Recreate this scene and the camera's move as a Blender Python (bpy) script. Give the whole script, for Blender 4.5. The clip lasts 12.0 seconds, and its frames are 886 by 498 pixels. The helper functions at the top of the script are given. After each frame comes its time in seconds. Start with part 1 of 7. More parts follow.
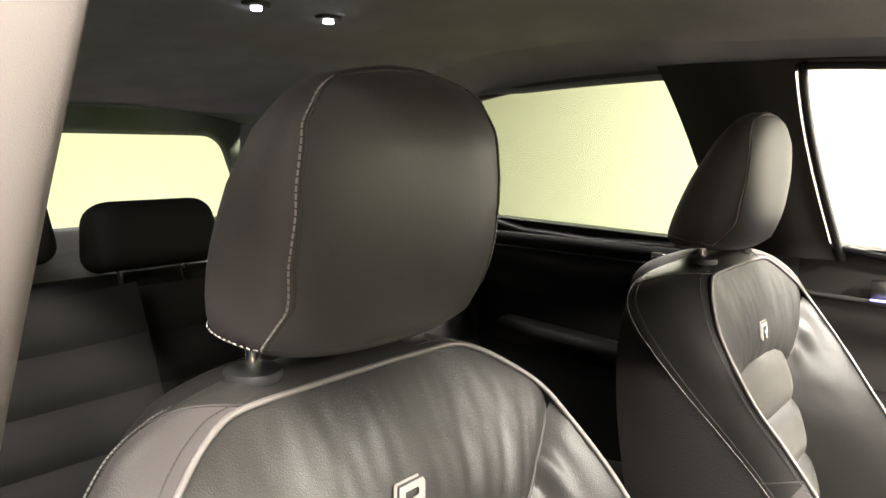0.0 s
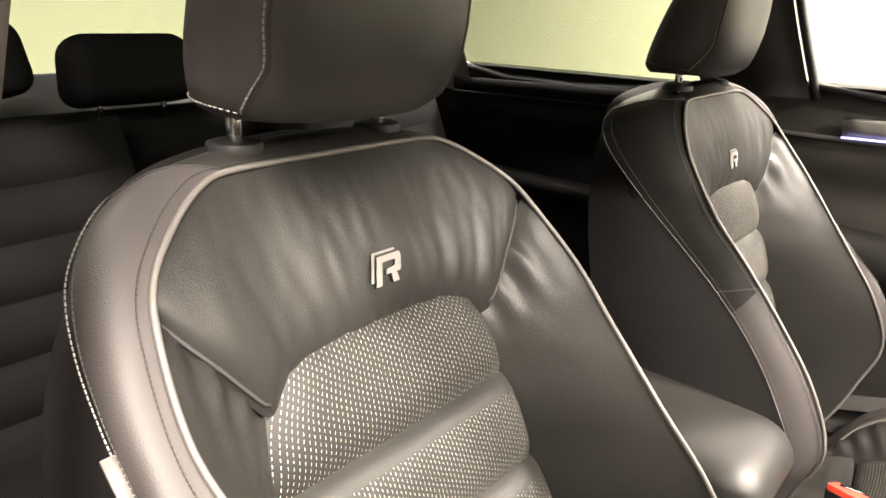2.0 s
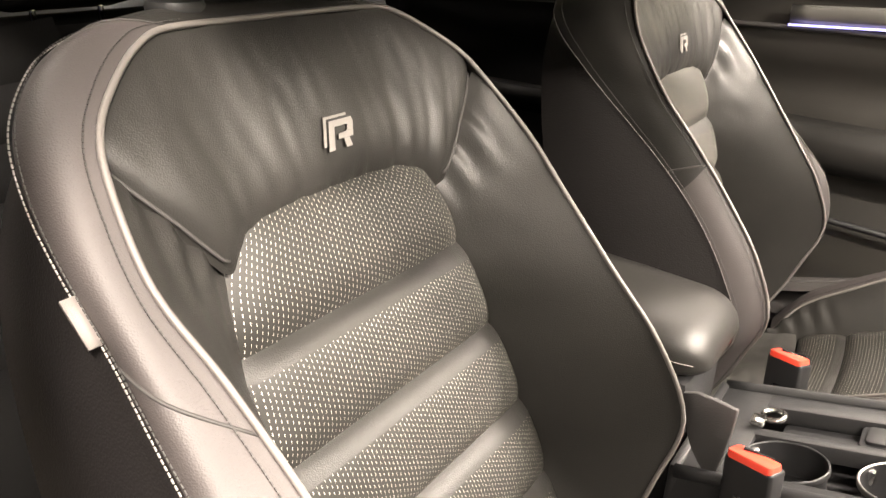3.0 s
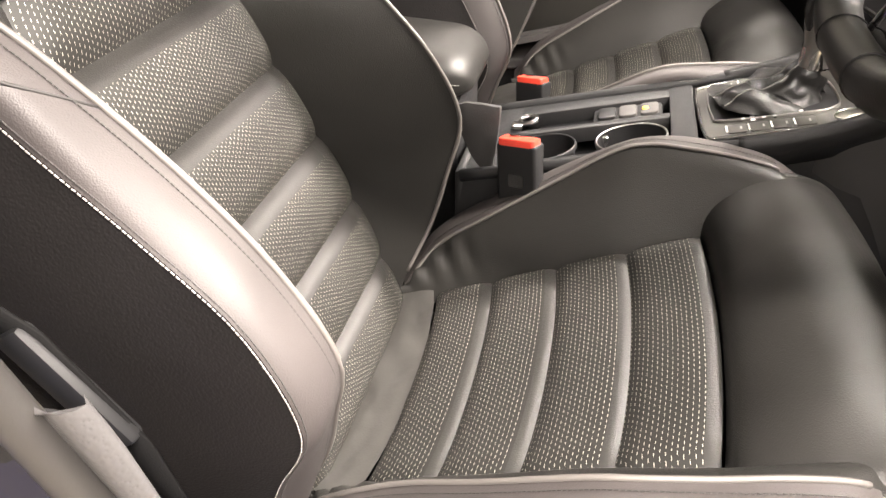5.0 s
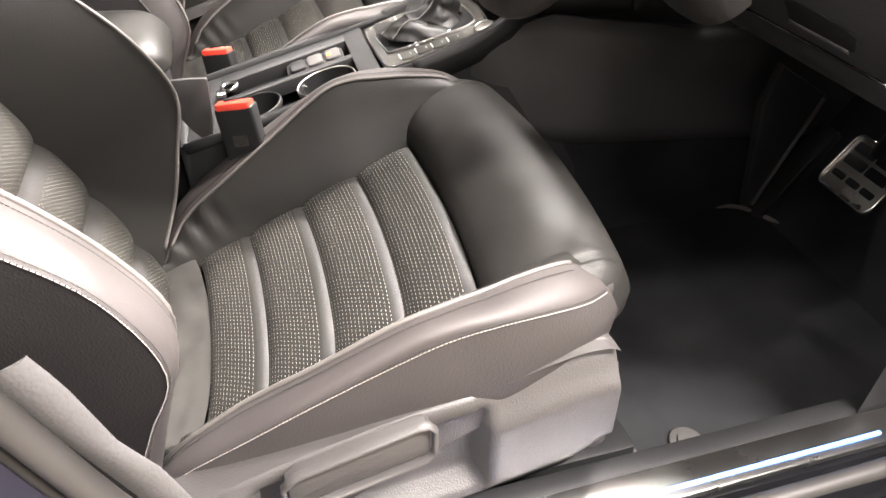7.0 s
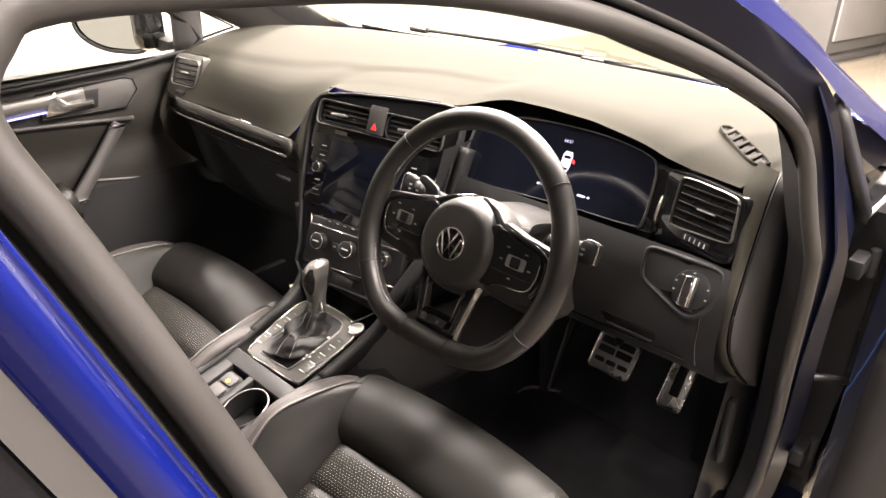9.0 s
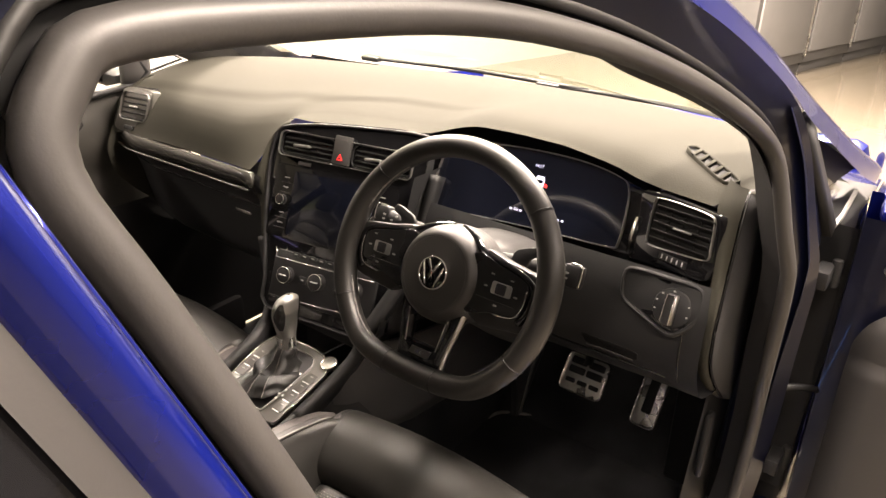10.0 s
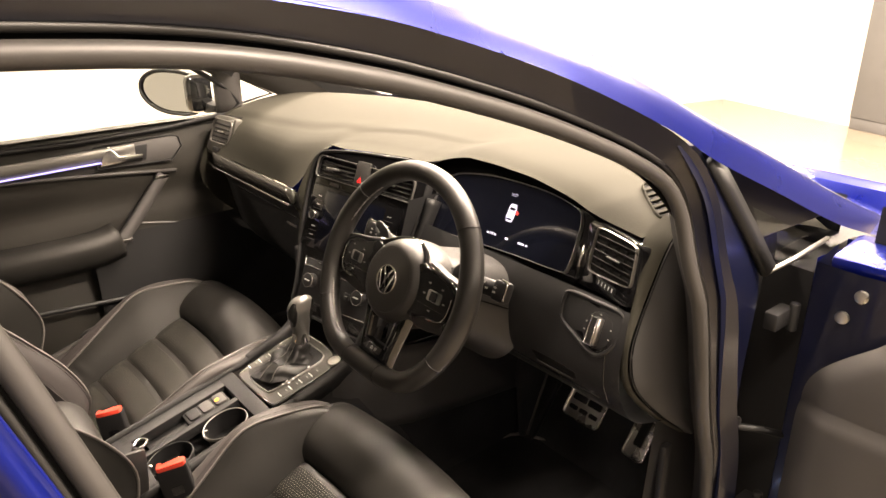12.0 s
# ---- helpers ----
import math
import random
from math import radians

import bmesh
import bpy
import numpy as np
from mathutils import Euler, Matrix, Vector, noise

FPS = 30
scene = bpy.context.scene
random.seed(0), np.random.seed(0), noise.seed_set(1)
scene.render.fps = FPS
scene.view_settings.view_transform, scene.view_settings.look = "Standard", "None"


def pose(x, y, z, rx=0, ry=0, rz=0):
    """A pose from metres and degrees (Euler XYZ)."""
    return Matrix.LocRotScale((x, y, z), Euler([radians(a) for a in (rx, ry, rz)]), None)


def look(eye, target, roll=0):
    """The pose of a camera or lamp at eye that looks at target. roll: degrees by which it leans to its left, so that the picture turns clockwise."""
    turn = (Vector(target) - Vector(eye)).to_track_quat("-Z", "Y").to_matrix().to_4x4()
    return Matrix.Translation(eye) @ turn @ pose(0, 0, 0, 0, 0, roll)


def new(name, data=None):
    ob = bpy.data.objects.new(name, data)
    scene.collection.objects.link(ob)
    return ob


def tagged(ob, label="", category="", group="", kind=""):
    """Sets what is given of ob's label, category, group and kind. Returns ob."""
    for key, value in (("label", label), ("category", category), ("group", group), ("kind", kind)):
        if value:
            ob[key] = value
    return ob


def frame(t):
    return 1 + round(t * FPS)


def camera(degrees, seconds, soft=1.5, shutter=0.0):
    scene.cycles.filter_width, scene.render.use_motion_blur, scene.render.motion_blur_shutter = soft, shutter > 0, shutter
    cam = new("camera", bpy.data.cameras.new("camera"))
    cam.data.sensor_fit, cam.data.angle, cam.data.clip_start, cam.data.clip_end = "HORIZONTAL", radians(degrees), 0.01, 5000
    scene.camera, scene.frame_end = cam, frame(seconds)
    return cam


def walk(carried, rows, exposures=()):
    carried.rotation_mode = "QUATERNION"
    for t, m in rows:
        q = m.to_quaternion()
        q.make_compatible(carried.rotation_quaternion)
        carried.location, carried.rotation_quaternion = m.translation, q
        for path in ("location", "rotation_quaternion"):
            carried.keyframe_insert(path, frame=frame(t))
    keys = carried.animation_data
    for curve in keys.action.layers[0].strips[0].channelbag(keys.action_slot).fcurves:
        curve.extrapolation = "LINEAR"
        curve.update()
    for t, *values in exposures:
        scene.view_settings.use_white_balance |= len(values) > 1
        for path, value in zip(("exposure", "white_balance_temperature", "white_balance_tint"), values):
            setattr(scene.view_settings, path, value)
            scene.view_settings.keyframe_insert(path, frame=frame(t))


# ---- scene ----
cam = camera(63.4, 12.0)
PATH = [
    (0, (0.107, -0.713, 1.16), (-1.166, 0.797, 0.845), 1.7),
    (0.5, (0.109, -0.717, 1.148), (-1.162, 0.782, 0.778), 2.5),
    (1, (0.123, -0.726, 1.128), (-1.136, 0.761, 0.679), 2.5),
    (1.5, (0.136, -0.735, 1.112), (-1.093, 0.745, 0.567), 2.3),
    (2, (0.144, -0.738, 1.093), (-1.041, 0.741, 0.455), 2.1),
    (2.5, (0.151, -0.743, 1.072), (-0.975, 0.737, 0.336), 1.8),
    (2.7, (0.156, -0.746, 1.062), (-0.944, 0.736, 0.292), 1.6),
    (4.3, (0.196, -0.842, 0.977), (-0.49, 0.733, -0.048), -0.4),
    (4.5, (0.195, -0.858, 0.97), (-0.41, 0.724, -0.093), -0.3),
    (5, (0.189, -0.883, 0.963), (-0.202, 0.701, -0.195), -0.8),
    (5.5, (0.182, -0.905, 0.95), (-0.005, 0.67, -0.268), -0.8),
    (6, (0.18, -0.926, 0.944), (0.211, 0.631, -0.311), -0.5),
    (6.5, (0.168, -0.963, 0.937), (0.402, 0.569, -0.327), -0.3),
    (7, (0.133, -1.013, 1.001), (0.543, 0.506, -0.234), -0.8),
    (7.5, (0.0625, -1.0745, 1.1405), (0.711, 0.4285, -0.0095), -0.4),
    (7.7, (0.0174, -1.0751, 1.2048), (0.789, 0.3854, 0.0771), 0.05),
    (9.3, (-0.268, -0.909, 1.363), (1.097, 0.25, 0.472), 0.6),
    (9.5, (-0.269, -0.899, 1.362), (1.128, 0.23, 0.482), 0.7),
    (10, (-0.279, -0.885, 1.361), (1.157, 0.212, 0.504), 0.6),
    (10.5, (-0.286, -0.896, 1.362), (1.139, 0.233, 0.529), 0.4),
    (11, (-0.28, -0.982, 1.37), (1.079, 0.249, 0.571), -0.2),
    (11.5, (-0.21, -1.115, 1.359), (1.089, 0.193, 0.584), 0.0),
    (12, (-0.171, -1.192, 1.378), (0.996, 0.246, 0.624), -0.4),
]
walk(cam, [(t, look(eye, target, roll)) for t, eye, target, roll in PATH], [(0, 1.44, 6450, 9), (1.5, 1.17, 6650, 10), (2.7, 0.99, 6900, 13), (4.3, 0.86, 6700, 13), (6.0, 0.92, 6350, 14), (7.0, 1.10, 6250, 14), (7.7, 1.40, 6050, 13), (9.3, 0.52, 6750, 17), (12, 0.36, 7700, 17)])

# ---- world and large lights ----
world = bpy.data.worlds.new("world")
scene.world = world
world.use_nodes = True
world.node_tree.nodes["Background"].inputs[0].default_value = (0.9, 0.92, 1.0, 1)
world.node_tree.nodes["Background"].inputs[1].default_value = 0.05

# the room stands turned against the car
ROOM = Matrix.Rotation(radians(-14.0), 4, "Z")
CEIL = 3.1


def area_lamp(name, m, sx, sy, watts, colour):
    data = bpy.data.lights.new(name, "AREA")
    data.shape, data.size, data.size_y, data.energy, data.color = "RECTANGLE", sx, sy, watts, colour
    ob = new(name, data)
    ob.matrix_world = m
    return ob


WARM = (1.0, 0.92, 0.82)
TUBES = [(p, q) for p in (-2.6, -0.5, 1.6, 3.7) for q in (-3.4, -1.5, 0.4, 2.3)]
POWER = {(3.7, 2.3): 420.0, (3.7, 0.4): 540.0, (3.7, -1.5): 110.0, (3.7, -3.4): 90.0, (1.6, 2.3): 650.0, (1.6, 0.4): 200.0, (1.6, -1.5): 265.0, (1.6, -3.4): 70.0,
         (-0.5, 2.3): 110.0, (-0.5, 0.4): 48.0, (-0.5, -1.5): 42.0, (-0.5, -3.4): 20.0, (-2.6, 2.3): 95.0, (-2.6, 0.4): 65.0, (-2.6, -1.5): 25.0, (-2.6, -3.4): 15.0}
for p, q in TUBES:
    tagged(area_lamp("tube_lamp", ROOM @ pose(p, q, CEIL - 0.10), 1.25, 0.10, POWER[(p, q)], WARM), kind="structure")

# ---- materials ----


def material(name, colour, rough=0.5, metal=0.0, grain=0.0, bump=0.0, scale=400.0, wear=0.12, coat=0.0, spec=0.5, pebble=False, sheen=0.0, uv=False):
    """A principled surface with fine grain, broad wear and relief."""
    m = bpy.data.materials.new(name)
    m.use_nodes = True
    n, l = m.node_tree.nodes, m.node_tree.links
    p = n["Principled BSDF"]
    p.inputs["Metallic"].default_value = metal
    p.inputs["Specular IOR Level"].default_value = spec
    p.inputs["Coat Weight"].default_value = coat
    p.inputs["Coat Roughness"].default_value = 0.03
    p.inputs["Sheen Weight"].default_value = sheen
    co = n.new("ShaderNodeTexCoord")
    big = n.new("ShaderNodeTexNoise")
    big.inputs["Scale"].default_value, big.inputs["Detail"].default_value = 9.0, 5.0
    l.new(co.outputs["Object"], big.inputs["Vector"])
    ramp = n.new("ShaderNodeMapRange")
    ramp.inputs[1].default_value, ramp.inputs[2].default_value = 0.3, 0.7
    l.new(big.outputs[0], ramp.inputs[0])
    tint = n.new("ShaderNodeMix")
    tint.data_type = "RGBA"
    tint.inputs[6].default_value = (*[c * (1 - wear) for c in colour], 1)
    tint.inputs[7].default_value = (*[min(1, c * (1 + wear)) for c in colour], 1)
    l.new(ramp.outputs[0], tint.inputs[0])
    l.new(tint.outputs[2], p.inputs["Base Color"])
    rr = n.new("ShaderNodeMapRange")
    rr.inputs[3].default_value, rr.inputs[4].default_value = max(0.02, rough - 0.05 - rough * 0.1), min(1, rough + 0.05)
    l.new(big.outputs[0], rr.inputs[0])
    l.new(rr.outputs[0], p.inputs["Roughness"])
    if bump:
        if pebble:
            t = n.new("ShaderNodeTexVoronoi")
            t.feature = "SMOOTH_F1"
            t.inputs["Scale"].default_value = scale
            out = t.outputs["Distance"]
        else:
            t = n.new("ShaderNodeTexNoise")
            t.inputs["Scale"].default_value, t.inputs["Detail"].default_value = scale, 3.0
            out = t.outputs[0]
        l.new(co.outputs["Object"], t.inputs["Vector"])
        b = n.new("ShaderNodeBump")
        b.inputs["Strength"].default_value, b.inputs["Distance"].default_value = bump, 0.0006
        l.new(out, b.inputs["Height"])
        l.new(b.outputs[0], p.inputs["Normal"])
    return m


def glow(name, colour, power):
    m = bpy.data.materials.new(name)
    m.use_nodes = True
    p = m.node_tree.nodes["Principled BSDF"]
    p.inputs["Base Color"].default_value = (*colour, 1)
    p.inputs["Emission Color"].default_value = (*colour, 1)
    p.inputs["Emission Strength"].default_value = power
    return m


def pane(name, tint, ior=1.45):
    """A thin sheet of tinted glass: it lets light straight through and mirrors at its surface."""
    m = bpy.data.materials.new(name)
    m.use_nodes = True
    n, l = m.node_tree.nodes, m.node_tree.links
    n.clear()
    out, mx = n.new("ShaderNodeOutputMaterial"), n.new("ShaderNodeMixShader")
    tr, gl, fr = n.new("ShaderNodeBsdfTransparent"), n.new("ShaderNodeBsdfGlossy"), n.new("ShaderNodeFresnel")
    tr.inputs[0].default_value = (*tint, 1)
    gl.inputs["Roughness"].default_value = 0.01
    fr.inputs[0].default_value = ior
    l.new(fr.outputs[0], mx.inputs[0])
    l.new(tr.outputs[0], mx.inputs[1])
    l.new(gl.outputs[0], mx.inputs[2])
    l.new(mx.outputs[0], out.inputs[0])
    return m


def stitched_leather(name, colour, dash):
    """Leather with rows of short light stitches, laid out in metres by the UV map."""
    m = material(name, colour, 0.55, bump=0.25, scale=900, pebble=True, spec=0.28)
    n, l = m.node_tree.nodes, m.node_tree.links
    p = n["Principled BSDF"]
    uv = n.new("ShaderNodeUVMap")
    uv.uv_map = "UVMap"
    sep = n.new("ShaderNodeSeparateXYZ")
    l.new(uv.outputs[0], sep.inputs[0])

    def math(op, a, b=None):
        k = n.new("ShaderNodeMath")
        k.operation = op
        for i, v in enumerate((a, b)):
            if v is None:
                continue
            if isinstance(v, (int, float)):
                k.inputs[i].default_value = v
            else:
                l.new(v, k.inputs[i])
        return k.outputs[0]

    row = math("MULTIPLY", sep.outputs[0], 1 / 0.0050)
    odd = math("MULTIPLY", math("MODULO", math("FLOOR", row), 2.0), 0.5)
    along = math("ADD", math("MULTIPLY", sep.outputs[1], 1 / 0.0068), odd)
    a = math("LESS_THAN", math("ABSOLUTE", math("SUBTRACT", math("FRACT", row), 0.5)), 0.051)
    b = math("LESS_THAN", math("ABSOLUTE", math("SUBTRACT", math("FRACT", along), 0.5)), 0.24)
    hit = math("MULTIPLY", a, b)
    old = p.inputs["Base Color"].links[0].from_socket
    mx = n.new("ShaderNodeMix")
    mx.data_type = "RGBA"
    l.new(hit, mx.inputs[0])
    l.new(old, mx.inputs[6])
    mx.inputs[7].default_value = (*dash, 1)
    l.new(mx.outputs[2], p.inputs["Base Color"])
    return m


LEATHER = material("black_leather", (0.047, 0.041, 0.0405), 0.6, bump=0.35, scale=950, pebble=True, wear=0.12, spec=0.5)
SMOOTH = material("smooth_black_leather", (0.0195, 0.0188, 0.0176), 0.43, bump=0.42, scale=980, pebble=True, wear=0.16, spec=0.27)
# SMOOTH leather lightened in the colour where lamp light falls short
HEADSKIN = material("lightened_smooth_leather", (0.040, 0.0385, 0.036), 0.46, bump=0.18, scale=620, pebble=True, wear=0.12, spec=0.4)
# seat leather darkened in the colour, as the flanks lie in shade
SIDEPANEL = material("shaded_side_leather", (0.0105, 0.0094, 0.0094), 0.62, bump=0.5, scale=600, pebble=True, wear=0.10, spec=0.16)
# band leather in a darker copy for faces turned from the light
SKIRT = material("shaded_skirt_leather", (0.034, 0.030, 0.029), 0.58, bump=0.5, scale=600, pebble=True, wear=0.10, spec=0.4)
BOOT = material("matt_boot_leather", (0.009, 0.0088, 0.0086), 0.42, bump=0.4, scale=700, pebble=True, spec=0.4)
WHEELSKIN = material("wheel_leather", (0.016, 0.015, 0.014), 0.42, bump=0.2, scale=800, pebble=True)
DOTTED = stitched_leather("stitched_black_leather", (0.0155, 0.0148, 0.0132), (0.46, 0.44, 0.39))
PIPING = material("grey_piping", (0.115, 0.106, 0.10), 0.45, bump=0.1, scale=900)
THREAD = material("pale_thread", (0.26, 0.245, 0.23), 0.7, bump=0.2, scale=2000)
DARKTHREAD = material("dark_thread", (0.03, 0.028, 0.027), 0.7)
LINING = material("black_headlining", (0.20, 0.20, 0.212), 0.95, bump=0.4, scale=1500, spec=0.15)
CARPET = material("black_carpet", (0.0170, 0.0176, 0.0192), 1.0, bump=0.8, scale=1400, wear=0.35, spec=0.1)
MATTING = material("black_floor_mat", (0.0185, 0.0190, 0.0205), 1.0, bump=0.8, scale=1100, wear=0.35, spec=0.1)
PLASTIC = material("black_grained_plastic", (0.0185, 0.0186, 0.0195), 0.50, bump=0.4, scale=700, pebble=True, wear=0.08, spec=0.32)
TUNNELGREY = material("dark_grey_tunnel_plastic", (0.045, 0.0435, 0.0435), 0.5, bump=0.4, scale=700, pebble=True, wear=0.1)
BASEGREY = material("grey_grained_plastic", (0.050, 0.0465, 0.0455), 0.5, bump=0.5, scale=600, pebble=True, wear=0.08)
FOOTGREY = material("pale_grey_grained_plastic", (0.074, 0.071, 0.072), 0.55, bump=0.7, scale=420, pebble=True, wear=0.08)
SOFTDASH = material("soft_dash_skin", (0.039, 0.0375, 0.031), 0.85, bump=0.4, scale=650, pebble=True, wear=0.06, spec=0.06)
TRIMGREY = material("grey_pillar_trim", (0.055, 0.052, 0.051), 0.6, bump=0.3, scale=900, wear=0.06)
# seat leather darkened in the colour for the shaded rear of the cabin
BENCH = material("shaded_black_leather", (0.0068, 0.0067, 0.0068), 0.75, bump=0.3, scale=700, pebble=True, spec=0.06)
# darker copy of the door trim for the shaded rear of the cabin
REARCARD = material("shaded_rear_trim", (0.0085, 0.0084, 0.0086), 0.7, bump=0.3, scale=700, pebble=True, spec=0.12)
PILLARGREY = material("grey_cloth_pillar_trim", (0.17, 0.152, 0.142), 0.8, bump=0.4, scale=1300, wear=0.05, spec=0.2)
REVEAL = material("dark_grey_opening_trim", (0.026, 0.0255, 0.0265), 0.6, bump=0.3, scale=900, wear=0.06, spec=0.3)
SLAT = material("dark_slat_plastic", (0.006, 0.006, 0.006), 0.65, spec=0.12)
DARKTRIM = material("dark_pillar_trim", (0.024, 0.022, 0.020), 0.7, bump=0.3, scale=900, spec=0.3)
DARKWALL = material("unseen_dark_wall_paint", (0.10, 0.098, 0.095), 0.8, wear=0.03)
BLACK = material("matt_black_plastic", (0.0130, 0.0130, 0.0138), 0.5, bump=0.15, scale=900, spec=0.3)
GLOSS = material("piano_black", (0.006, 0.006, 0.007), 0.06, coat=0.6)
RUBBER = material("rubber_seal", (0.038, 0.0355, 0.0335), 0.5, bump=0.15, scale=500)
DARKRUBBER = material("dark_rubber_lip", (0.012, 0.0115, 0.011), 0.5, bump=0.15, scale=500)
CHROME = material("satin_chrome", (0.74, 0.73, 0.71), 0.18, metal=1.0)
SATINRIM = material("satin_rim_metal", (0.30, 0.29, 0.275), 0.4, metal=0.9)
STEEL = material("brushed_steel", (0.55, 0.54, 0.52), 0.3, metal=1.0, bump=0.1, scale=300)
PAINT = material("blue_metallic_paint", (0.0028, 0.0095, 0.16), 0.30, metal=0.55, coat=1.0, wear=0.04)
# the car's blue, darkened in the colour for the shaded door opening
JAMB = material("shaded_jamb_paint", (0.0015, 0.0026, 0.013), 0.35, coat=0.5, wear=0.05)
# door trim lightened in the colour for stronger light at the front
DOORTRIM = material("lit_door_trim", (0.032, 0.030, 0.0265), 0.55, bump=0.4, scale=700, pebble=True, wear=0.08, spec=0.4)
RED = material("red_button", (0.75, 0.06, 0.035), 0.4)
WHITE = material("white_print", (0.75, 0.75, 0.74), 0.5)
BADGE = material("pale_logo_print", (0.19, 0.178, 0.168), 0.5)
KEYGREY = material("grey_key_print", (0.30, 0.30, 0.29), 0.5)
HAZARD = material("dark_grey_switch", (0.035, 0.034, 0.033), 0.45, bump=0.15, scale=900)
HUBSKIN = material("grained_airbag_cover", (0.026, 0.0245, 0.023), 0.48, bump=0.45, scale=750, pebble=True, wear=0.08)
SPOKE = material("smooth_black_spoke", (0.010, 0.010, 0.0105), 0.30, bump=0.1, scale=900, spec=0.45)
SHROUD = material("grained_column_plastic", (0.026, 0.025, 0.0245), 0.5, bump=0.4, scale=700, pebble=True, wear=0.08)
ENDGREY = material("grey_end_cap_plastic", (0.044, 0.0435, 0.0445), 0.5, bump=0.4, scale=700, pebble=True, wear=0.08)
TAG = material("grey_woven_tag", (0.15, 0.135, 0.128), 0.9, bump=0.5, scale=1500)
CLEAR = pane("clear_glass", (0.93, 0.96, 0.92))
SHIELD = pane("windscreen_glass", (0.76, 0.82, 0.71))
TINTED = pane("tinted_glass", (0.72, 0.83, 0.57))
MIRROR = material("mirror_glass", (0.85, 0.86, 0.86), 0.01, metal=1.0, wear=0.0)
SCREEN = material("display_glass", (0.004, 0.005, 0.010), 0.10, coat=0.5)
LIT = glow("display_white", (0.72, 0.75, 1.0), 0.36)
LITRED = glow("display_red", (1.0, 0.03, 0.03), 0.8)
LITBLUE = glow("blue_light_line", (0.10, 0.30, 1.0), 3.0)
AMBIENT = glow("violet_light_line", (0.45, 0.42, 1.0), 1.3)
FLOORING = material("beige_floor_coating", (0.16, 0.137, 0.104), 0.14, wear=0.05, bump=0.04, scale=60)
WALLPAINT = material("white_wall_paint", (0.355, 0.345, 0.322), 0.8, wear=0.02)
CABINET = material("grey_cabinet", (0.16, 0.155, 0.15), 0.5, wear=0.05)
CABDARK = material("dark_grey_cabinet_frame", (0.07, 0.068, 0.066), 0.5, wear=0.05)
TUBE = glow("lamp_diffuser", (1.0, 0.92, 0.80), 6.0)

# ---- building helpers ----
BASE = {}


def thing(name, at, label, category, group="", kind=""):
    ob = new(name)
    ob.empty_display_size = 0.05
    ob.location = at
    BASE[ob] = Vector(at)
    return tagged(ob, label, category, group, kind)


def hang(ob, parent, label=""):
    """Makes ob a part of parent; its geometry is given in the coordinates in which the thing is built."""
    if parent is not None:
        top = parent
        while top not in BASE:
            top = top.parent
        ob.parent = parent
        if parent is top:
            ob.matrix_parent_inverse = Matrix.Translation(-BASE[top])
    if label:
        ob["label"] = label
    return ob


def mesh_part(name, verts, faces, mat, parent, label="", smooth=True, uvs=None):
    me = bpy.data.meshes.new(name)
    me.from_pydata([tuple(v) for v in verts], [], faces)
    if uvs is not None:
        lay = me.uv_layers.new(name="UVMap")
        for lp in me.loops:
            lay.data[lp.index].uv = uvs[lp.vertex_index]
    me.materials.append(mat)
    if smooth:
        me.polygons.foreach_set("use_smooth", [True] * len(me.polygons))
    me.update()
    return hang(new(name, me), parent, label)


def bm_part(name, bm, mat, parent, label="", smooth=True):
    bmesh.ops.recalc_face_normals(bm, faces=bm.faces)
    me = bpy.data.meshes.new(name)
    bm.to_mesh(me)
    bm.free()
    me.materials.append(mat)
    if smooth:
        me.polygons.foreach_set("use_smooth", [True] * len(me.polygons))
        me.set_sharp_from_angle(angle=radians(40))
    return hang(new(name, me), parent, label)


def sheet(name, f, ss, ts, mat, parent, label="", uv=None, thick=0.0, loop=False):
    """A smooth sheet f(s, t); uv(s, t) in metres."""
    verts, uvs = [], []
    for s in ss:
        for t in ts:
            verts.append(f(s, t))
            uvs.append(uv(s, t) if uv else (s, t))
    k, faces = len(ts), []
    for i in range(len(ss) - 1):
        for j in range(k - 1 + (1 if loop else 0)):
            a, b = i * k + j, i * k + (j + 1) % k
            faces.append((a, b, b + k, a + k))
    ob = mesh_part(name, verts, faces, mat, parent, label, uvs=uvs)
    if thick:
        mod = ob.modifiers.new("thickness", "SOLIDIFY")
        mod.thickness, mod.offset = thick, -1
    return ob


def box(name, centre, size, mat, parent, label="", bevel=0.004, m=None, seg=2, taper=None):
    bm = bmesh.new()
    bmesh.ops.create_cube(bm, size=1.0)
    for v in bm.verts:
        v.co = Vector((v.co.x * size[0], v.co.y * size[1], v.co.z * size[2]))
        if taper and v.co.z > 0:
            v.co.x *= taper
            v.co.y *= taper
    b = min(bevel, 0.45 * min(size))
    if b > 0:
        bmesh.ops.bevel(bm, geom=list(bm.edges), offset=b, segments=seg, affect="EDGES", profile=0.5)
    bm.transform(Matrix.Translation(centre) @ (m or Matrix()))
    return bm_part(name, bm, mat, parent, label)


def catmull(pts, n, closed=False):
    P = [Vector(p) for p in pts]
    out, k = [], len(P)
    for i in range(k if closed else k - 1):
        if closed:
            a, b, c, d = P[i - 1], P[i], P[(i + 1) % k], P[(i + 2) % k]
        else:
            a, b, c, d = P[max(i - 1, 0)], P[i], P[i + 1], P[min(i + 2, k - 1)]
        for j in range(n):
            t = j / n
            out.append(0.5 * (2 * b + (c - a) * t + (2 * a - 5 * b + 4 * c - d) * t * t + (3 * b - a - 3 * c + d) * t ** 3))
    if not closed:
        out.append(P[-1])
    return out


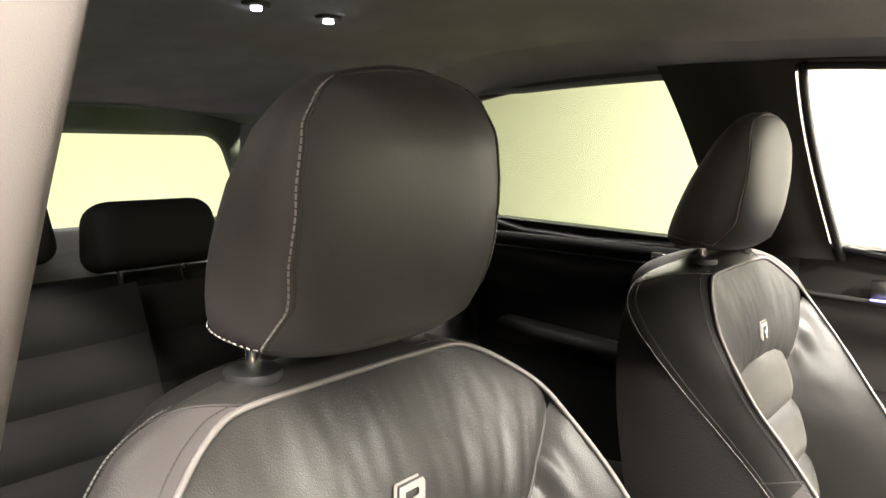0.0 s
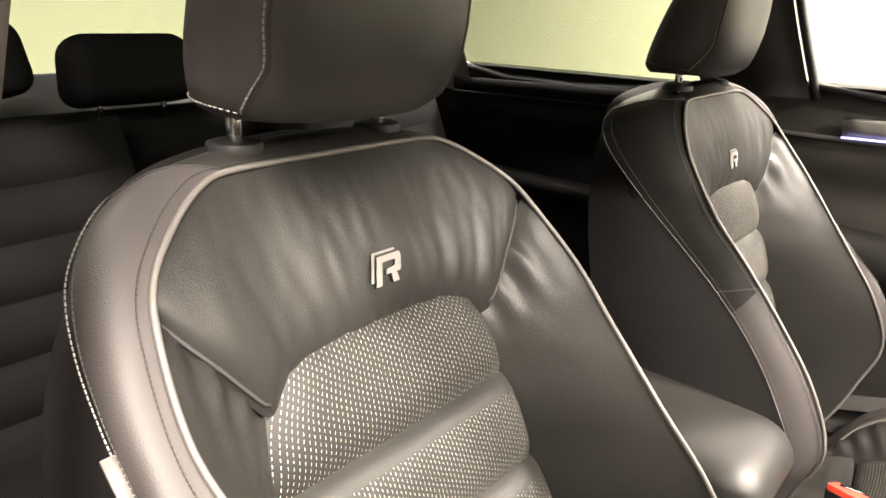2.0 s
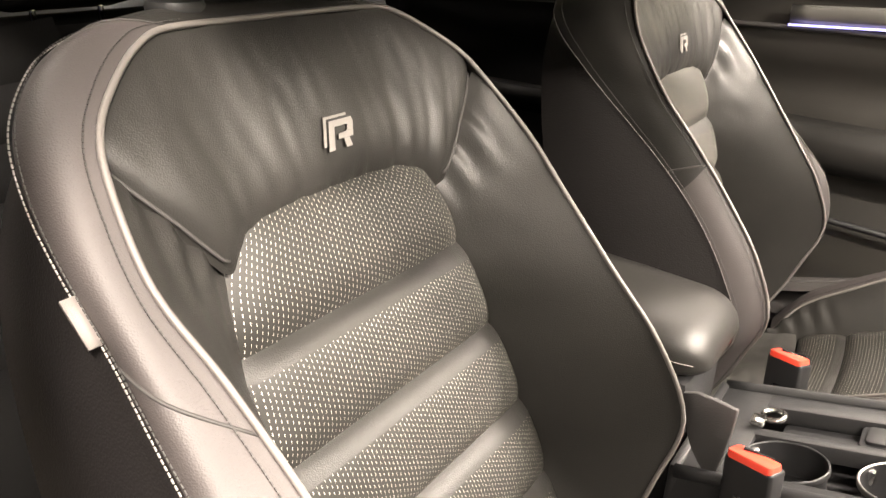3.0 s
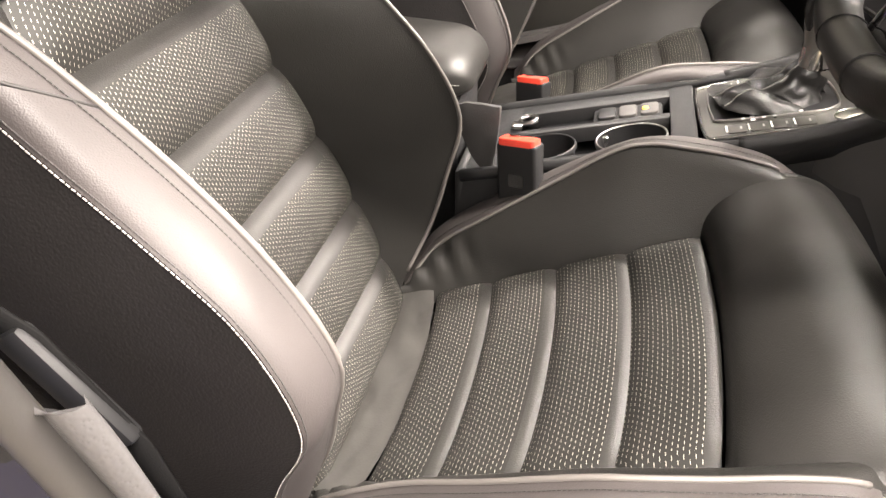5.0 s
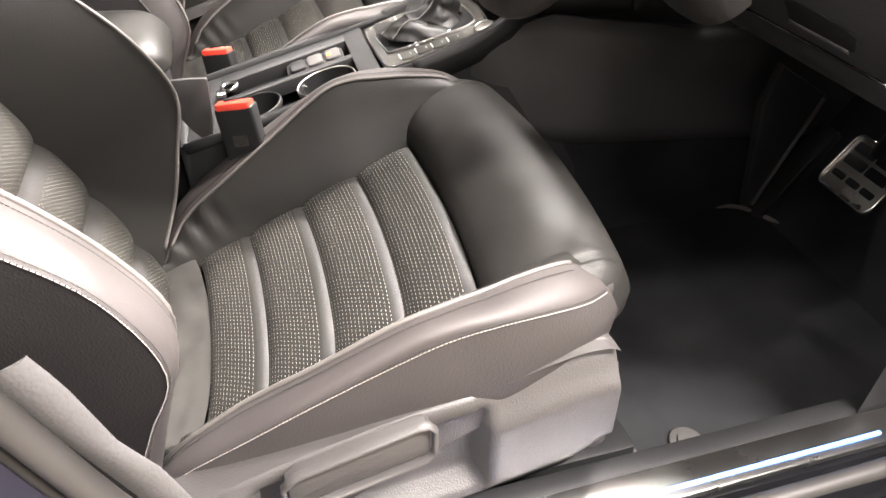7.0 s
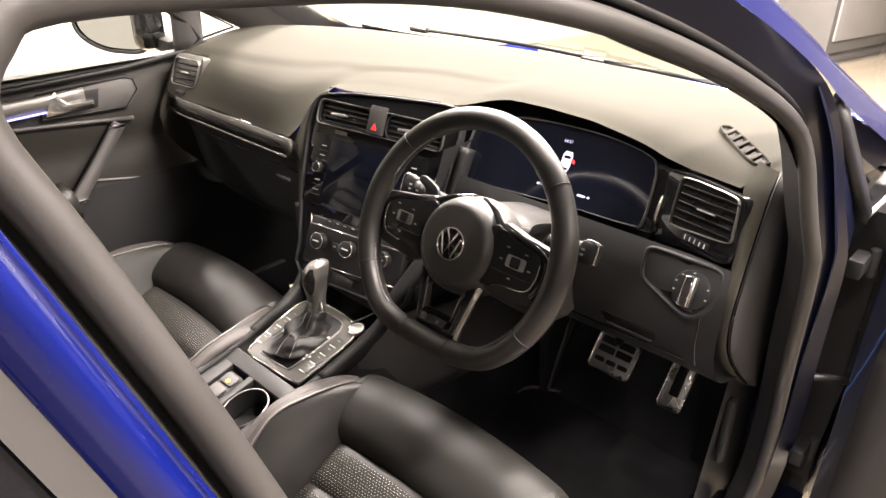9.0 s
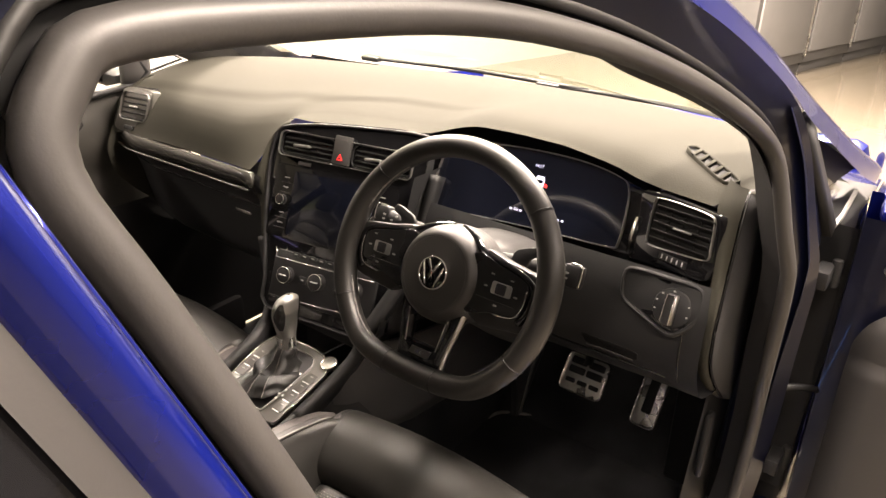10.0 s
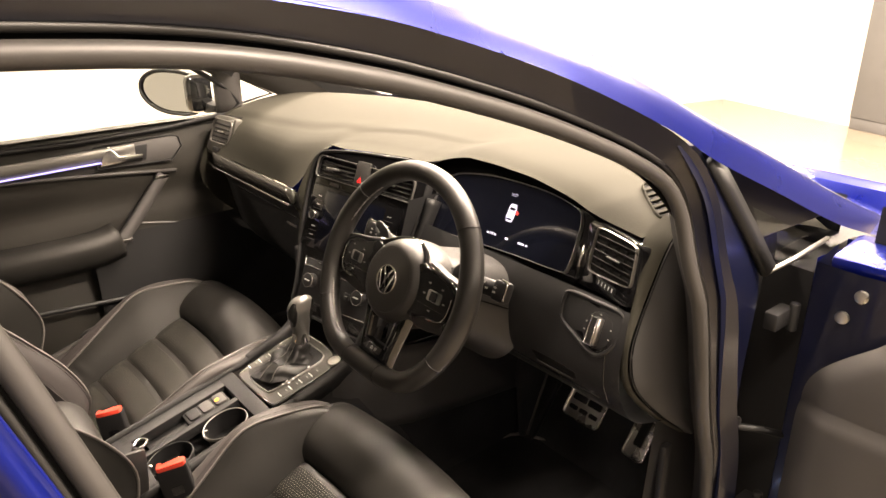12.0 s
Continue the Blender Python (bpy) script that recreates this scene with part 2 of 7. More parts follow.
def sweep(name, pts, shape, mat, parent, label="", closed=False, up=(0, 0, 1), cap=True):
    """Carries the 2D outline shape [(side, up), ...] along the points."""
    P = [Vector(p) for p in pts]
    k, n, up = len(P), len(shape), Vector(up)
    verts = []
    for i, p in enumerate(P):
        d = (P[(i + 1) % k] - P[i - 1]) if closed else (P[min(i + 1, k - 1)] - P[max(i - 1, 0)])
        d.normalize()
        side = d.cross(up)
        if side.length < 1e-4:
            side = d.cross(Vector((0.3, 1, 0.1)))
        side.normalize()
        top = side.cross(d)
        for a, b in shape:
            verts.append(p + side * a + top * b)
    faces = []
    for i in range(k if closed else k - 1):
        for j in range(n):
            a, b = i * n + j, i * n + (j + 1) % n
            c = (i + 1) % k * n
            faces.append((a, b, c + (j + 1) % n, c + j))
    if cap and not closed:
        faces += [tuple(range(n))[::-1], tuple((k - 1) * n + j for j in range(n))]
    return mesh_part(name, verts, faces, mat, parent, label)


def ring(r, n=8, flat=1.0):
    return [(r * math.cos(2 * math.pi * i / n), r * flat * math.sin(2 * math.pi * i / n)) for i in range(n)]


def tube(name, pts, r, mat, parent, label="", closed=False, n=8, up=(0, 0, 1)):
    return sweep(name, pts, ring(r, n), mat, parent, label, closed, up)


def stitches(name, pts, mat, parent, gap=0.0038, length=0.0028, w=0.00045, normal=None, label=""):
    """Short raised stitches along a line, in one mesh."""
    P = [Vector(p) for p in pts]
    cum = [0.0]
    for a, b in zip(P, P[1:]):
        cum.append(cum[-1] + (b - a).length)
    verts, faces, d, i = [], [], 0.0, 0
    while d + length < cum[-1]:
        ends = []
        for q in (d, d + length):
            while i < len(P) - 2 and cum[i + 1] < q:
                i += 1
            ends.append(P[i].lerp(P[i + 1], (q - cum[i]) / max(1e-9, cum[i + 1] - cum[i])))
        t = (ends[1] - ends[0]).normalized()
        nn = Vector(normal) if normal else Vector((0, 0, 1))
        s = t.cross(nn).normalized()
        nn = s.cross(t)
        o = len(verts)
        for e in ends:
            verts += [e + s * w - nn * w, e + s * w * 0.6 + nn * w, e - s * w * 0.6 + nn * w, e - s * w - nn * w]
        for j in range(4):
            faces.append((o + j, o + (j + 1) % 4, o + 4 + (j + 1) % 4, o + 4 + j))
        faces += [(o, o + 3, o + 2, o + 1), (o + 4, o + 5, o + 6, o + 7)]
        d += gap
    return mesh_part(name, verts, faces, mat, parent, label, smooth=False)


def plate(name, outline, depth, m, mat, parent, label="", bevel=0.002):
    """A flat plate: the outline in x, y, extruded along -z by depth, then placed by m."""
    bm = bmesh.new()
    f = bm.faces.new([bm.verts.new((x, y, 0)) for x, y in outline])
    bmesh.ops.recalc_face_normals(bm, faces=[f])
    if f.normal.z < 0:
        f.normal_flip()
    r = bmesh.ops.extrude_face_region(bm, geom=[f])
    bmesh.ops.translate(bm, verts=[v for v in r["geom"] if isinstance(v, bmesh.types.BMVert)], vec=(0, 0, -depth))
    if bevel:
        top = [e for e in bm.edges if all(abs(v.co.z) < 1e-6 for v in e.verts)]
        bmesh.ops.bevel(bm, geom=top, offset=bevel, segments=2, affect="EDGES", profile=0.5)
    bm.transform(m)
    return bm_part(name, bm, mat, parent, label)


def disc(name, r, depth, m, mat, parent, label="", bevel=0.002, n=32):
    return plate(name, [(r * math.cos(2 * math.pi * i / n), r * math.sin(2 * math.pi * i / n)) for i in range(n)], depth, m, mat, parent, label, bevel)


def rounded(w, h, r, n=5):
    out = []
    for cx, cy, a in ((w / 2 - r, h / 2 - r, 0), (-w / 2 + r, h / 2 - r, 90), (-w / 2 + r, -h / 2 + r, 180), (w / 2 - r, -h / 2 + r, 270)):
        for i in range(n + 1):
            q = radians(a + 90 * i / n)
            out.append((cx + r * math.cos(q), cy + r * math.sin(q)))
    return out


def frame_ring(name, outline, width, depth, m, mat, parent, label=""):
    """A rim that runs round a 2D outline, placed by m."""
    k = len(outline)
    cx, cy = sum(p[0] for p in outline) / k, sum(p[1] for p in outline) / k
    verts, faces = [], []
    for i, (x, y) in enumerate(outline):
        ax, ay = outline[i - 1]
        bx, by = outline[(i + 1) % k]
        t = Vector((bx - ax, by - ay))
        t.normalize()
        nx, ny = t.y, -t.x
        if (x - cx) * nx + (y - cy) * ny < 0:
            nx, ny = -nx, -ny
        for o, z in ((0, -depth), (0, 0), (width * 0.5, depth * 0.35), (width, 0), (width, -depth)):
            verts.append(m @ Vector((x + nx * o, y + ny * o, z)))
    for i in range(k):
        for j in range(4):
            a, b = i * 5 + j, (i + 1) % k * 5 + j
            faces.append((a, b, b + 1, a + 1))
    return mesh_part(name, verts, faces, mat, parent, label)


def words(name, body, size, m, mat, parent, label=""):
    cu = bpy.data.curves.new(name, "FONT")
    cu.body, cu.size, cu.align_x, cu.align_y, cu.extrude = body, size, "CENTER", "CENTER", 0.0002
    tmp = bpy.data.objects.new(name, cu)
    me = bpy.data.meshes.new_from_object(tmp)
    bpy.data.objects.remove(tmp)
    me.transform(m)
    me.materials.clear()
    me.materials.append(mat)
    return hang(new(name, me), parent, label)


def facing(at, normal, up=(0, 0, 1)):
    """A frame at a point whose z looks along normal and whose y is as near as can be to up."""
    z = Vector(normal).normalized()
    x = Vector(up).cross(z).normalized()
    y = z.cross(x)
    m = Matrix((x, y, z)).transposed().to_4x4()
    return Matrix.Translation(at) @ m


def span(a, b, n):
    return [a + (b - a) * i / (n - 1) for i in range(n)]


def ease(x, a, b):
    q = min(1.0, max(0.0, (x - a) / (b - a)))
    return q * q * (3 - 2 * q)


def table(x, rows):
    """Linear lookup in rows of (x, y), smoothed a little at the knots."""
    xs, ys = [r[0] for r in rows], [r[1] for r in rows]
    return float(sum(np.interp(x + d, xs, ys) for d in (-0.012, -0.006, 0, 0.006, 0.012)) / 5)

# ---- the room ----


def slab(name, a, b, mat, label, category, bevel=0.0):
    """A piece of the setting between two corners in the room's own axes."""
    bm = bmesh.new()
    bmesh.ops.create_cube(bm, size=1.0)
    for v in bm.verts:
        v.co = Vector([(a[i] + b[i]) / 2 + v.co[i] * (b[i] - a[i]) for i in range(3)])
    if bevel:
        bmesh.ops.bevel(bm, geom=list(bm.edges), offset=bevel, segments=2, affect="EDGES", profile=0.5)
    bm.transform(ROOM)
    return tagged(bm_part(name, bm, mat, None, smooth=False), label, category, kind="structure")


slab("floor", (-6.5, -6.5, -0.2), (11.5, 4.3, 0.0), FLOORING, "smooth beige coated showroom floor", "floor")
slab("ceiling", (-6.5, -6.5, CEIL), (11.5, 4.3, CEIL + 0.2), WALLPAINT, "plain white showroom ceiling", "ceiling")
slab("wall_left", (-6.5, 4.3, 0), (11.5, 4.5, CEIL), WALLPAINT, "white painted showroom wall", "wall")
# unseen wall kept dark to limit light bounced onto the car's right
slab("wall_right", (-6.5, -6.7, 0), (11.5, -6.5, CEIL), DARKWALL, "unseen dark grey wall limiting bounced light", "wall")
slab("wall_back", (-6.7, -6.7, 0), (-6.5, 4.5, CEIL), WALLPAINT, "white painted showroom wall", "wall")
slab("wall_front", (11.5, -6.7, 0), (11.7, 4.5, CEIL), WALLPAINT, "white painted showroom wall", "wall")
slab("wall_front_left", (5.9, 2.85, 0), (6.1, 4.3, CEIL), WALLPAINT, "white painted wall in front of the car", "wall")

for p, q in TUBES:
    lamp = thing("tube_light", ROOM @ Vector((p, q, CEIL)), "white linear ceiling light with a glowing diffuser", "ceiling light", "showroom lights")
    c = ROOM @ Vector((p, q, CEIL - 0.03))
    turn = ROOM.to_3x3().to_4x4()
    box("housing", c, (1.3, 0.14, 0.06), WALLPAINT, lamp, bevel=0.008, m=turn)
    box("diffuser", c - Vector((0, 0, 0.04)), (1.26, 0.11, 0.03), TUBE, lamp, "glowing white diffuser", bevel=0.01, m=turn)


def cabinet_unit(p, w):
    """A tall grey storage unit: its doors look towards the car's side of the room."""
    h, q0, q1 = 2.35, 2.28, 2.82
    c = thing("tall_cabinet", ROOM @ Vector((p + w / 2, (q0 + q1) / 2, 0)), "tall grey storage cabinet with a dark frame and plinth", "cabinet", "cabinets along the wall")
    t = ROOM.to_3x3().to_4x4()

    def cb(name, a, b, mat, label="", bevel=0.004):
        mid = ROOM @ Vector([(a[i] + b[i]) / 2 for i in range(3)])
        return box(name, mid, [b[i] - a[i] for i in range(3)], mat, c, label, bevel, t)

    cb("body", (p, q0 + 0.02, 0.10), (p + w, q1, h), CABDARK)
    cb("plinth", (p + 0.01, q0 + 0.05, 0), (p + w - 0.01, q1, 0.10), CABDARK)
    cb("door", (p + 0.05, q0, 0.20), (p + w - 0.04, q0 + 0.02, h - 0.06), CABINET, "grey panel door")
    cb("edge_strip", (p + w - 0.035, q0 - 0.008, 0.16), (p + w - 0.015, q0 + 0.02, h - 0.02), STEEL, "pale metal edge strip")


for i, w in enumerate((0.95, 0.9, 0.9, 0.9, 0.9)):
    cabinet_unit(5.82 + sum((0.95, 0.9, 0.9, 0.9, 0.9)[:i]), w)

trolley = thing("trolley", (ROOM @ Vector((8.4, 1.75, 0))), "low grey workshop trolley on castors", "trolley")
tr = ROOM.to_3x3().to_4x4()
box("frame", ROOM @ Vector((8.4, 1.75, 0.52)), (0.7, 0.45, 0.75), CABINET, trolley, bevel=0.02, m=tr)
for dx in (-0.3, 0.3):
    for dy in (-0.18, 0.18):
        wc_ = ROOM @ Vector((8.4 + dx, 1.75 + dy, 0.07))
        disc("castor", 0.065, 0.035, Matrix.Translation(wc_) @ pose(0, 0.017, 0, 90, 0, 0), WALLPAINT, trolley, "pale wheel castor", 0.01, 24)

# ---- seats ----
BU, BN = Vector((-0.375, 0, 0.927)), Vector((0.927, 0, 0.375))
CW, CM = Vector((0.913, 0, 0.408)), Vector((-0.408, 0, 0.913))
YC = 0.355
CREST = [(-0.20, 0.158, 0.02), (-0.15, 0.172, 0.070), (-0.10, 0.184, 0.108), (-0.04, 0.197, 0.147), (0.04, 0.198, 0.142), (0.12, 0.196, 0.115), (0.20, 0.201, 0.084),
         (0.26, 0.208, 0.059), (0.32, 0.198, 0.036), (0.355, 0.184, 0.024), (0.385, 0.155, 0.013), (0.404, 0.128, 0.006), (0.4115, 0.104, 0.002), (0.413, 0.05, 0.0), (0.413, 0.0, 0.0)]
SEAM = [(-0.225, 0.225, 0.0), (-0.155, 0.238, 0.042), (-0.10, 0.252, 0.091), (-0.05, 0.257, 0.141), (0.03, 0.256, 0.146), (0.10, 0.250, 0.116), (0.17, 0.243, 0.078),
        (0.232, 0.236, 0.047), (0.28, 0.235, 0.026), (0.325, 0.229, 0.004), (0.364, 0.219, -0.006), (0.394, 0.197, -0.012), (0.414, 0.166, -0.026), (0.430, 0.11, -0.040), (0.438, 0.05, -0.045), (0.440, 0.0, -0.045)]
SEAM_IN = [(-0.225, 0.205, 0.0), (-0.155, 0.214, 0.036), (-0.10, 0.218, 0.080), (-0.05, 0.220, 0.114), (0.03, 0.218, 0.104), (0.10, 0.216, 0.083), (0.17, 0.216, 0.050),
           (0.232, 0.219, 0.014), (0.28, 0.221, -0.016), (0.325, 0.215, -0.046), (0.364, 0.200, -0.074), (0.394, 0.174, -0.094), (0.414, 0.146, -0.098), (0.430, 0.10, -0.090), (0.438, 0.05, -0.062), (0.440, 0.0, -0.045)]
REAR = [(-0.23, 0.205), (-0.2, 0.235), (-0.14, 0.255), (-0.06, 0.262), (0.04, 0.258), (0.12, 0.25), (0.20, 0.24), (0.26, 0.228), (0.32, 0.205), (0.36, 0.178), (0.395, 0.143), (0.414, 0.113), (0.428, 0.08), (0.433, 0.04), (0.434, 0.0)]
PANEL = [(-0.26, 0.150), (-0.16, 0.162), (-0.08, 0.166), (0.0, 0.160), (0.10, 0.146), (0.186, 0.134), (0.23, 0.125), (0.265, 0.104), (0.30, 0.09), (0.42, 0.080)]
CCREST = [(-0.06, 0.165, 0.01), (0.0, 0.188, 0.048), (0.08, 0.197, 0.066), (0.16, 0.213, 0.078), (0.24, 0.227, 0.090), (0.28, 0.229, 0.086), (0.32, 0.222, 0.071), (0.36, 0.212, 0.054), (0.395, 0.203, 0.034), (0.412, 0.198, 0.012)]
CSEAM = [(-0.06, 0.21, 0.022), (0.0, 0.228, 0.054), (0.08, 0.242, 0.068), (0.16, 0.25, 0.075), (0.24, 0.255, 0.076), (0.28, 0.257, 0.073), (0.32, 0.258, 0.062), (0.36, 0.253, 0.041), (0.395, 0.243, 0.018), (0.420, 0.222, -0.004)]
CFOOT = [(-0.06, 0.235, -0.075), (0.0, 0.254, -0.065), (0.08, 0.258, -0.055), (0.16, 0.259, -0.048), (0.24, 0.260, -0.044), (0.28, 0.260, -0.046), (0.32, 0.256, -0.052), (0.36, 0.250, -0.050), (0.395, 0.238, -0.047), (0.418, 0.218, -0.042)]


def seat(cy, dx, outer, label, upright=0.0):
    """A sports seat. outer is -1 where the door is on the car's right."""
    s = thing("front_seat", (0.10 + dx, cy, 0.30), label, "car seat", "front seats")
    BO, CO = Vector((-0.12 + dx, cy, 0.598)) - BN * 0.30 * upright, Vector((0.023 + dx, cy, 0.397))
    up_, fore = (BU + BN * upright).normalized(), (BN - BU * upright).normalized()

    def bp(u, v, n):
        return BO + up_ * u + fore * n + Vector((0, v, 0))

    def cp(w, v, m):
        return CO + CW * w + CM * m + Vector((0, v, 0))

    cr = catmull(CREST, 6)
    us, vs_, ns = [c.x for c in cr], [c.y for c in cr], [c.z for c in cr]

    def wc(u):
        return float(np.interp(u, us, vs_))

    def nc(u):
        return float(np.interp(u, us, ns))

    def front(u, v):
        w, p = wc(u), table(u, PANEL)
        a = abs(v)
        if a <= p:
            return 0.0
        x = min(1.0, (a - p) / max(0.004, w - p))
        return nc(u) * x ** 1.25 + 0.016 * math.sin(math.pi * min(1, x)) * ease(0.36 - u, 0.0, 0.1)

    # ribbed middle of the backrest
    cuts = [0.284, 0.184, 0.094, 0.003, -0.086, -0.170, -0.245]
    for i in range(6):
        hi, lo = cuts[i], cuts[i + 1]
        split = hi - (hi - lo) * 0.20

        def rib(u, t, hi=hi, lo=lo, first=(i == 0)):
            half = table(u, PANEL) + 0.016
            x = (u - (hi + lo) / 2) / ((hi - lo) / 2)
            e = 0.0125 * (1 - abs(x) ** 3.4) - 0.003
            e = e * (1 - 0.6 * abs(t) ** 6) - 0.016 * max(0.0, abs(t) - 0.84) / 0.16
            return bp(u, t * half, e)

        half = table((hi + lo) / 2, PANEL)
        top = hi if i == 0 else split
        sheet("stitched_panel", rib, span(top, lo, 12), span(-1, 1, 15), DOTTED, s, "black leather rib with rows of pale stitches", uv=lambda u, t, h=half: (t * h * 1.3, u * 1.35))
        if i:
            sheet("rib_band", rib, span(hi, split, 6), span(-1, 1, 15), SMOOTH, s, "smooth leather band")

    # shoulder panel with the badge
    def low(t):
        v = abs(t) * 0.205
        return float(np.interp(v, (0.0, 0.045, 0.075, 0.098, 0.116, 0.126, 0.155, 0.205), (0.269, 0.268, 0.263, 0.255, 0.243, 0.246, 0.281, 0.334)))

    def shoulder(a, t):
        u = low(t) + (0.4115 - low(t)) * a
        w = wc(u)
        v = t * w
        ray_ = (v - 0.01) / (0.35 + (u - 0.255))
        fold = sum(k * math.exp(-((ray_ - c) / g) ** 2) * ease(1 - a, lo_, 1.0) for c, g, k, lo_ in
                   ((-0.30, 0.012, -0.0042, 0.1), (-0.22, 0.016, 0.0030, 0.2), (-0.135, 0.010, -0.0038, 0.25), (-0.05, 0.009, -0.0030, 0.45), (0.07, 0.010, -0.0026, 0.3), (0.16, 0.012, -0.0036, 0.05), (0.205, 0.014, 0.0028, 0.1), (0.27, 0.010, -0.0040, 0.0), (0.33, 0.012, -0.0034, 0.0), (0.37, 0.010, 0.0028, 0.0)))
        wob = 0.0026 * noise.noise(Vector((v * 24, u * 8, cy))) + fold * 0.42 + 0.0009 * noise.noise(Vector((v * 80, u * 26, 2)))
        n = nc(u) * max(0.0, (abs(v) - 0.08) / max(0.01, w - 0.08)) ** 1.2 + 0.012 * (1 - t * t) * a * (1 - a) * 4 + wob * (1 - abs(t) ** 6) * (1 - 0.85 * math.exp(-(v / 0.032) ** 2 - ((u - 0.316) / 0.022) ** 2)) + 0.010 * (1 - a) ** 2 * ease(0.13 - abs(v), 0, 0.05) - 0.016 * (1 - a) ** 9
        return bp(u, v, n)

    sheet("panel_backing", lambda u, t: bp(u, t * (table(u, PANEL) + 0.05), -0.016), span(-0.24, 0.39, 10), span(-1, 1, 3), SMOOTH, s)
    sheet("shoulder_panel", shoulder, span(0, 1, 36), span(-1, 1, 121), SMOOTH, s, "creased black leather shoulder panel")

    for sg in (-1, 1):
        def bolster(a, b, sg=sg):
            ui, uo = -0.225 + 0.472 * a, -0.20 + 0.536 * a
            u = ui * (1 - b) + uo * b
            v = table(ui, PANEL) * (1 - b) * 0.985 + wc(uo) * b
            x = b
            n = nc(uo) * x ** 1.2 + 0.020 * math.sin(math.pi * x) * math.sin(math.pi * min(0.999, a)) ** 0.6 - 0.006 * (1 - x) ** 8
            wr = 0.004 * math.sin(b * 22 + 1.2) * ease(a, 0.86, 1.0) * math.sin(math.pi * b)
            return bp(u, sg * v, n - 0.006 * ease(a, 0.97, 1.0) + wr + 0.0024 * noise.noise(Vector((u * 22, v * 30, sg))) + 0.0011 * noise.noise(Vector((u * 75 + v * 40, v * 60, sg + 3))))
        sheet("side_bolster", bolster, span(0, 1, 60), span(0, 1, 25), SMOOTH, s, "padded leather side bolster")

    # outer skin: a band from the piping to the seam, then a side panel to the rear
    def both(rows, n, inner=None):
        a = catmull(rows if outer < 0 or not inner else inner, n)
        b = catmull(rows if outer > 0 or not inner else inner, n)
        return [Vector((p.x, -p.y, p.z)) for p in a] + [p.copy() for p in reversed(b[:-1])]

    C, S = both(CREST, 5), both(SEAM, 5, SEAM_IN)
    R = both([(a, b, -0.112) for a, b in REAR], 5)
    k = len(C)

    def band(i, t):
        p = C[i].lerp(S[i], t)
        out = Vector((0, math.copysign(1, p.y) if abs(p.y) > 1e-5 else 0, 0)) * 0.6 + Vector((0.5 * ease(p.x, 0.3, 0.42), 0, 0.5))
        p = p + out * (0.016 if p.y * outer > 0 else 0.004 + 0.010 * ease(p.x, 0.25, 0.36)) * math.sin(math.pi * t)
        return bp(*p)

    first = next(i for i in range(k) if C[i].x > 0.4118)
    last = k - 1 - first
    cross = min(range(k // 2), key=lambda i: abs(C[i].x - 0.165))
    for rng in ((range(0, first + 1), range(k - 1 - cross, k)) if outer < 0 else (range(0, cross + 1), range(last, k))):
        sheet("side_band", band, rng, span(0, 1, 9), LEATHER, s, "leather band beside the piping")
    # inner band takes the darker leather to imitate its shaded side
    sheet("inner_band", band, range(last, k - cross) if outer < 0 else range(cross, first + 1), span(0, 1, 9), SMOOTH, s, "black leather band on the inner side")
    sheet("top_band", band, range(first, last + 1), span(0, 1, 9), SMOOTH, s, "black leather strip under the headrest")
    for i in (first, last):
        tube("cross_seam", [band(i, t) + up_ * 0.0004 for t in span(0.02, 0.98, 8)], 0.0010, DARKTHREAD, s, n=6)

    def flank(i, t):
        p = S[i].lerp(R[i], t)
        p = p + Vector((0, math.copysign(1, p.y) if abs(p.y) > 1e-5 else 0, 0)) * 0.010 * math.sin(math.pi * t) * ease(0.40 - p.x, 0.0, 0.14)
        p.x += 0.012 * math.sin(math.pi * t) * ease(p.x, 0.36, 0.43)
        return bp(*p)

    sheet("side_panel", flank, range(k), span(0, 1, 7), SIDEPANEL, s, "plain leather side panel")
    sheet("back_shell", lambda i, t: bp(R[i].x, R[i].y * t, -0.112 - 0.02 * (1 - t * t)), range(k // 2 + 1), span(-1, 1, 9), PLASTIC, s, "black plastic back shell")
    tube("piping", [bp(*(p + Vector((0.001, 0, 0.001)))) for p in C], 0.0024, PIPING, s, "pale grey piping")
    for sg in (0, 1):
        rng = range(0, k // 2 - 6) if sg == 0 else range(k // 2 + 7, k)
        for off, mat_, tt in ((0.0035, THREAD, 1.0), (0.0035, DARKTHREAD, 0.90), (0.003, DARKTHREAD, 0.13)):
            line = [band(i, tt) + Vector((0, (-1 if sg == 0 else 1) * 0.0022, 0.0012)) for i in rng]
            stitches("stitching", line, mat_, s, normal=(0.2, -1 if sg == 0 else 1, 0.4))
        i0, i1 = [min(range(k // 2), key=lambda i: abs(L[i].x - x)) for L, x in ((C, 0.165), (S, 0.232 if (sg == 0) == (outer < 0) else 0.165))]
        seam_ = []
        for t in span(0.02, 0.98, 14):
            q = i0 + (i1 - i0) * t
            q = q if sg == 0 else k - 1 - q
            j = min(int(q), k - 2)
            seam_.append(band(j, t).lerp(band(j + 1, t), q - j) + Vector((0, (-1 if sg == 0 else 1) * 0.0004, 0.0)))
        tube("cross_seam", seam_, 0.0012, DARKTHREAD, s, n=6)
        ti = min(range(k // 2), key=lambda i: abs(S[i].x - 0.268))
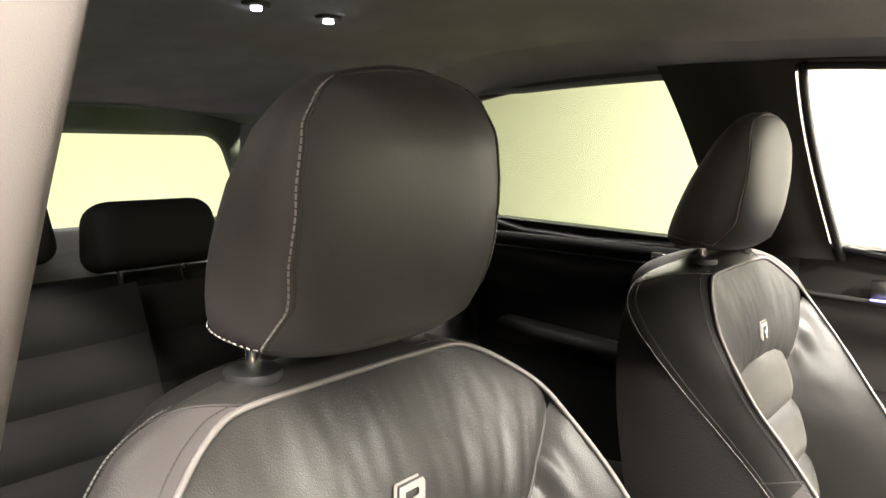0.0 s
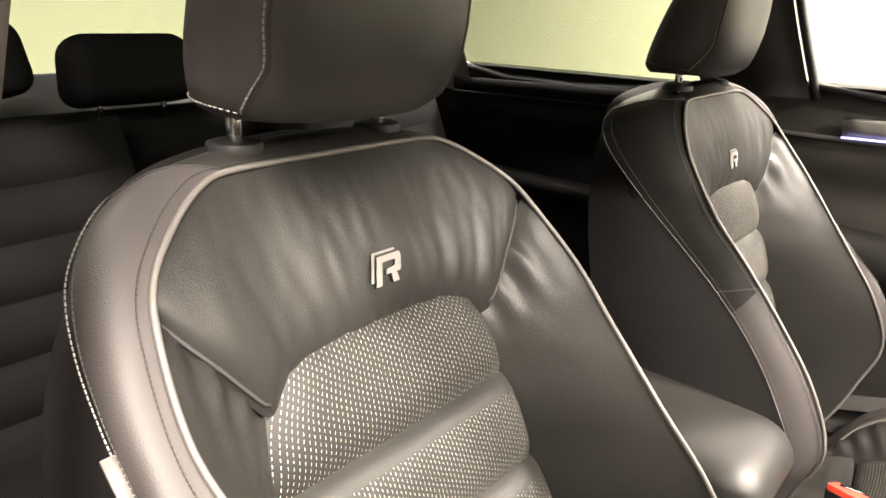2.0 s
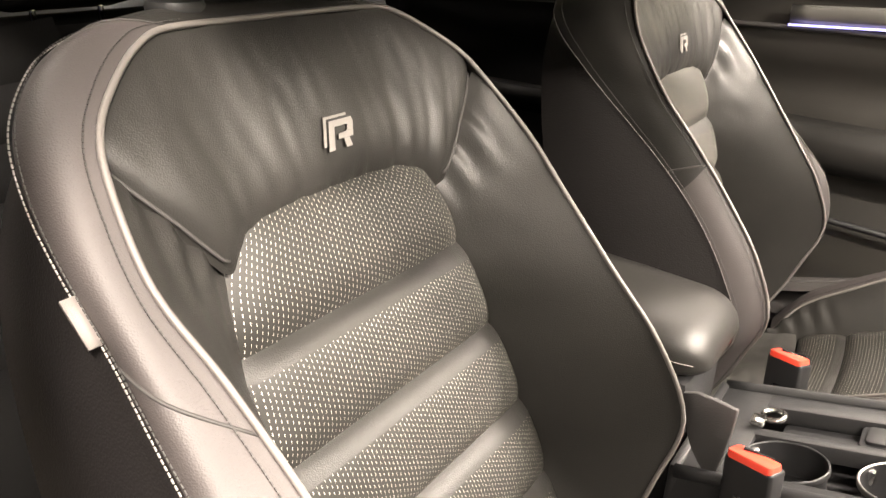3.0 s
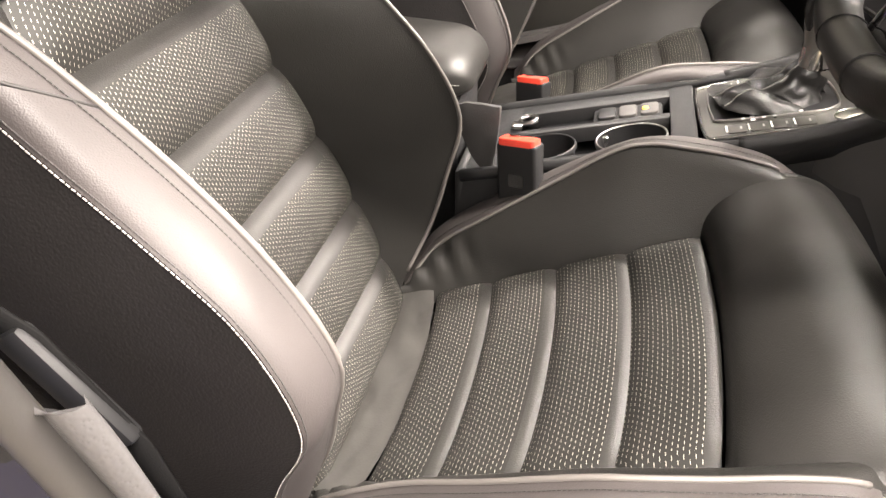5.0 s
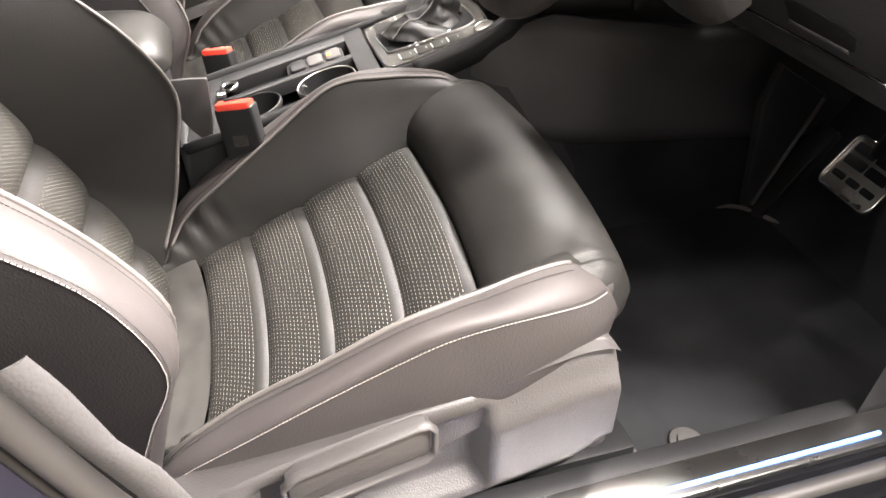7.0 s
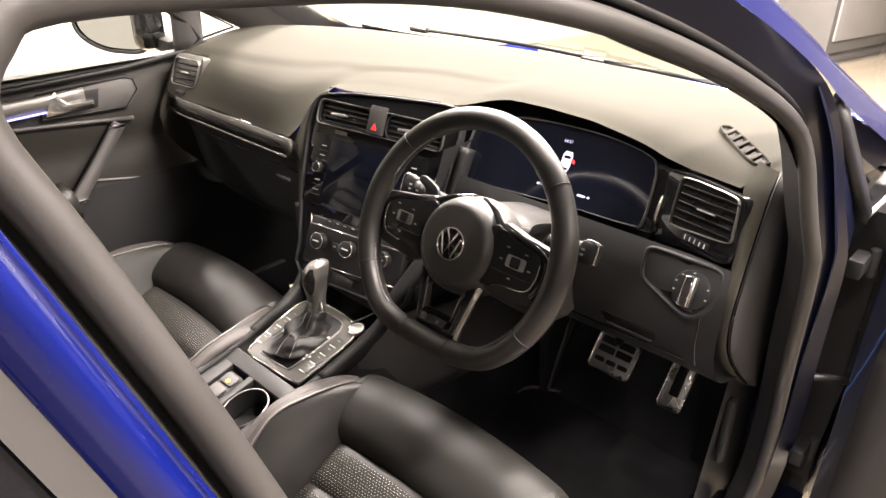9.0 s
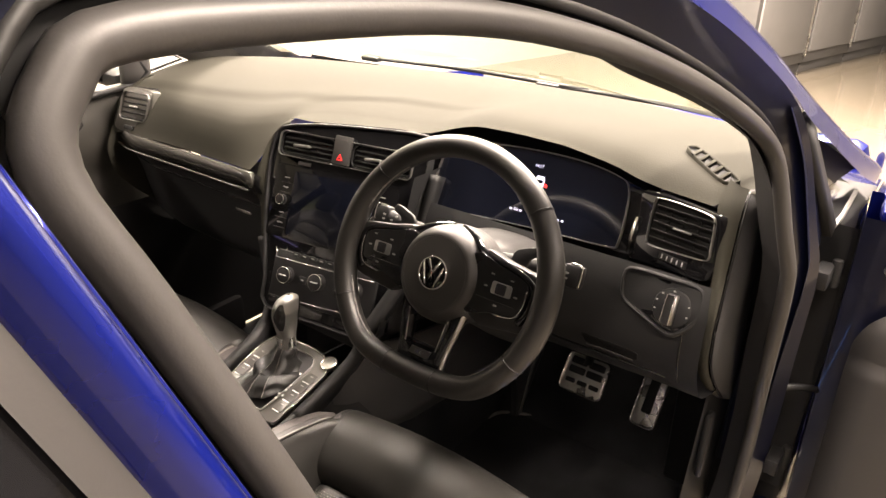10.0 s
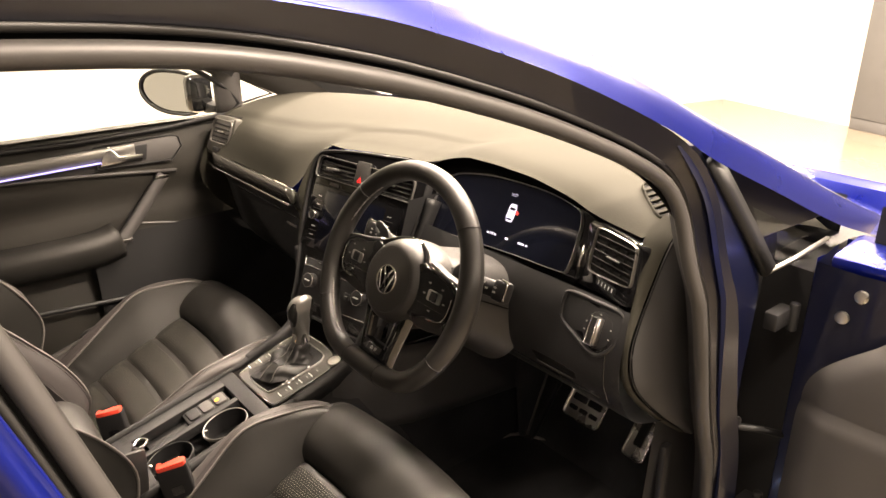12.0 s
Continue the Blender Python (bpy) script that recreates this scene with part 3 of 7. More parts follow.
        if (sg == 0) == (outer < 0):
            e = 1 if sg == 0 else -1
            a, b = [bp(*(S[ti if sg == 0 else k - 1 - ti] + Vector((d, -0.003 * e, 0.0)))) for d in (0.0, -0.034)]
            a, b = Vector(a), Vector(b)
            bi = ti - 3 if sg == 0 else k - 1 - ti + 3
            b = bp(*S[bi]) + Vector((0, -0.003 * e, 0))
            sweep("airbag_tag", [a, b], [(-0.0055, -0.0015), (0.0055, -0.0015), (0.0055, 0.0015), (-0.0055, 0.0015)], TAG, s, "grey woven tag in the side seam", up=(1, 0, 0.3))

    for sg in (-1, 1):
        tube("shoulder_seam", [shoulder(0.05, sg * v / 0.205) + BN * 0.0004 for v in span(0.122, 0.203, 16)], 0.0016, DARKTHREAD, s, n=6)

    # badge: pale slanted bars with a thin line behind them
    bm_ = facing(bp(0.316, 0.004, 0.0172), fore, up_)
    SLANT = 0.36
    bars = ([(-0.011, -0.013), (-0.0045, -0.013), (-0.0045, 0.0095), (-0.011, 0.0095)],
            [(-0.0045, 0.0045), (0.009, 0.0045), (0.010, 0.0035), (0.010, 0.0005), (0.009, -0.0005), (0.0165, -0.0005), (0.0168, 0.006), (0.0145, 0.0095), (-0.0045, 0.0095)],
            [(0.0, -0.0055), (0.0165, -0.0055), (0.0168, -0.0007), (0.009, -0.0007), (0.0, -0.0015)],
            [(0.006, -0.0056), (0.012, -0.0056), (0.0155, -0.013), (0.0085, -0.013)],
            [(-0.0165, -0.009), (-0.0135, -0.009), (-0.0135, 0.012), (-0.0165, 0.0135)],
            [(-0.0165, 0.0135), (-0.0135, 0.0115), (0.0095, 0.0115), (0.0085, 0.0135)])
    for st in bars:
        plate("badge_bar", [(x + SLANT * y, y) for x, y in st], 0.0008, bm_, BADGE, s, "pale grey slanted badge bar", 0.0)

    # headrest
    HU = Vector((0.0, 0, 1.0))
    HN = Vector((HU.z, 0, -HU.x))
    HO = Vector((-0.271 + dx - 0.3 * dx, cy, 1.016))
    hw = [(0.0, 0.090), (0.04, 0.105), (0.15, 0.115), (0.35, 0.120), (0.6, 0.116), (0.8, 0.104), (0.92, 0.084), (0.98, 0.058), (1.0, 0.026)]
    hf = [(0.0, 0.033), (0.06, 0.048), (0.25, 0.059), (0.5, 0.063), (0.75, 0.061), (0.92, 0.051), (1.0, 0.038)]
    hb = [(0.0, -0.066), (0.06, -0.072), (0.25, -0.060), (0.5, -0.040), (0.75, -0.014), (0.92, 0.008), (1.0, 0.022)]
    HH = 0.185

    def head(q, a, grow=0.0):
        w, f, b = table(q, hw), table(q, hf), table(q, hb)
        ca, sa = math.cos(a), math.sin(a)
        x = math.copysign(abs(ca) ** 0.74, ca) * (w + grow)
        y = math.copysign(abs(sa) ** 0.74, sa) * ((f - b) / 2 + grow)
        return HO + HU * (q * HH + 0.012 * (1 - (ca * ca)) * (q - 0.5) * 0.5) + HN * ((f + b) / 2 + y) + Vector((0, x, 0))

    qs = [0.0, 0.012, 0.03, 0.06, 0.12, 0.2, 0.3, 0.4, 0.5, 0.6, 0.7, 0.78, 0.85, 0.9, 0.94, 0.97, 0.99, 1.0]
    angles = [2 * math.pi * i / 64 for i in range(64)]
    verts = [head(q, a) for q in qs for a in angles]
    faces = [(i * 64 + j, i * 64 + (j + 1) % 64, (i + 1) * 64 + (j + 1) % 64, (i + 1) * 64 + j) for i in range(len(qs) - 1) for j in range(64)]
    faces += [tuple(range(64))[::-1], tuple((len(qs) - 1) * 64 + j for j in range(64))]
    hr = mesh_part("headrest", verts, faces, LEATHER, s, "padded black leather headrest")
    sheet("headrest_front", lambda q, t: head(q, math.pi * (0.5 + t * (0.275 + 0.045 * ease(q, 0.5, 0.95) + 0.10 * ease(0.22 - q, 0.0, 0.22))), 0.0005), [0.012, 0.03, 0.06, 0.12, 0.2, 0.3, 0.4, 0.5, 0.6, 0.7, 0.78, 0.85, 0.9, 0.94, 0.958], span(-1, 1, 33), HEADSKIN, hr, "smooth black leather front of the headrest")
    for sg in (-1, 1):
        def seam_angle(q, d=0.0):
            a = (0.775 + 0.045 * ease(q, 0.5, 0.95) + 0.10 * ease(0.22 - q, 0.0, 0.22) + d) * math.pi
            return a if sg < 0 else math.pi - a
        tube("headrest_seam", [head(q, seam_angle(q), 0.0004) for q in span(0.03, 0.955, 36)], 0.0013, DARKTHREAD, hr, n=6)
        stitches("headrest_stitching", [head(q, seam_angle(q, 0.014), 0.0012) for q in span(0.035, 0.955, 60)], THREAD, hr, normal=(1, 0.5 * sg, 0), gap=0.0046, length=0.0034, w=0.0007)
        stitches("headrest_stitching", [head(0.035 + 0.05 * i / 20, seam_angle(0.0, 0.02 + 0.30 * i / 20), 0.0012) for i in range(21)], THREAD, hr, normal=(0, sg, -0.3), gap=0.0052, length=0.0030, w=0.0005)
    over = [head(0.955 + 0.03 * math.sin(math.pi * i / 12), math.pi * (0.82 - 0.64 * i / 12), 0.0006) for i in range(13)]
    tube("headrest_seam", over, 0.0012, DARKTHREAD, hr, n=6)
    for sg in (-1, 1):
        base = bp(0.432, sg * 0.074, -0.022)
        tube("headrest_post", [base - HU * 0.03, base + HU * 0.06], 0.006, CHROME, s, "chrome headrest post", n=14, up=(0, 1, 0))
        disc("post_collar", 0.021, 0.008, facing(base + HU * 0.006, HU, (0, 1, 0)), BLACK, s, "black plastic post collar", 0.004, 28)

    # cushion
    cc = catmull(CCREST, 6)
    ws, wv, wm = [c.x for c in cc], [c.y for c in cc], [c.z for c in cc]
    edges = [0.0, 0.075, 0.156, 0.238, 0.318]
    PW = 0.152
    for i in range(4):
        lo, hi = edges[i], edges[i + 1]
        split = lo + (hi - lo) * 0.86

        def rib2(w, t, lo=lo, hi=hi):
            x = (w - (hi + lo) / 2) / ((hi - lo) / 2)
            e = 0.009 * (1 - abs(x) ** 4) - 0.002
            e *= 1 - 0.6 * abs(t) ** 8
            e -= 0.014 * max(0.0, abs(t) - 0.88) / 0.12
            return cp(w - 0.010 * t * t, t * (PW + 0.012), e + 0.008 * t ** 4)

        sheet("stitched_panel", rib2, span(lo, split, 10), span(-1, 1, 17), DOTTED, s, "black leather rib with rows of pale stitches", uv=lambda w, t: (w * 1.12, t * PW * 1.15))
        sheet("rib_band", rib2, span(split, hi, 5), span(-1, 1, 17), SMOOTH, s, "smooth leather band")
    sheet("rear_gusset", lambda w, t: cp(w - 0.012 * t * t, t * PW, 0.010 * (1 - (1 + w / 0.1) ** 2) - 0.003 + 0.004 * noise.noise(Vector((w * 40, t * 4, 1))) + 0.0016 * noise.noise(Vector((w * 120 + t * 8, t * 9, 4))) + 0.012 * t ** 4 ), span(0.0, -0.13, 24), span(-1, 1, 33), HEADSKIN, s, "plain leather rear strip of the cushion")

    def roll(a, t):
        k = 1.0 if abs(t) < 0.86 else math.sqrt(max(0.0, 1 - ((abs(t) - 0.86) / 0.14) ** 2)) * 0.78 + 0.22
        z = radians(198 - 276 * a)
        w = 0.389 - 0.0185 * t * t + 0.071 * math.cos(z) * (1 if math.cos(z) < 0 else 0.55 + 0.45 * k)
        m = -0.014 + 0.045 * k * math.sin(z) - (0.020 * a if a > 0.7 else 0.0)
        crease = 0.0016 * math.sin(t * 40 + w * 160) * ease(abs(t), 0.72, 0.95) * ease(a, 0.25, 0.6)
        fold = -0.006 * math.exp(-((abs(t) - 0.885 - 0.05 * (a - 0.5)) / 0.014) ** 2) * ease(a, 0.30, 0.42)
        return cp(w, t * 0.222, m + crease + fold + 0.0018 * noise.noise(Vector((w * 26, t * 4, cy))))

    sheet("thigh_roll", roll, span(0, 1, 44), span(-1, 1, 121), SMOOTH, s, "rounded leather front edge of the cushion")
    for sg in (-1, 1):
        def cbol(w, b, sg=sg):
            v1, m1 = float(np.interp(w, ws, wv)), float(np.interp(w, ws, wm))
            v = (PW - 0.002 + 0.012 * ease(w, 0.2, 0.34)) * (1 - b) + v1 * b
            wr = (0.0046 * math.sin(w * 210 + b * 3.0) * math.sin(math.pi * b) + 0.002 * noise.noise(Vector((w * 45, b * 5, sg)))) * ease(0.085 - w, 0, 0.06)
            return cp(w, sg * v, -0.008 * (1 - b) ** 6 + m1 * b ** 1.15 + 0.014 * math.sin(math.pi * b) + wr)
        sheet("cushion_bolster", cbol, span(-0.06, 0.412, 70), span(0, 1, 11), SMOOTH, s, "raised leather cushion bolster")
        A = [Vector((p.x, sg * p.y, p.z)) for p in catmull(CCREST, 5)]
        B = [Vector((p.x, sg * p.y, p.z)) for p in catmull(CSEAM, 5)]
        D = [Vector((p.x, sg * p.y, p.z)) for p in catmull(CFOOT, 5)]

        def skirt(i, t, A=A, B=B, D=D, sg=sg):
            if t <= 1:
                p = A[i].lerp(B[i], t) + Vector((0, sg, 0.6)) * 0.010 * math.sin(math.pi * t)
            else:
                p = B[i].lerp(D[i], t - 1) + Vector((0, sg, 0)) * 0.010 * math.sin(math.pi * (t - 1))
            return cp(*p)

        sheet("cushion_side", skirt, range(len(A)), span(0, 1, 8), LEATHER, s, "leather side band of the cushion")
        sheet("cushion_skirt", skirt, range(len(A)), span(1, 2, 8), SKIRT, s, "leather skirt of the cushion")
        tube("piping", [cp(*(p + Vector((0, 0, 0.001)))) for p in A[:-4]], 0.0024, PIPING, s, "pale grey piping")
        stitches("stitching", [skirt(i, 1.0) + Vector((0, sg * 0.002, 0.001)) for i in range(3, len(A) - 1)], THREAD, s, normal=(0, sg, 0.5))
        stitches("stitching", [skirt(i, 0.93) + Vector((0, sg * 0.0012, 0.0014)) for i in range(3, len(A) - 1)], DARKTHREAD, s, normal=(0, sg, 0.8))
        stitches("stitching", [skirt(i, 0.16) + Vector((0, sg * 0.001, 0.0015)) for i in range(3, len(A) - 4)], DARKTHREAD, s, normal=(0, sg, 0.8))
        def nose(a, b, A=A, B=B, D=D, sg=sg):
            p = A[-1].lerp(B[-1], b * 2) if b < 0.5 else B[-1].lerp(D[-1], b * 2 - 1)
            z_ = a * math.pi / 2
            return cp(p.x + 0.022 * math.sin(z_) * (1 - 0.3 * b), p.y - sg * 0.07 * (1 - math.cos(z_)), p.z - 0.012 * (1 - math.cos(z_)) * (1 - b))

        sheet("bolster_nose", nose, span(0, 1, 8), span(0, 1, 11), SKIRT, s, "rounded leather bolster end")

    # plastic seat base with its height lever
    yo = outer * 0.262
    prof = [(-0.10, 0.430), (-0.03, 0.446), (0.03, 0.463), (0.097, 0.484), (0.195, 0.508), (0.262, 0.517), (0.30, 0.523), (0.33, 0.532), (0.365, 0.539), (0.39, 0.538), (0.402, 0.532)]
    rows = [(p.x + dx, p.z) for p in catmull([(x, 0, z) for x, z in prof], 6)]

    def valance(i, t):
        x, z = rows[i]
        zb = 0.375 - 0.03 * ease(0.3 - abs(x - dx - 0.2), 0.1, 0.3) + 0.03 * ease(x - dx, 0.36, 0.41)
        well = ease(x - dx, 0.060, 0.072) * (1 - ease(x - dx, 0.268, 0.280)) * ease(t, 0.10, 0.14) * (1 - ease(t, 0.74, 0.84))
        inset = 0.014 * ease(x - dx, 0.262, 0.295) * (1 - ease(t, 0.12, 0.30)) + 0.034 * well + 0.018 * ease(t, 0.75, 1.0) + 0.012 * (1 - ease(t, 0.0, 0.14))
        return Vector((x, cy + yo + outer * (0.018 - inset), z + (zb - z) * t))

    sheet("seat_base", valance, range(len(rows)), span(0, 1, 26), BASEGREY, s, "grained grey plastic seat base", thick=0.012)
    sheet("seat_base_top", lambda i, t: Vector((rows[i][0], cy + yo + outer * (0.006 - 0.036 * t), rows[i][1] - 0.003 * t)), range(len(rows)), span(0, 1, 3), BASEGREY, s)
    box("seat_base_nose", (0.400 + dx, cy, 0.44), (0.03, 0.52, 0.13), BASEGREY, s, bevel=0.012)
    box("seat_frame", (0.21 + dx, cy, 0.32), (0.36, 0.44, 0.05), BLACK, s, bevel=0.01)
    for sg in (-1, 1):
        box("seat_rail", (0.20 + dx, cy + sg * 0.2, 0.288), (0.56, 0.045, 0.035), BLACK, s, "black steel seat rail", bevel=0.006)
    lever = [(-0.062, -0.026), (-0.060, -0.030), (-0.045, -0.031), (0.058, -0.008), (0.063, -0.002), (0.064, 0.022), (0.060, 0.027), (0.052, 0.027), (-0.050, 0.003), (-0.062, -0.006)]
    LM = facing((0.157 + dx, cy + outer * 0.292, 0.490), (0, outer, 0.10)) @ (Matrix.Scale(-1, 4, (1, 0, 0)) if outer > 0 else Matrix())
    hl = plate("height_lever", lever, 0.016, LM, BASEGREY, s, "grained grey height lever", 0.006)
    frame_ring("lever_rim", lever, 0.0045, 0.007, LM @ pose(0, 0, 0.004), BASEGREY, hl, "raised rim of the lever")
    return s


seat(-YC, 0.0, -1, "black leather sports seat with pale piping, ribbed stitched middle and headrest")
seat(YC, 0.035, 1, "black leather sports seat with pale piping on the passenger side", 0.10)

# ---- the car's shell ----
car = thing("hatchback", (0, 0, 0.37), "dark blue five-door car with its front door open", "car")


def yb(z):
    """Half width of the body side at height z."""
    return 0.745 - max(0.0, z - 0.95) * 0.24 - max(0.0, 0.9 - z) * 0.06


APERTURE = [(-0.184, 1.285), (-0.173, 1.310), (-0.148, 1.321), (-0.05, 1.317), (0.04, 1.308), (0.13, 1.291), (0.243, 1.261), (0.395, 1.208), (0.547, 1.138), (0.603, 1.085),
            (0.618, 1.0), (0.640, 0.92), (0.704, 0.735), (0.76, 0.6), (0.792, 0.46), (0.775, 0.39), (0.70, 0.368), (0.30, 0.366), (0.11, 0.372), (0.062, 0.42),
            (0.037, 0.52), (0.004, 0.62), (-0.024, 0.73), (-0.060, 0.87), (-0.104, 1.03), (-0.136, 1.14), (-0.167, 1.235)]
loop_ = catmull([(x, 0, z) for x, z in APERTURE], 4, True)
mid = Vector((0.26, 0, 0.82))


def ap(i, out, sink):
    """A point round the door opening: out from the opening's edge, sink into the car."""
    p = loop_[i % len(loop_)]
    t = loop_[(i + 1) % len(loop_)] - loop_[i - 1]
    n = Vector((t.z, 0, -t.x)).normalized()
    if n.dot(p - mid) < 0:
        n = -n
    q = p + n * out
    return Vector((q.x, -(yb(q.z)) + sink, q.z))


NL = len(loop_)
sweep("door_seal", [ap(i, 0.002, 0.004) for i in range(NL)], ring(0.0100, 12), RUBBER, car, "soft grey rubber door seal", True, up=(0, 1, 0))
sheet("seal_channel", lambda i, t: ap(i, 0.008 + 0.014 * t, 0.012 + 0.002 * math.sin(math.pi * t)), range(NL + 1), span(0, 1, 4), SLAT, car, "dark channel between the seal lips")
sweep("seal_lip", [ap(i, 0.0195, 0.006) for i in range(NL)], ring(0.0042, 8), DARKRUBBER, car, "thin dark rubber seal lip", True, up=(0, 1, 0))
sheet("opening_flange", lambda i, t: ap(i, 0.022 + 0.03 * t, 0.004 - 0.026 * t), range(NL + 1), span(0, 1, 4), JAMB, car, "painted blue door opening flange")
sheet("opening_reveal", lambda i, t: ap(i, -0.002 + 0.03 * t, 0.008 + (0.035 if ap(i, 0, 0).x > 0.2 or ap(i, 0, 0).z < 0.72 else 0.014) * t), range(NL + 1), span(0, 1, 6), REVEAL, car, "dark grey trim inside the door opening")


def skin(name, rows, mat, label, parent=car, side=-1, sub=6, out=0.0, thick=0.0, swell=0.0):
    """A body panel lofted between two lines [(x, z, y offset)...]."""
    a, b = [catmull(r, sub) for r in rows]

    def f(i, t):
        p = a[i].lerp(b[i], t)
        bulge = swell * math.sin(math.pi * t)
        return Vector((p.x, side * (yb(p.y) + out + p.z + bulge), p.y + bulge))
    return sheet(name, f, range(len(a)), span(0, 1, 8), mat, parent, label, thick=thick)


# blue side frame: roof rail, front pillar, centre pillar and sill, outside the flange
rail_in = [(-0.24, 1.30, 0.022), (-0.16, 1.366, 0.022), (-0.04, 1.366, 0.022), (0.14, 1.340, 0.022), (0.26, 1.310, 0.022), (0.41, 1.258, 0.022), (0.57, 1.186, 0.022), (0.66, 1.135, 0.022), (0.80, 1.070, 0.020), (0.98, 0.985, 0.022), (1.10, 0.940, 0.024)]
rail_out = [(-0.26, 1.345, -0.01), (-0.16, 1.405, -0.065), (-0.04, 1.405, -0.07), (0.14, 1.385, -0.07), (0.26, 1.358, -0.07), (0.43, 1.305, -0.065), (0.60, 1.232, -0.06), (0.70, 1.185, -0.055), (0.86, 1.110, -0.05), (1.06, 1.008, -0.030), (1.20, 0.945, -0.02)]
skin("roof_rail", (rail_in, rail_out), PAINT, "glossy dark blue roof rail and windscreen pillar", swell=0.016)
skin("roof_rail", (rail_in, rail_out), PAINT, "glossy dark blue roof rail and windscreen pillar", swell=0.016, side=1)
# centre pillar outside: rear door frame in blue, with a grey and a black strip behind it


def pillar_x(z):
    """The rear edge of the front door opening."""
    return -0.184 + 0.318 * (1.285 - z)


PZ = (1.31, 1.24, 1.13, 0.98)


def strip(name, o0, o1, y0, y1, mat, label, parent, swell=0.0):
    skin(name, ([(pillar_x(z) - o0, z, y0) for z in PZ], [(pillar_x(z) - o1, z, y1) for z in PZ]), mat, label, parent, swell=swell)


skin("rail_inner", (rail_in, rail_out), LINING, "black lining of the roof rail", side=1, out=-0.014)
strip("centre_pillar_paint", 0.020, 0.046, 0.022, 0.034, PAINT, "blue painted centre pillar edge", car, 0.014)
sweep("pillar_fold", [Vector((pillar_x(z) - 0.021, -(yb(z) + 0.0225), z)) for z in span(1.30, 0.98, 14)], ring(0.0022, 8), PAINT, car, "folded paint edge", up=(0, 1, 0))
rear_door = thing("rear_car_door", (-0.5, -0.76, 0.45), "closed dark blue rear door of the car", "car door")
strip("window_surround", 0.046, 0.059, 0.036, 0.044, RUBBER, "grey window frame strip", rear_door)
strip("pillar_cover", 0.057, 0.16, 0.040, 0.046, GLOSS, "gloss black pillar cover", rear_door, 0.003)
skin("rear_glass", ([(-0.362, 1.29, 0.038), (-0.352, 1.22, 0.042), (-0.332, 1.11, 0.044), (-0.292, 0.97, 0.046)],
                    [(-1.0, 1.25, 0.02), (-1.02, 1.18, 0.03), (-1.03, 1.08, 0.035), (-1.03, 0.97, 0.04)]), TINTED, "tinted rear door window", rear_door).visible_shadow = False
skin("door_skin", ([(-0.15, 0.95, 0.04), (-0.10, 0.80, 0.05), (-0.05, 0.60, 0.05), (0.0, 0.40, 0.04)],
                   [(-1.05, 0.95, 0.04), (-1.05, 0.80, 0.05), (-1.05, 0.60, 0.05), (-0.95, 0.40, 0.04)]), PAINT, "dark blue rear door skin", rear_door, thick=0.02)
skin("rear_quarter", ([(-1.03, 1.28, 0.0), (-1.04, 1.10, 0.03), (-1.05, 0.95, 0.05), (-1.05, 0.60, 0.05)], [(-1.9, 1.18, -0.10), (-1.95, 1.05, -0.05), (-2.0, 0.9, 0.0), (-2.0, 0.5, 0.0)]), PAINT, "blue rear quarter")
skin("rear_quarter", ([(-1.16, 1.28, 0.0), (-1.14, 1.10, 0.03), (-1.10, 0.95, 0.05), (-1.0, 0.60, 0.05)], [(-1.9, 1.18, -0.10), (-1.95, 1.05, -0.05), (-2.0, 0.9, 0.0), (-2.0, 0.5, 0.0)]), PAINT, "blue rear quarter", side=1)
box("rear_hatch", (-2.05, 0, 0.60), (0.06, 1.36, 0.50), PAINT, car, "blue tailgate", bevel=0.03)

# sill with its lit scuff plate
box("sill", (-0.15, 0.70, 0.30), (1.9, 0.11, 0.13), BLACK, car, "black door sill", bevel=0.02)
box("sill", (0.33, -0.70, 0.30), (1.0, 0.11, 0.13), GLOSS, car, "glossy black door sill", bevel=0.02)
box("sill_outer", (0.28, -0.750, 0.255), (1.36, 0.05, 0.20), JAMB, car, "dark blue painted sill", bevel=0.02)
box("scuff_plate", (0.36, -0.667, 0.369), (0.76, 0.040, 0.010), STEEL, car, "bright metal scuff plate", bevel=0.004)
box("light_line", (0.38, -0.676, 0.3752), (0.64, 0.0035, 0.002), LITBLUE, car, "glowing blue light line", bevel=0.0)
box("sill_trim", (0.32, -0.635, 0.355), (0.9, 0.03, 0.03), BLACK, car, "black sill trim", bevel=0.008)
sheet("front_body_side", lambda s, t: Vector((0.895 + 1.1 * s, -(0.775 - 0.10 * s * s), 0.955 - 0.12 * s - 0.5 * t)), span(0, 1, 12), span(0, 1, 5), PAINT, car, "blue front wing")
sheet("front_body_side", lambda s, t: Vector((0.80 + 1.2 * s, (0.77 - 0.10 * s * s), 0.93 - 0.12 * s - 0.5 * t)), span(0, 1, 12), span(0, 1, 5), PAINT, car, "blue front wing")


def bonnet(s, t):
    x = 1.20 + 0.88 * s - 0.10 * t * t
    y = t * (0.775 - 0.10 * s * s)
    z = 0.928 - 0.12 * s - 0.10 * s * s - 0.030 * abs(t) ** 3 + 0.012 * math.exp(-((abs(t) - 0.62) / 0.06) ** 2) * (1 - s)
    return Vector((x, y, z))


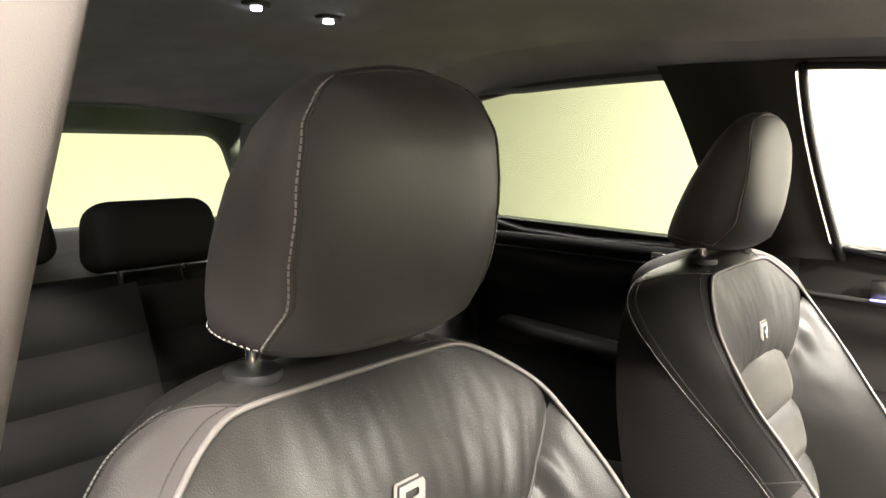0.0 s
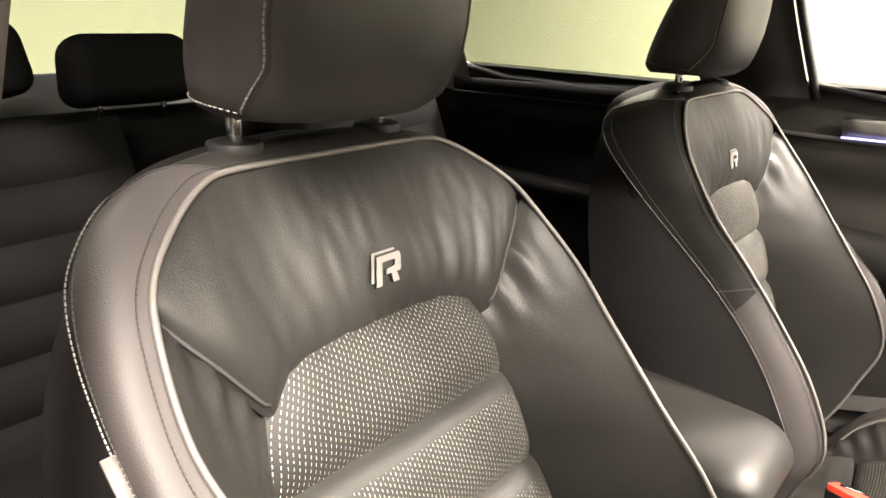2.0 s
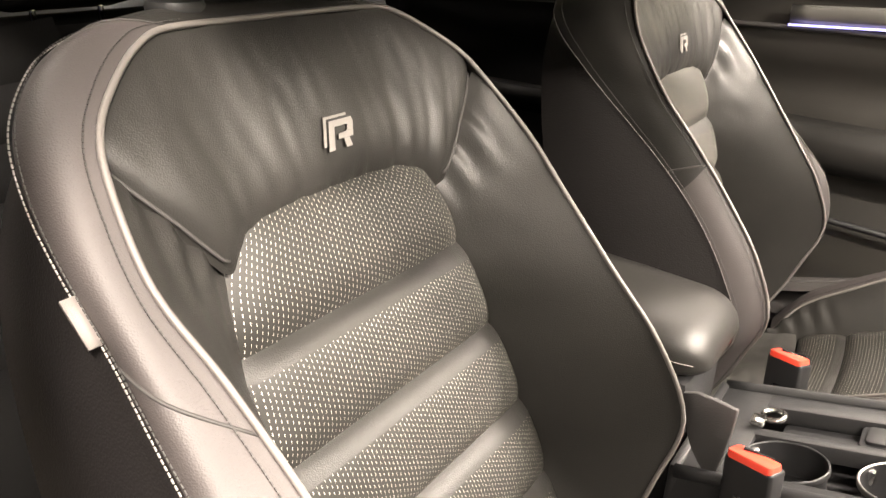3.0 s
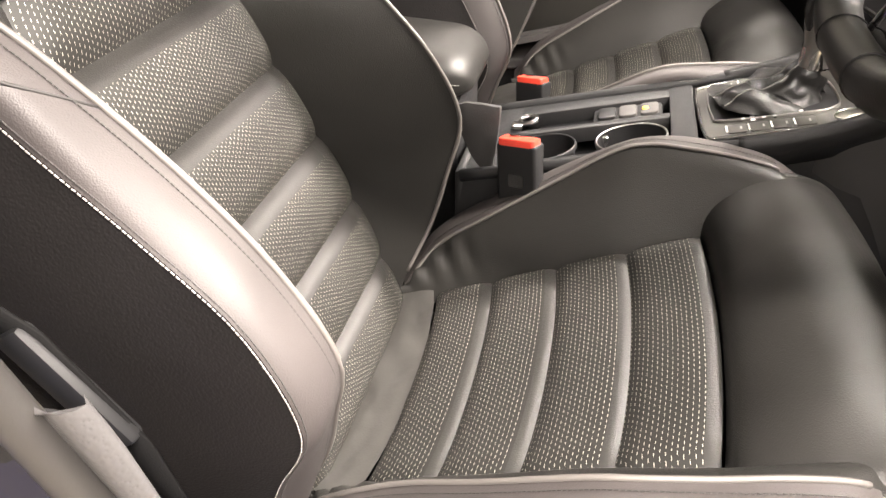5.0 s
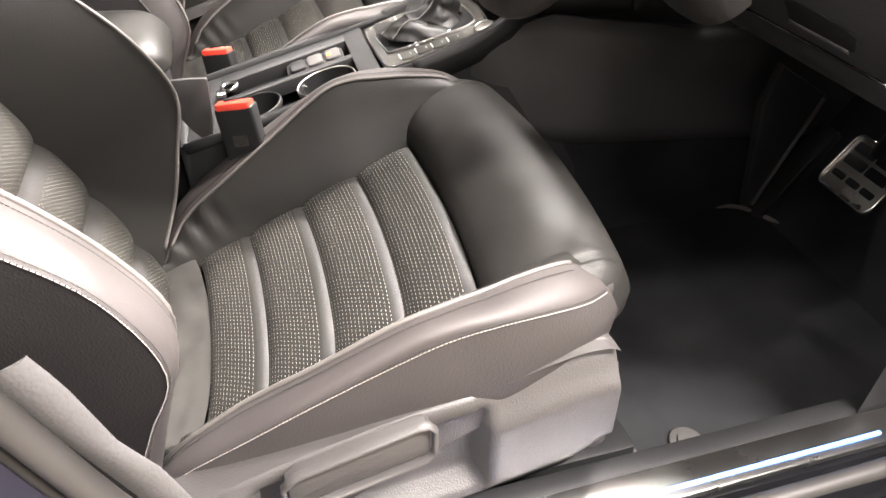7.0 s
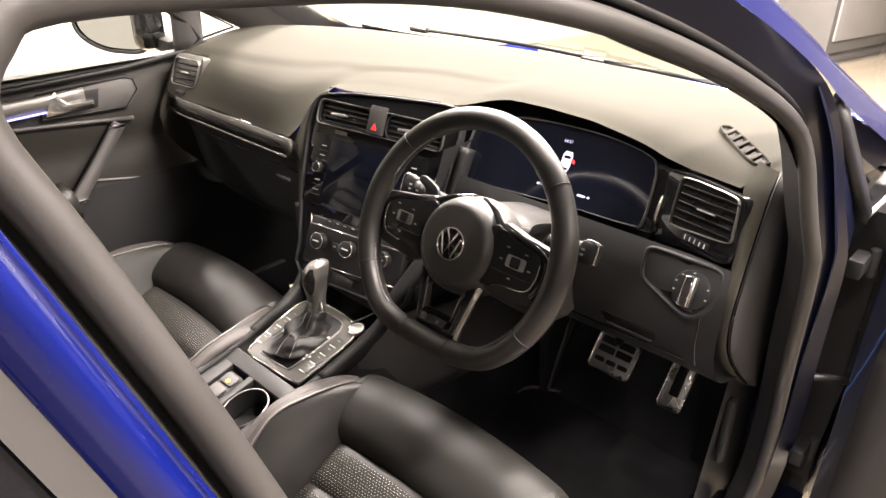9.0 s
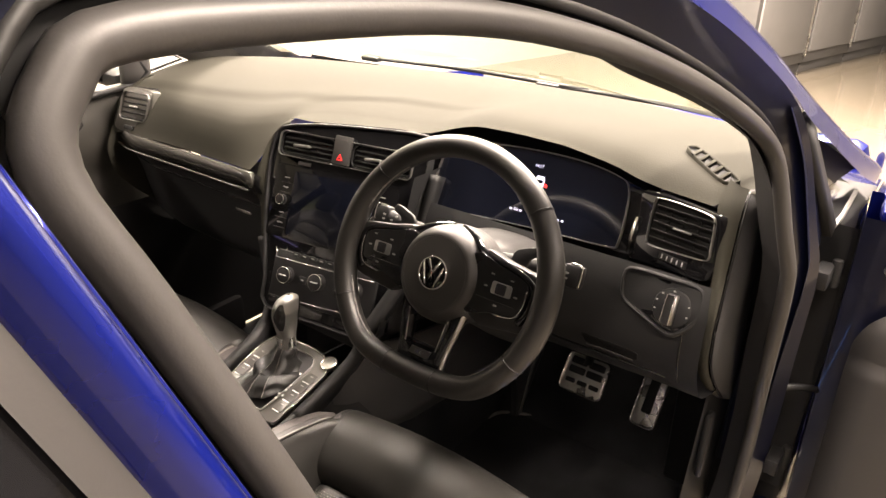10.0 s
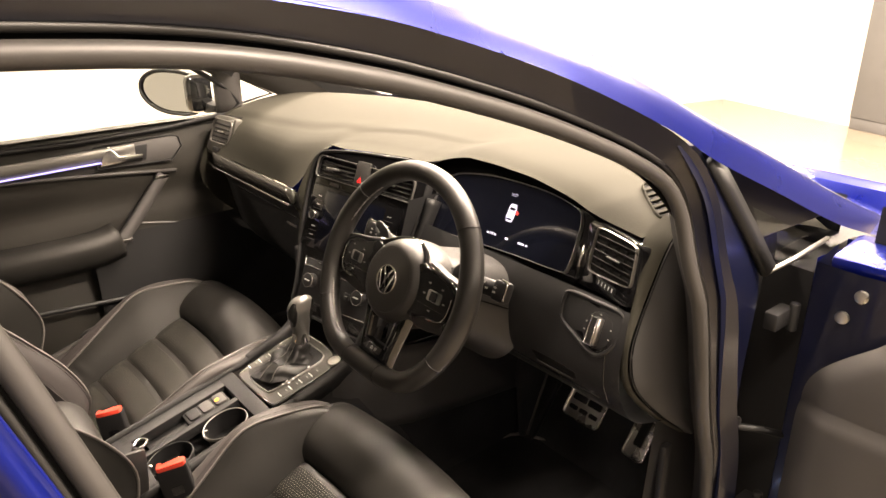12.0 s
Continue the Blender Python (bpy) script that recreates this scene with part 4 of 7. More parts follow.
sheet("bonnet", bonnet, span(0, 1, 24), span(-1, 1, 61), PAINT, car, "glossy blue bonnet with two creases")
box("car_nose", (2.08, 0, 0.55), (0.10, 1.3, 0.42), PAINT, car, bevel=0.04)
sheet("scuttle", lambda s, t: Vector((1.150 + 0.09 * s - 0.10 * t * t, 0.74 * t, 0.994 - 0.03 * s)), span(0, 1, 4), span(-1, 1, 25), BLACK, car, "black plastic scuttle panel")
for a, b in (((1.150, 0.45, 0.999), (1.165, -0.18, 1.003)), ((1.168, -0.08, 0.999), (1.115, -0.60, 1.001))):
    wp = thing("wiper", a, "black windscreen wiper lying at the foot of the glass", "wiper", "windscreen wipers")
    tube("blade", catmull([a, ((a[0] + b[0]) / 2 + 0.01, (a[1] + b[1]) / 2, (a[2] + b[2]) / 2 + 0.004), b], 5), 0.005, BLACK, wp)
    box("arm_joint", a, (0.03, 0.06, 0.014), BLACK, wp, bevel=0.005)

# roof, lining and glass


def roof(s, t, lift=0.0, wide=0.60):
    x = 0.42 - 2.2 * s
    z = 1.355 + 0.03 * math.sin(math.pi * min(1, s * 1.1)) - 0.23 * max(0, s - 0.45) ** 1.6 * 1.7 - 0.055 * (1 - ease(s, 0.0, 0.22))
    return Vector((x, t * (wide - 0.05 * s), z + lift - 0.05 * abs(t) ** 4))


sheet("headlining", lambda s, t: roof(s, t), span(0, 1, 30), span(-1, 1, 21), LINING, car, "black cloth headlining")
sheet("roof_skin", lambda s, t: roof(s, t, 0.045, 0.64), span(0, 1, 30), span(-1, 1, 21), PAINT, car, "glossy blue roof")
sheet("roof_header", lambda s, t: Vector((0.42 - 0.02 * s, t * 0.62, 1.30 - 0.052 * abs(t) ** 3 + 0.045 * s)), span(0, 1, 3), span(-1, 1, 21), BLACK, car)


def windscreen(s, t):
    w = 0.62 + 0.10 * s + 0.04 * s ** 3
    return Vector((0.44 + 0.735 * s - (0.12 * s + 0.05) * t * t, t * w, 1.29 - 0.285 * s + 0.02 * math.sin(math.pi * s) - 0.03 * t * t * (1 - s)))


sheet("windscreen", windscreen, span(0, 1, 14), span(-1, 1, 25), SHIELD, car, "faintly green windscreen").visible_shadow = False
for sg in (-1, 1):
    up_line = catmull([Vector((0.08, sg * 0.600, 1.335)), Vector((0.27, sg * 0.605, 1.312))] + [windscreen(s, sg) + Vector((-0.012, -sg * 0.006, -0.014)) for s in (0.06, 0.22, 0.40, 0.58, 0.76, 0.97)], 5)
    low_line = catmull([Vector((x, sg * (yb(z) - 0.014), z)) for x, z in ((0.06, 1.304), (0.15, 1.284), (0.25, 1.254), (0.395, 1.202), (0.49, 1.160), (0.56, 1.118)) + (((0.61, 1.06), (0.64, 1.0)) if sg < 0 else ((0.645, 1.082), (0.775, 1.012)))], 5)
    sheet("pillar_trim", lambda i, t: up_line[i].lerp(low_line[i], t) + Vector((-0.010, -sg * 0.014, -0.010)) * math.sin(math.pi * t), range(len(up_line)), span(0, 1, 9), DARKTRIM, car, "dark windscreen pillar trim")

# rear: seat, tailgate window, pillars
for sg in (-1, 1):
    def cpil(s, t, sg=sg):
        top = Vector((-1.02 - 0.45 * s, sg * (0.66 - 0.05 * s), 1.235 - 0.05 * s))
        foot = Vector((-0.93 - 0.62 * s, sg * 0.70, 0.90))
        return top.lerp(foot, t)
    sheet("rear_pillar", cpil, span(0, 1, 8), span(0, 1, 8), LINING, car, "black rear pillar trim")
    sheet("rear_pillar_inner", lambda s, t, sg=sg: Vector((-1.47 - 0.13 * s, sg * (0.61 - 0.17 * s), 1.20 - 0.03 * s)).lerp(Vector((-1.55 - 0.06 * s, sg * (0.70 - 0.27 * s), 0.88)), t), span(0, 1, 5), span(0, 1, 5), LINING, car)
sheet("tailgate_window", lambda s, t: Vector((-1.60 - 0.16 * (1 - s), t * 0.50, 0.90 + 0.30 * s)), span(0, 1, 4), span(-1, 1, 12), TINTED, car, "tinted tailgate window").visible_shadow = False
frame_ring("tailgate_frame", rounded(0.92, 0.27, 0.05), 0.20, 0.03, facing((-1.655, 0, 1.035), (0.86, 0, 0.5)), LINING, car, "black tailgate frame")
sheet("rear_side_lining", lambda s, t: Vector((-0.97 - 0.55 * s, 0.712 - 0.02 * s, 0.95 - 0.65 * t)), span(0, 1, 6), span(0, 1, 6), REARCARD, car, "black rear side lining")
box("parcel_shelf", (-1.40, 0, 0.86), (0.44, 1.2, 0.03), LINING, car, "black parcel shelf", bevel=0.01)

bench = thing("rear_bench", (-0.85, 0, 0.35), "black leather rear bench seat with ribbed backrest", "car seat")
RU = Vector((-0.40, 0, 0.917))
for k, (cy, hw_) in enumerate(((-0.40, 0.245), (0.0, 0.14), (0.40, 0.245))):
    for j in range(6):
        def rb(a, t, j=j, cy=cy, hw_=hw_):
            u = 0.085 * (j + a)
            n = 0.014 * (1 - abs(2 * a - 1) ** 3) * (1 - abs(t) ** 8) + (0.05 * abs(t) ** 3 if hw_ > 0.2 else 0)
            return Vector((-0.86, cy, 0.42)) + RU * u + Vector((0.917, 0, 0.40)) * n + Vector((0, t * hw_, 0))
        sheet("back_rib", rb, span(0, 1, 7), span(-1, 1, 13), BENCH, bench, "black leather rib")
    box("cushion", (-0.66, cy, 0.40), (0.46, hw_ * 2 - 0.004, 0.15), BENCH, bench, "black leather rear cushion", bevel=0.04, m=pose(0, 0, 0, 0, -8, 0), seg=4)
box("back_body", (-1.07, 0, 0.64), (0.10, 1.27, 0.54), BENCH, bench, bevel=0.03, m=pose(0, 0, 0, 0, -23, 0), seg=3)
for cy, w, hz in ((-0.37, 0.24, 1.015), (-0.08, 0.24, 0.99), (0.42, 0.26, 0.985)):
    h = thing("rear_headrest", (-1.10, cy, 0.90), "low black rear headrest on the bench back", "headrest", "rear headrests")
    bm = bmesh.new()
    bmesh.ops.create_cube(bm, size=1.0)
    for v in bm.verts:
        v.co = Vector((v.co.x * (0.09 if v.co.z > 0 else 0.12), v.co.y * (w * 0.92 if v.co.z > 0 else w), v.co.z * 0.12))
    bmesh.ops.bevel(bm, geom=list(bm.edges), offset=0.035, segments=5, affect="EDGES", profile=0.5)
    bm.transform(Matrix.Translation((-1.11, cy, hz - 0.02)) @ pose(0, 0, 0, 0, -12, 0))
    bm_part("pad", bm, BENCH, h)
    for sg in (-1, 1):
        tube("post", [(-1.11, cy + sg * 0.06, hz - 0.12), (-1.11, cy + sg * 0.06, hz - 0.05)], 0.006, CHROME, h, "chrome post", up=(0, 1, 0))

box("tailgate_lining", (-1.70, 0, 0.80), (0.05, 1.3, 0.22), LINING, car, "black tailgate lining", bevel=0.02)
for y in (0.007, 0.159):
    rl = thing("roof_lamp", (-0.91, y, 1.36), "small bright reading lamp in the headlining", "roof lamp", "roof lamps")
    z_ = roof((0.42 + 0.91) / 2.2, y / 0.6).z
    plate("lamp_housing", rounded(0.05, 0.03, 0.012), 0.010, facing((-0.91, y, z_ - 0.006), (0, 0, -1), (1, 0, 0)), BLACK, rl, bevel=0.004)
    disc("lamp_lens", 0.009, 0.008, facing((-0.91, y, z_ - 0.012), (0, 0, -1), (1, 0, 0)), glow("lamp_lens", (0.95, 0.95, 1.0), 14.0), rl, "glowing clear lens", 0.001, 20)
# the driver's side centre pillar, trimmed inside


def rpillar(s, t):
    z = 1.345 - 0.42 * s
    x0_ = pillar_x(z) - 0.002
    y0_ = -(yb(z) - 0.006)
    x1_, y1_ = -0.174, -(0.588 + 0.25 * (1.204 - z))
    if t < 0.6:
        q = t / 0.6
        return Vector((x0_ + (x1_ - x0_) * q, y0_ + (y1_ - y0_) * math.sin(q * math.pi / 2) ** 1.2, z))
    q = (t - 0.6) / 0.4
    return Vector((x1_ - 0.13 * q, y1_ - 0.02 * q, z))


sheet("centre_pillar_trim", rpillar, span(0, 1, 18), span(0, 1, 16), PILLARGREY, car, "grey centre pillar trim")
FOOT = [(0.745, 0.000), (0.722, 0.009), (0.668, 0.022), (0.638, 0.038), (0.585, 0.052), (0.465, 0.075), (0.37, 0.094)]


def foot(z, t):
    x = float(np.interp(-z, [-a for a, b in FOOT], [b for a, b in FOOT]))
    if t <= 1:
        return Vector((pillar_x(z) - 0.014, -(yb(z) - 0.010), z)).lerp(Vector((x, -0.721, z)), t) + Vector((0.004, -0.006, 0.0)) * math.sin(math.pi * t)
    return Vector((x - 0.10 * (t - 1), -0.721 + 0.045 * math.sin(math.pi / 2 * (t - 1)), z - 0.0))


sheet("centre_pillar_foot", foot, span(0.745, 0.37, 26), span(0, 1.05, 12), FOOTGREY, car, "grey grained lower centre pillar trim")
def shelf(s, t):
    """The small top step of the pillar foot."""
    return foot(0.745, t).lerp(Vector((-0.042 + 0.036 * t, -0.736 + 0.014 * t, 0.738 + 0.004 * t)), s)


sheet("pillar_shelf", shelf, span(0, 1, 4), span(0, 1, 9), FOOTGREY, car, "grey pillar trim step")
sheet("pillar_recess", lambda s, t: shelf(1, t).lerp(Vector((-0.075, -0.735 + 0.05 * t, 0.60)), s), span(0, 1, 5), span(0, 1, 9), BLACK, car, "black recess behind the pillar step")
sheet("belt_channel", lambda s, t: Vector((pillar_x(0.725 + 0.24 * s) - 0.03 - 0.16 * t, -0.728 + 0.05 * t, 0.72 + 0.24 * s)), span(0, 1, 5), span(0, 1, 4), BLACK, car, "dark belt channel")

# ---- floor of the car ----
sheet("carpet", lambda s, t: Vector((-0.60 + 1.75 * s, t * 0.66, 0.262 + 0.30 * ease(s, 0.84, 1.0) ** 1.0)), span(0, 1, 40), span(-1, 1, 24), CARPET, car, "black carpet")
sheet("bulkhead", lambda s, t: Vector((1.14 + 0.02 * s, t * 0.70, 0.50 + 0.48 * s)), span(0, 1, 5), span(-1, 1, 9), CARPET, car, "black bulkhead lining")
sheet("kick_panel", lambda s, t: Vector((0.70 + 0.45 * s, -0.64 - 0.02 * t, 0.27 + 0.45 * t)), span(0, 1, 8), span(0, 1, 6), PLASTIC, car, "black footwell side panel")
sheet("kick_panel", lambda s, t: Vector((0.20 + 0.95 * s, 0.66 + 0.02 * t, 0.27 + 0.45 * t)), span(0, 1, 8), span(0, 1, 6), PLASTIC, car, "black footwell side panel")
mat_ = thing("floor_mat", (0.70, -0.37, 0.265), "black floor mat with a pale edge and round clip", "floor mat", "floor mats")
MO = [(0.0, -0.21), (0.0, 0.20), (0.30, 0.22), (0.42, 0.18), (0.46, -0.05), (0.44, -0.22), (0.2, -0.235)]
out2 = [(p.x, p.y) for p in catmull([(x, y, 0) for x, y in MO], 5, True)]
plate("mat_carpet", out2, 0.008, Matrix.Translation((0.49, -0.37, 0.275)) @ pose(0, 0, 0, 0, -1.5, 0), MATTING, mat_, bevel=0.002)
tube("mat_edge", [Vector((0.49 + x, -0.37 + y, 0.277 + x * 0.026)) for x, y in out2], 0.004, PIPING, mat_, "pale bound edge", True)
disc("mat_clip", 0.021, 0.008, Matrix.Translation((0.553, -0.572, 0.283)), TRIMGREY, mat_, "round grey clip", 0.003)
disc("mat_clip", 0.012, 0.008, Matrix.Translation((0.553, -0.572, 0.286)), TRIMGREY, mat_, "round grey clip", 0.002)

# pedals
def pedal(name, c, w, h, slots, label):
    p = thing(name, c, label, "pedal", "pedals")
    m = facing(c, (-0.80, 0, 0.60), (0, 0, 1))
    plate("pad", rounded(w, h, 0.008), 0.008, m, STEEL, p, "brushed steel pad", 0.003)
    for sx, sy, sw, sh in slots:
        plate("rubber_insert", rounded(sw, sh, 0.003, 3), 0.004, m @ pose(sx, sy, 0.003), BLACK, p, "black rubber insert", 0.001)
    tube("arm", [Vector(c) + Vector((0.01, 0, h * 0.3)), Vector(c) + Vector((0.10, 0, 0.22)), Vector(c) + Vector((0.14, 0, 0.30))], 0.010, BLACK, p, "black pedal arm")
    return p


brake = pedal("brake_pedal", (0.905, -0.362, 0.470), 0.092, 0.078, [(dx, dy, 0.036, 0.015) for dx in (-0.020, 0.020) for dy in (0.006, 0.026)] + [(dx, -0.018, 0.022, 0.010) for dx in (-0.027, 0.0, 0.027)], "brushed steel brake pedal with rubber inserts")
frame_ring("pedal_edge", rounded(0.092, 0.078, 0.010), 0.004, 0.006, facing((0.905, -0.362, 0.470), (-0.80, 0, 0.60)) @ pose(0, 0, 0.002), CHROME, brake, "polished pedal edge")
gas = pedal("accelerator_pedal", (0.915, -0.505, 0.480), 0.044, 0.125, [(0, 0.005, 0.020, 0.085)], "brushed steel accelerator pedal with a long rubber insert")
frame_ring("pedal_edge", rounded(0.046, 0.127, 0.008), 0.0035, 0.006, facing((0.915, -0.505, 0.480), (-0.80, 0, 0.60)) @ pose(0, 0, 0.002), CHROME, gas, "polished pedal edge")
box("foot_rest", (0.95, -0.16, 0.34), (0.02, 0.09, 0.22), BLACK, car, bevel=0.006, m=pose(0, 0, 0, 0, 35, 0))

knee = [(0.0, 0.0), (0.090, -0.058), (0.085, -0.075), (0.014, -0.236), (0.004, -0.236), (-0.016, -0.06)]
plate("knee_panel", [(x, y) for x, y in knee], 0.014, Matrix.Translation((0.827, -0.246, 0.588)) @ pose(0, 0, 0, 90, 0, 0), PLASTIC, car, "black footwell panel beside the pedals", 0.004)
tube("knee_edge", [(0.912, -0.247, 0.528), (0.876, -0.247, 0.440), (0.842, -0.247, 0.356)], 0.0035, TRIMGREY, car, "pale edge of the footwell panel", up=(0, 1, 0))

# ---- centre console ----
con = thing("centre_console", (0.25, 0, 0.27), "black centre console with cup holders and a storage tray", "console")


def cz(x):
    return 0.580 + 0.24 * (x - 0.31)


def on_con(x, y, lift=0.0):
    return facing((x, y, cz(x) + lift), (-0.24, 0, 1), (1, 0, 0))


# body of the console: two side walls that widen towards the dashboard, and a shelf of frames on top
for sg in (-1, 1):
    def wall_(s, t, sg=sg):
        x = 0.02 + 0.56 * s
        y = 0.098 + 0.012 * s + 0.05 * t * s
        top = cz(x) - 0.004 + 0.05 * ease(x, 0.42, 0.56)
        return Vector((x, sg * (y + 0.006 * math.sin(math.pi * t)), top + (0.26 - top) * t))
    sheet("console_side", wall_, span(0, 1, 18), span(0, 1, 10), PLASTIC, con, "black plastic console side")

    def wing(s, t, sg=sg):
        x = 0.42 + 0.70 * s
        y = 0.150 + 0.02 * s
        low = 0.474 - 0.075 * s
        high = table(x, [(0.42, 0.602), (0.46, 0.622), (0.49, 0.650), (0.52, 0.655), (1.12, 0.56)])
        return Vector((x, sg * (0.112 + (y - 0.112) * ease(s, 0, 0.25)), high + (low - high) * t))
    sheet("tunnel_side", wing, span(0, 1, 14), span(0, 1, 8), TUNNELGREY, con, "grey plastic tunnel side panel", thick=0.008)
    sheet("tunnel_carpet", lambda s, t, sg=sg: wing(s, 1) + Vector((0, -sg * 0.006, -t * (wing(s, 1).z - 0.26))), span(0, 1, 14), span(0, 1, 6), CARPET, con, "black carpet on the tunnel")
    sweep("top_edge", [Vector((x, sg * (0.100 + 0.012 * ease(x, 0.3, 0.5)), cz(x) - 0.001 + 0.012 * ease(x, 0.44, 0.52))) for x in span(0.02, 0.50, 16)], ring(0.008, 10), PLASTIC, con, "rounded console edge")
box("rear_end", (0.018, 0, 0.39), (0.012, 0.20, 0.25), PLASTIC, con, bevel=0.004)
plate("rear_deck", [(-0.026, -0.094), (0.030, -0.094), (0.030, 0.094), (-0.026, 0.094)], 0.006, facing((0.048, 0, cz(0.048)), (-0.24, 0, 1), (0, 1, 0)) @ pose(0, 0, 0), PLASTIC, con)


def con_plate(name, x0, x1, y0, y1, depth, mat, parent, lift=0.0, label="", bevel=0.002):
    m = facing(((x0 + x1) / 2, (y0 + y1) / 2, cz((x0 + x1) / 2) + lift), (-0.24, 0, 1), (1, 0, 0))
    w, h = abs(y1 - y0), abs(x1 - x0) * 1.028
    return plate(name, rounded(w, h, min(0.006, w * 0.3, h * 0.3), 3), depth, m, mat, parent, label, bevel)


con_plate("tray_bar", 0.270, 0.300, -0.094, 0.094, 0.02, PLASTIC, con, 0.001, "plain cross bar")
con_plate("tray_rib", 0.06, 0.275, -0.003, 0.012, 0.02, PLASTIC, con, 0.0, "long dividing rib")
con_plate("tray_rib", 0.06, 0.275, 0.062, 0.094, 0.02, PLASTIC, con, 0.0)
con_plate("tray_rib", 0.06, 0.275, -0.094, -0.078, 0.02, PLASTIC, con, 0.0)
con_plate("tray_floor", 0.06, 0.275, -0.078, 0.062, 0.004, BLACK, con, -0.045)
con_plate("slot_insert", 0.10, 0.26, 0.016, 0.058, 0.004, BLACK, con, -0.018, "dark storage slot")
con_plate("switch_bank", 0.175, 0.262, 0.016, 0.058, 0.014, BLACK, con, -0.004, "row of black switches")
for i, mm in enumerate((BLACK, TRIMGREY, TRIMGREY)):
    con_plate("switch", 0.180 + i * 0.027, 0.203 + i * 0.027, 0.020, 0.054, 0.006, mm, con, 0.0, "grey rocker switch")
con_plate("switch_mark", 0.236, 0.244, 0.030, 0.038, 0.002, glow("amber_mark", (1.0, 0.45, 0.05), 1.5), con, 0.0025, "lit amber mark")
for x in (0.115, 0.225):
    m = facing((x, -0.040, cz(x) - 0.004), (-0.24, 0, 1), (1, 0, 0))
    frame_ring("cup_rim", [(0.036 * math.cos(2 * math.pi * i / 36), 0.042 * math.sin(2 * math.pi * i / 36)) for i in range(36)], 0.003, 0.005, m, SATINRIM if x > 0.2 else BLACK, con, "cup holder rim")
    sheet("cup_well", lambda s, a, m=m: m @ Vector((0.036 * math.cos(a) * (1 - 0.1 * s), 0.042 * math.sin(a) * (1 - 0.1 * s), -0.07 * s)), span(0, 1, 5), span(0, 2 * math.pi, 37), BLACK, con, "black cup well")
    disc("cup_floor", 0.034, 0.003, m @ pose(0, 0, -0.068), BLACK, con)
    box("cup_grip", m @ Vector((-0.022, -0.036, -0.012)), (0.010, 0.012, 0.018), CHROME, con, "small bright cup grip", bevel=0.003)
tube("socket_ring", [on_con(0.088, 0.038) @ Vector((0.012 * math.cos(a), 0.012 * math.sin(a), 0.003)) for a in span(0, 2 * math.pi * 0.97, 24)], 0.0035, CHROME, con, "chrome socket ring", True)
box("socket_cap", on_con(0.075, 0.02) @ Vector((0, 0, 0.004)), (0.016, 0.02, 0.008), CHROME, con, bevel=0.003)

# selector: plate, frame, buttons, boot, lever
sel = thing("gear_selector", (0.39, 0, 0.585), "automatic gear lever with a leather boot in a satin plate", "gear lever")
SP = facing((0.392, 0.0, cz(0.392) + 0.003), (-0.24, 0, 1), (1, 0, 0))
SO = [(p.x, p.y) for p in catmull([(-0.078, 0.060, 0), (-0.060, 0.072, 0), (0.0, 0.078, 0), (0.056, 0.070, 0), (0.072, 0.050, 0), (0.082, 0.036, 0), (0.083, -0.066, 0), (0.074, -0.086, 0), (0.0, -0.091, 0), (-0.052, -0.091, 0), (-0.068, -0.078, 0), (-0.084, 0.020, 0)], 3, True)]
PLATEGREY = material("satin_grey_plate", (0.072, 0.070, 0.065), 0.40, metal=0.3)
plate("selector_plate", SO, 0.012, SP, PLATEGREY, sel, "satin grey selector plate", 0.003)
frame_ring("plate_rim", SO, 0.0022, 0.004, SP @ pose(0, 0, 0.001), CHROME, sel, "bright rim")
inner = [(p.x, p.y) for p in catmull([(-0.030, -0.078, 0), (0.030, -0.076, 0), (0.043, -0.064, 0), (0.046, 0.030, 0), (0.042, 0.050, 0), (0.026, 0.060, 0), (-0.030, 0.058, 0), (-0.048, 0.046, 0), (-0.050, 0.010, 0), (-0.040, -0.066, 0)], 3, True)]
plate("boot_well", inner, 0.004, SP @ pose(0, 0, 0.0015), BLACK, sel, "black boot surround", 0.001)
frame_ring("boot_rim", inner, 0.0022, 0.003, SP @ pose(0, 0, 0.003), SATINRIM, sel, "satin rim round the boot")
for i in range(4):
    for sx, y in ((-0.066, -0.052 + i * 0.024), (0.066, -0.052 + i * 0.024)):
        bt = plate("button", rounded(0.022, 0.021, 0.003, 3), 0.002, SP @ pose(sx, y, 0.0016), PLATEGREY, sel, "flat satin button", 0.0006)
        plate("button_mark", rounded(0.007, 0.0020, 0.0008, 2), 0.0004, SP @ pose(sx, y + 0.004, 0.0021), KEYGREY, bt, bevel=0.0)
        plate("button_gap", rounded(0.016, 0.0018, 0.0006, 2), 0.0004, SP @ pose(sx, y - 0.0118, 0.0022), WHITE, bt, bevel=0.0)
for dx_, dy_ in ((0.050, -0.044), (0.056, -0.034), (0.048, -0.034), (0.052, -0.022), (0.051, -0.010), (0.047, 0.018)):
    plate("position_mark", rounded(0.0045, 0.0045, 0.0012, 2), 0.0004, SP @ pose(dx_ - 0.004, dy_, 0.0036), WHITE, sel, bevel=0.0)
st_b = disc("start_button", 0.0135, 0.010, SP @ pose(0.071, 0.063, 0.006), STEEL, sel, "round pale start button", 0.003)
frame_ring("button_ring", [(0.0135 * math.cos(2 * math.pi * i / 32), 0.0135 * math.sin(2 * math.pi * i / 32)) for i in range(32)], 0.0028, 0.006, SP @ pose(0.071, 0.063, 0.004), CHROME, st_b, "chrome button ring")
b0 = SP @ Vector((0, -0.010, 0))


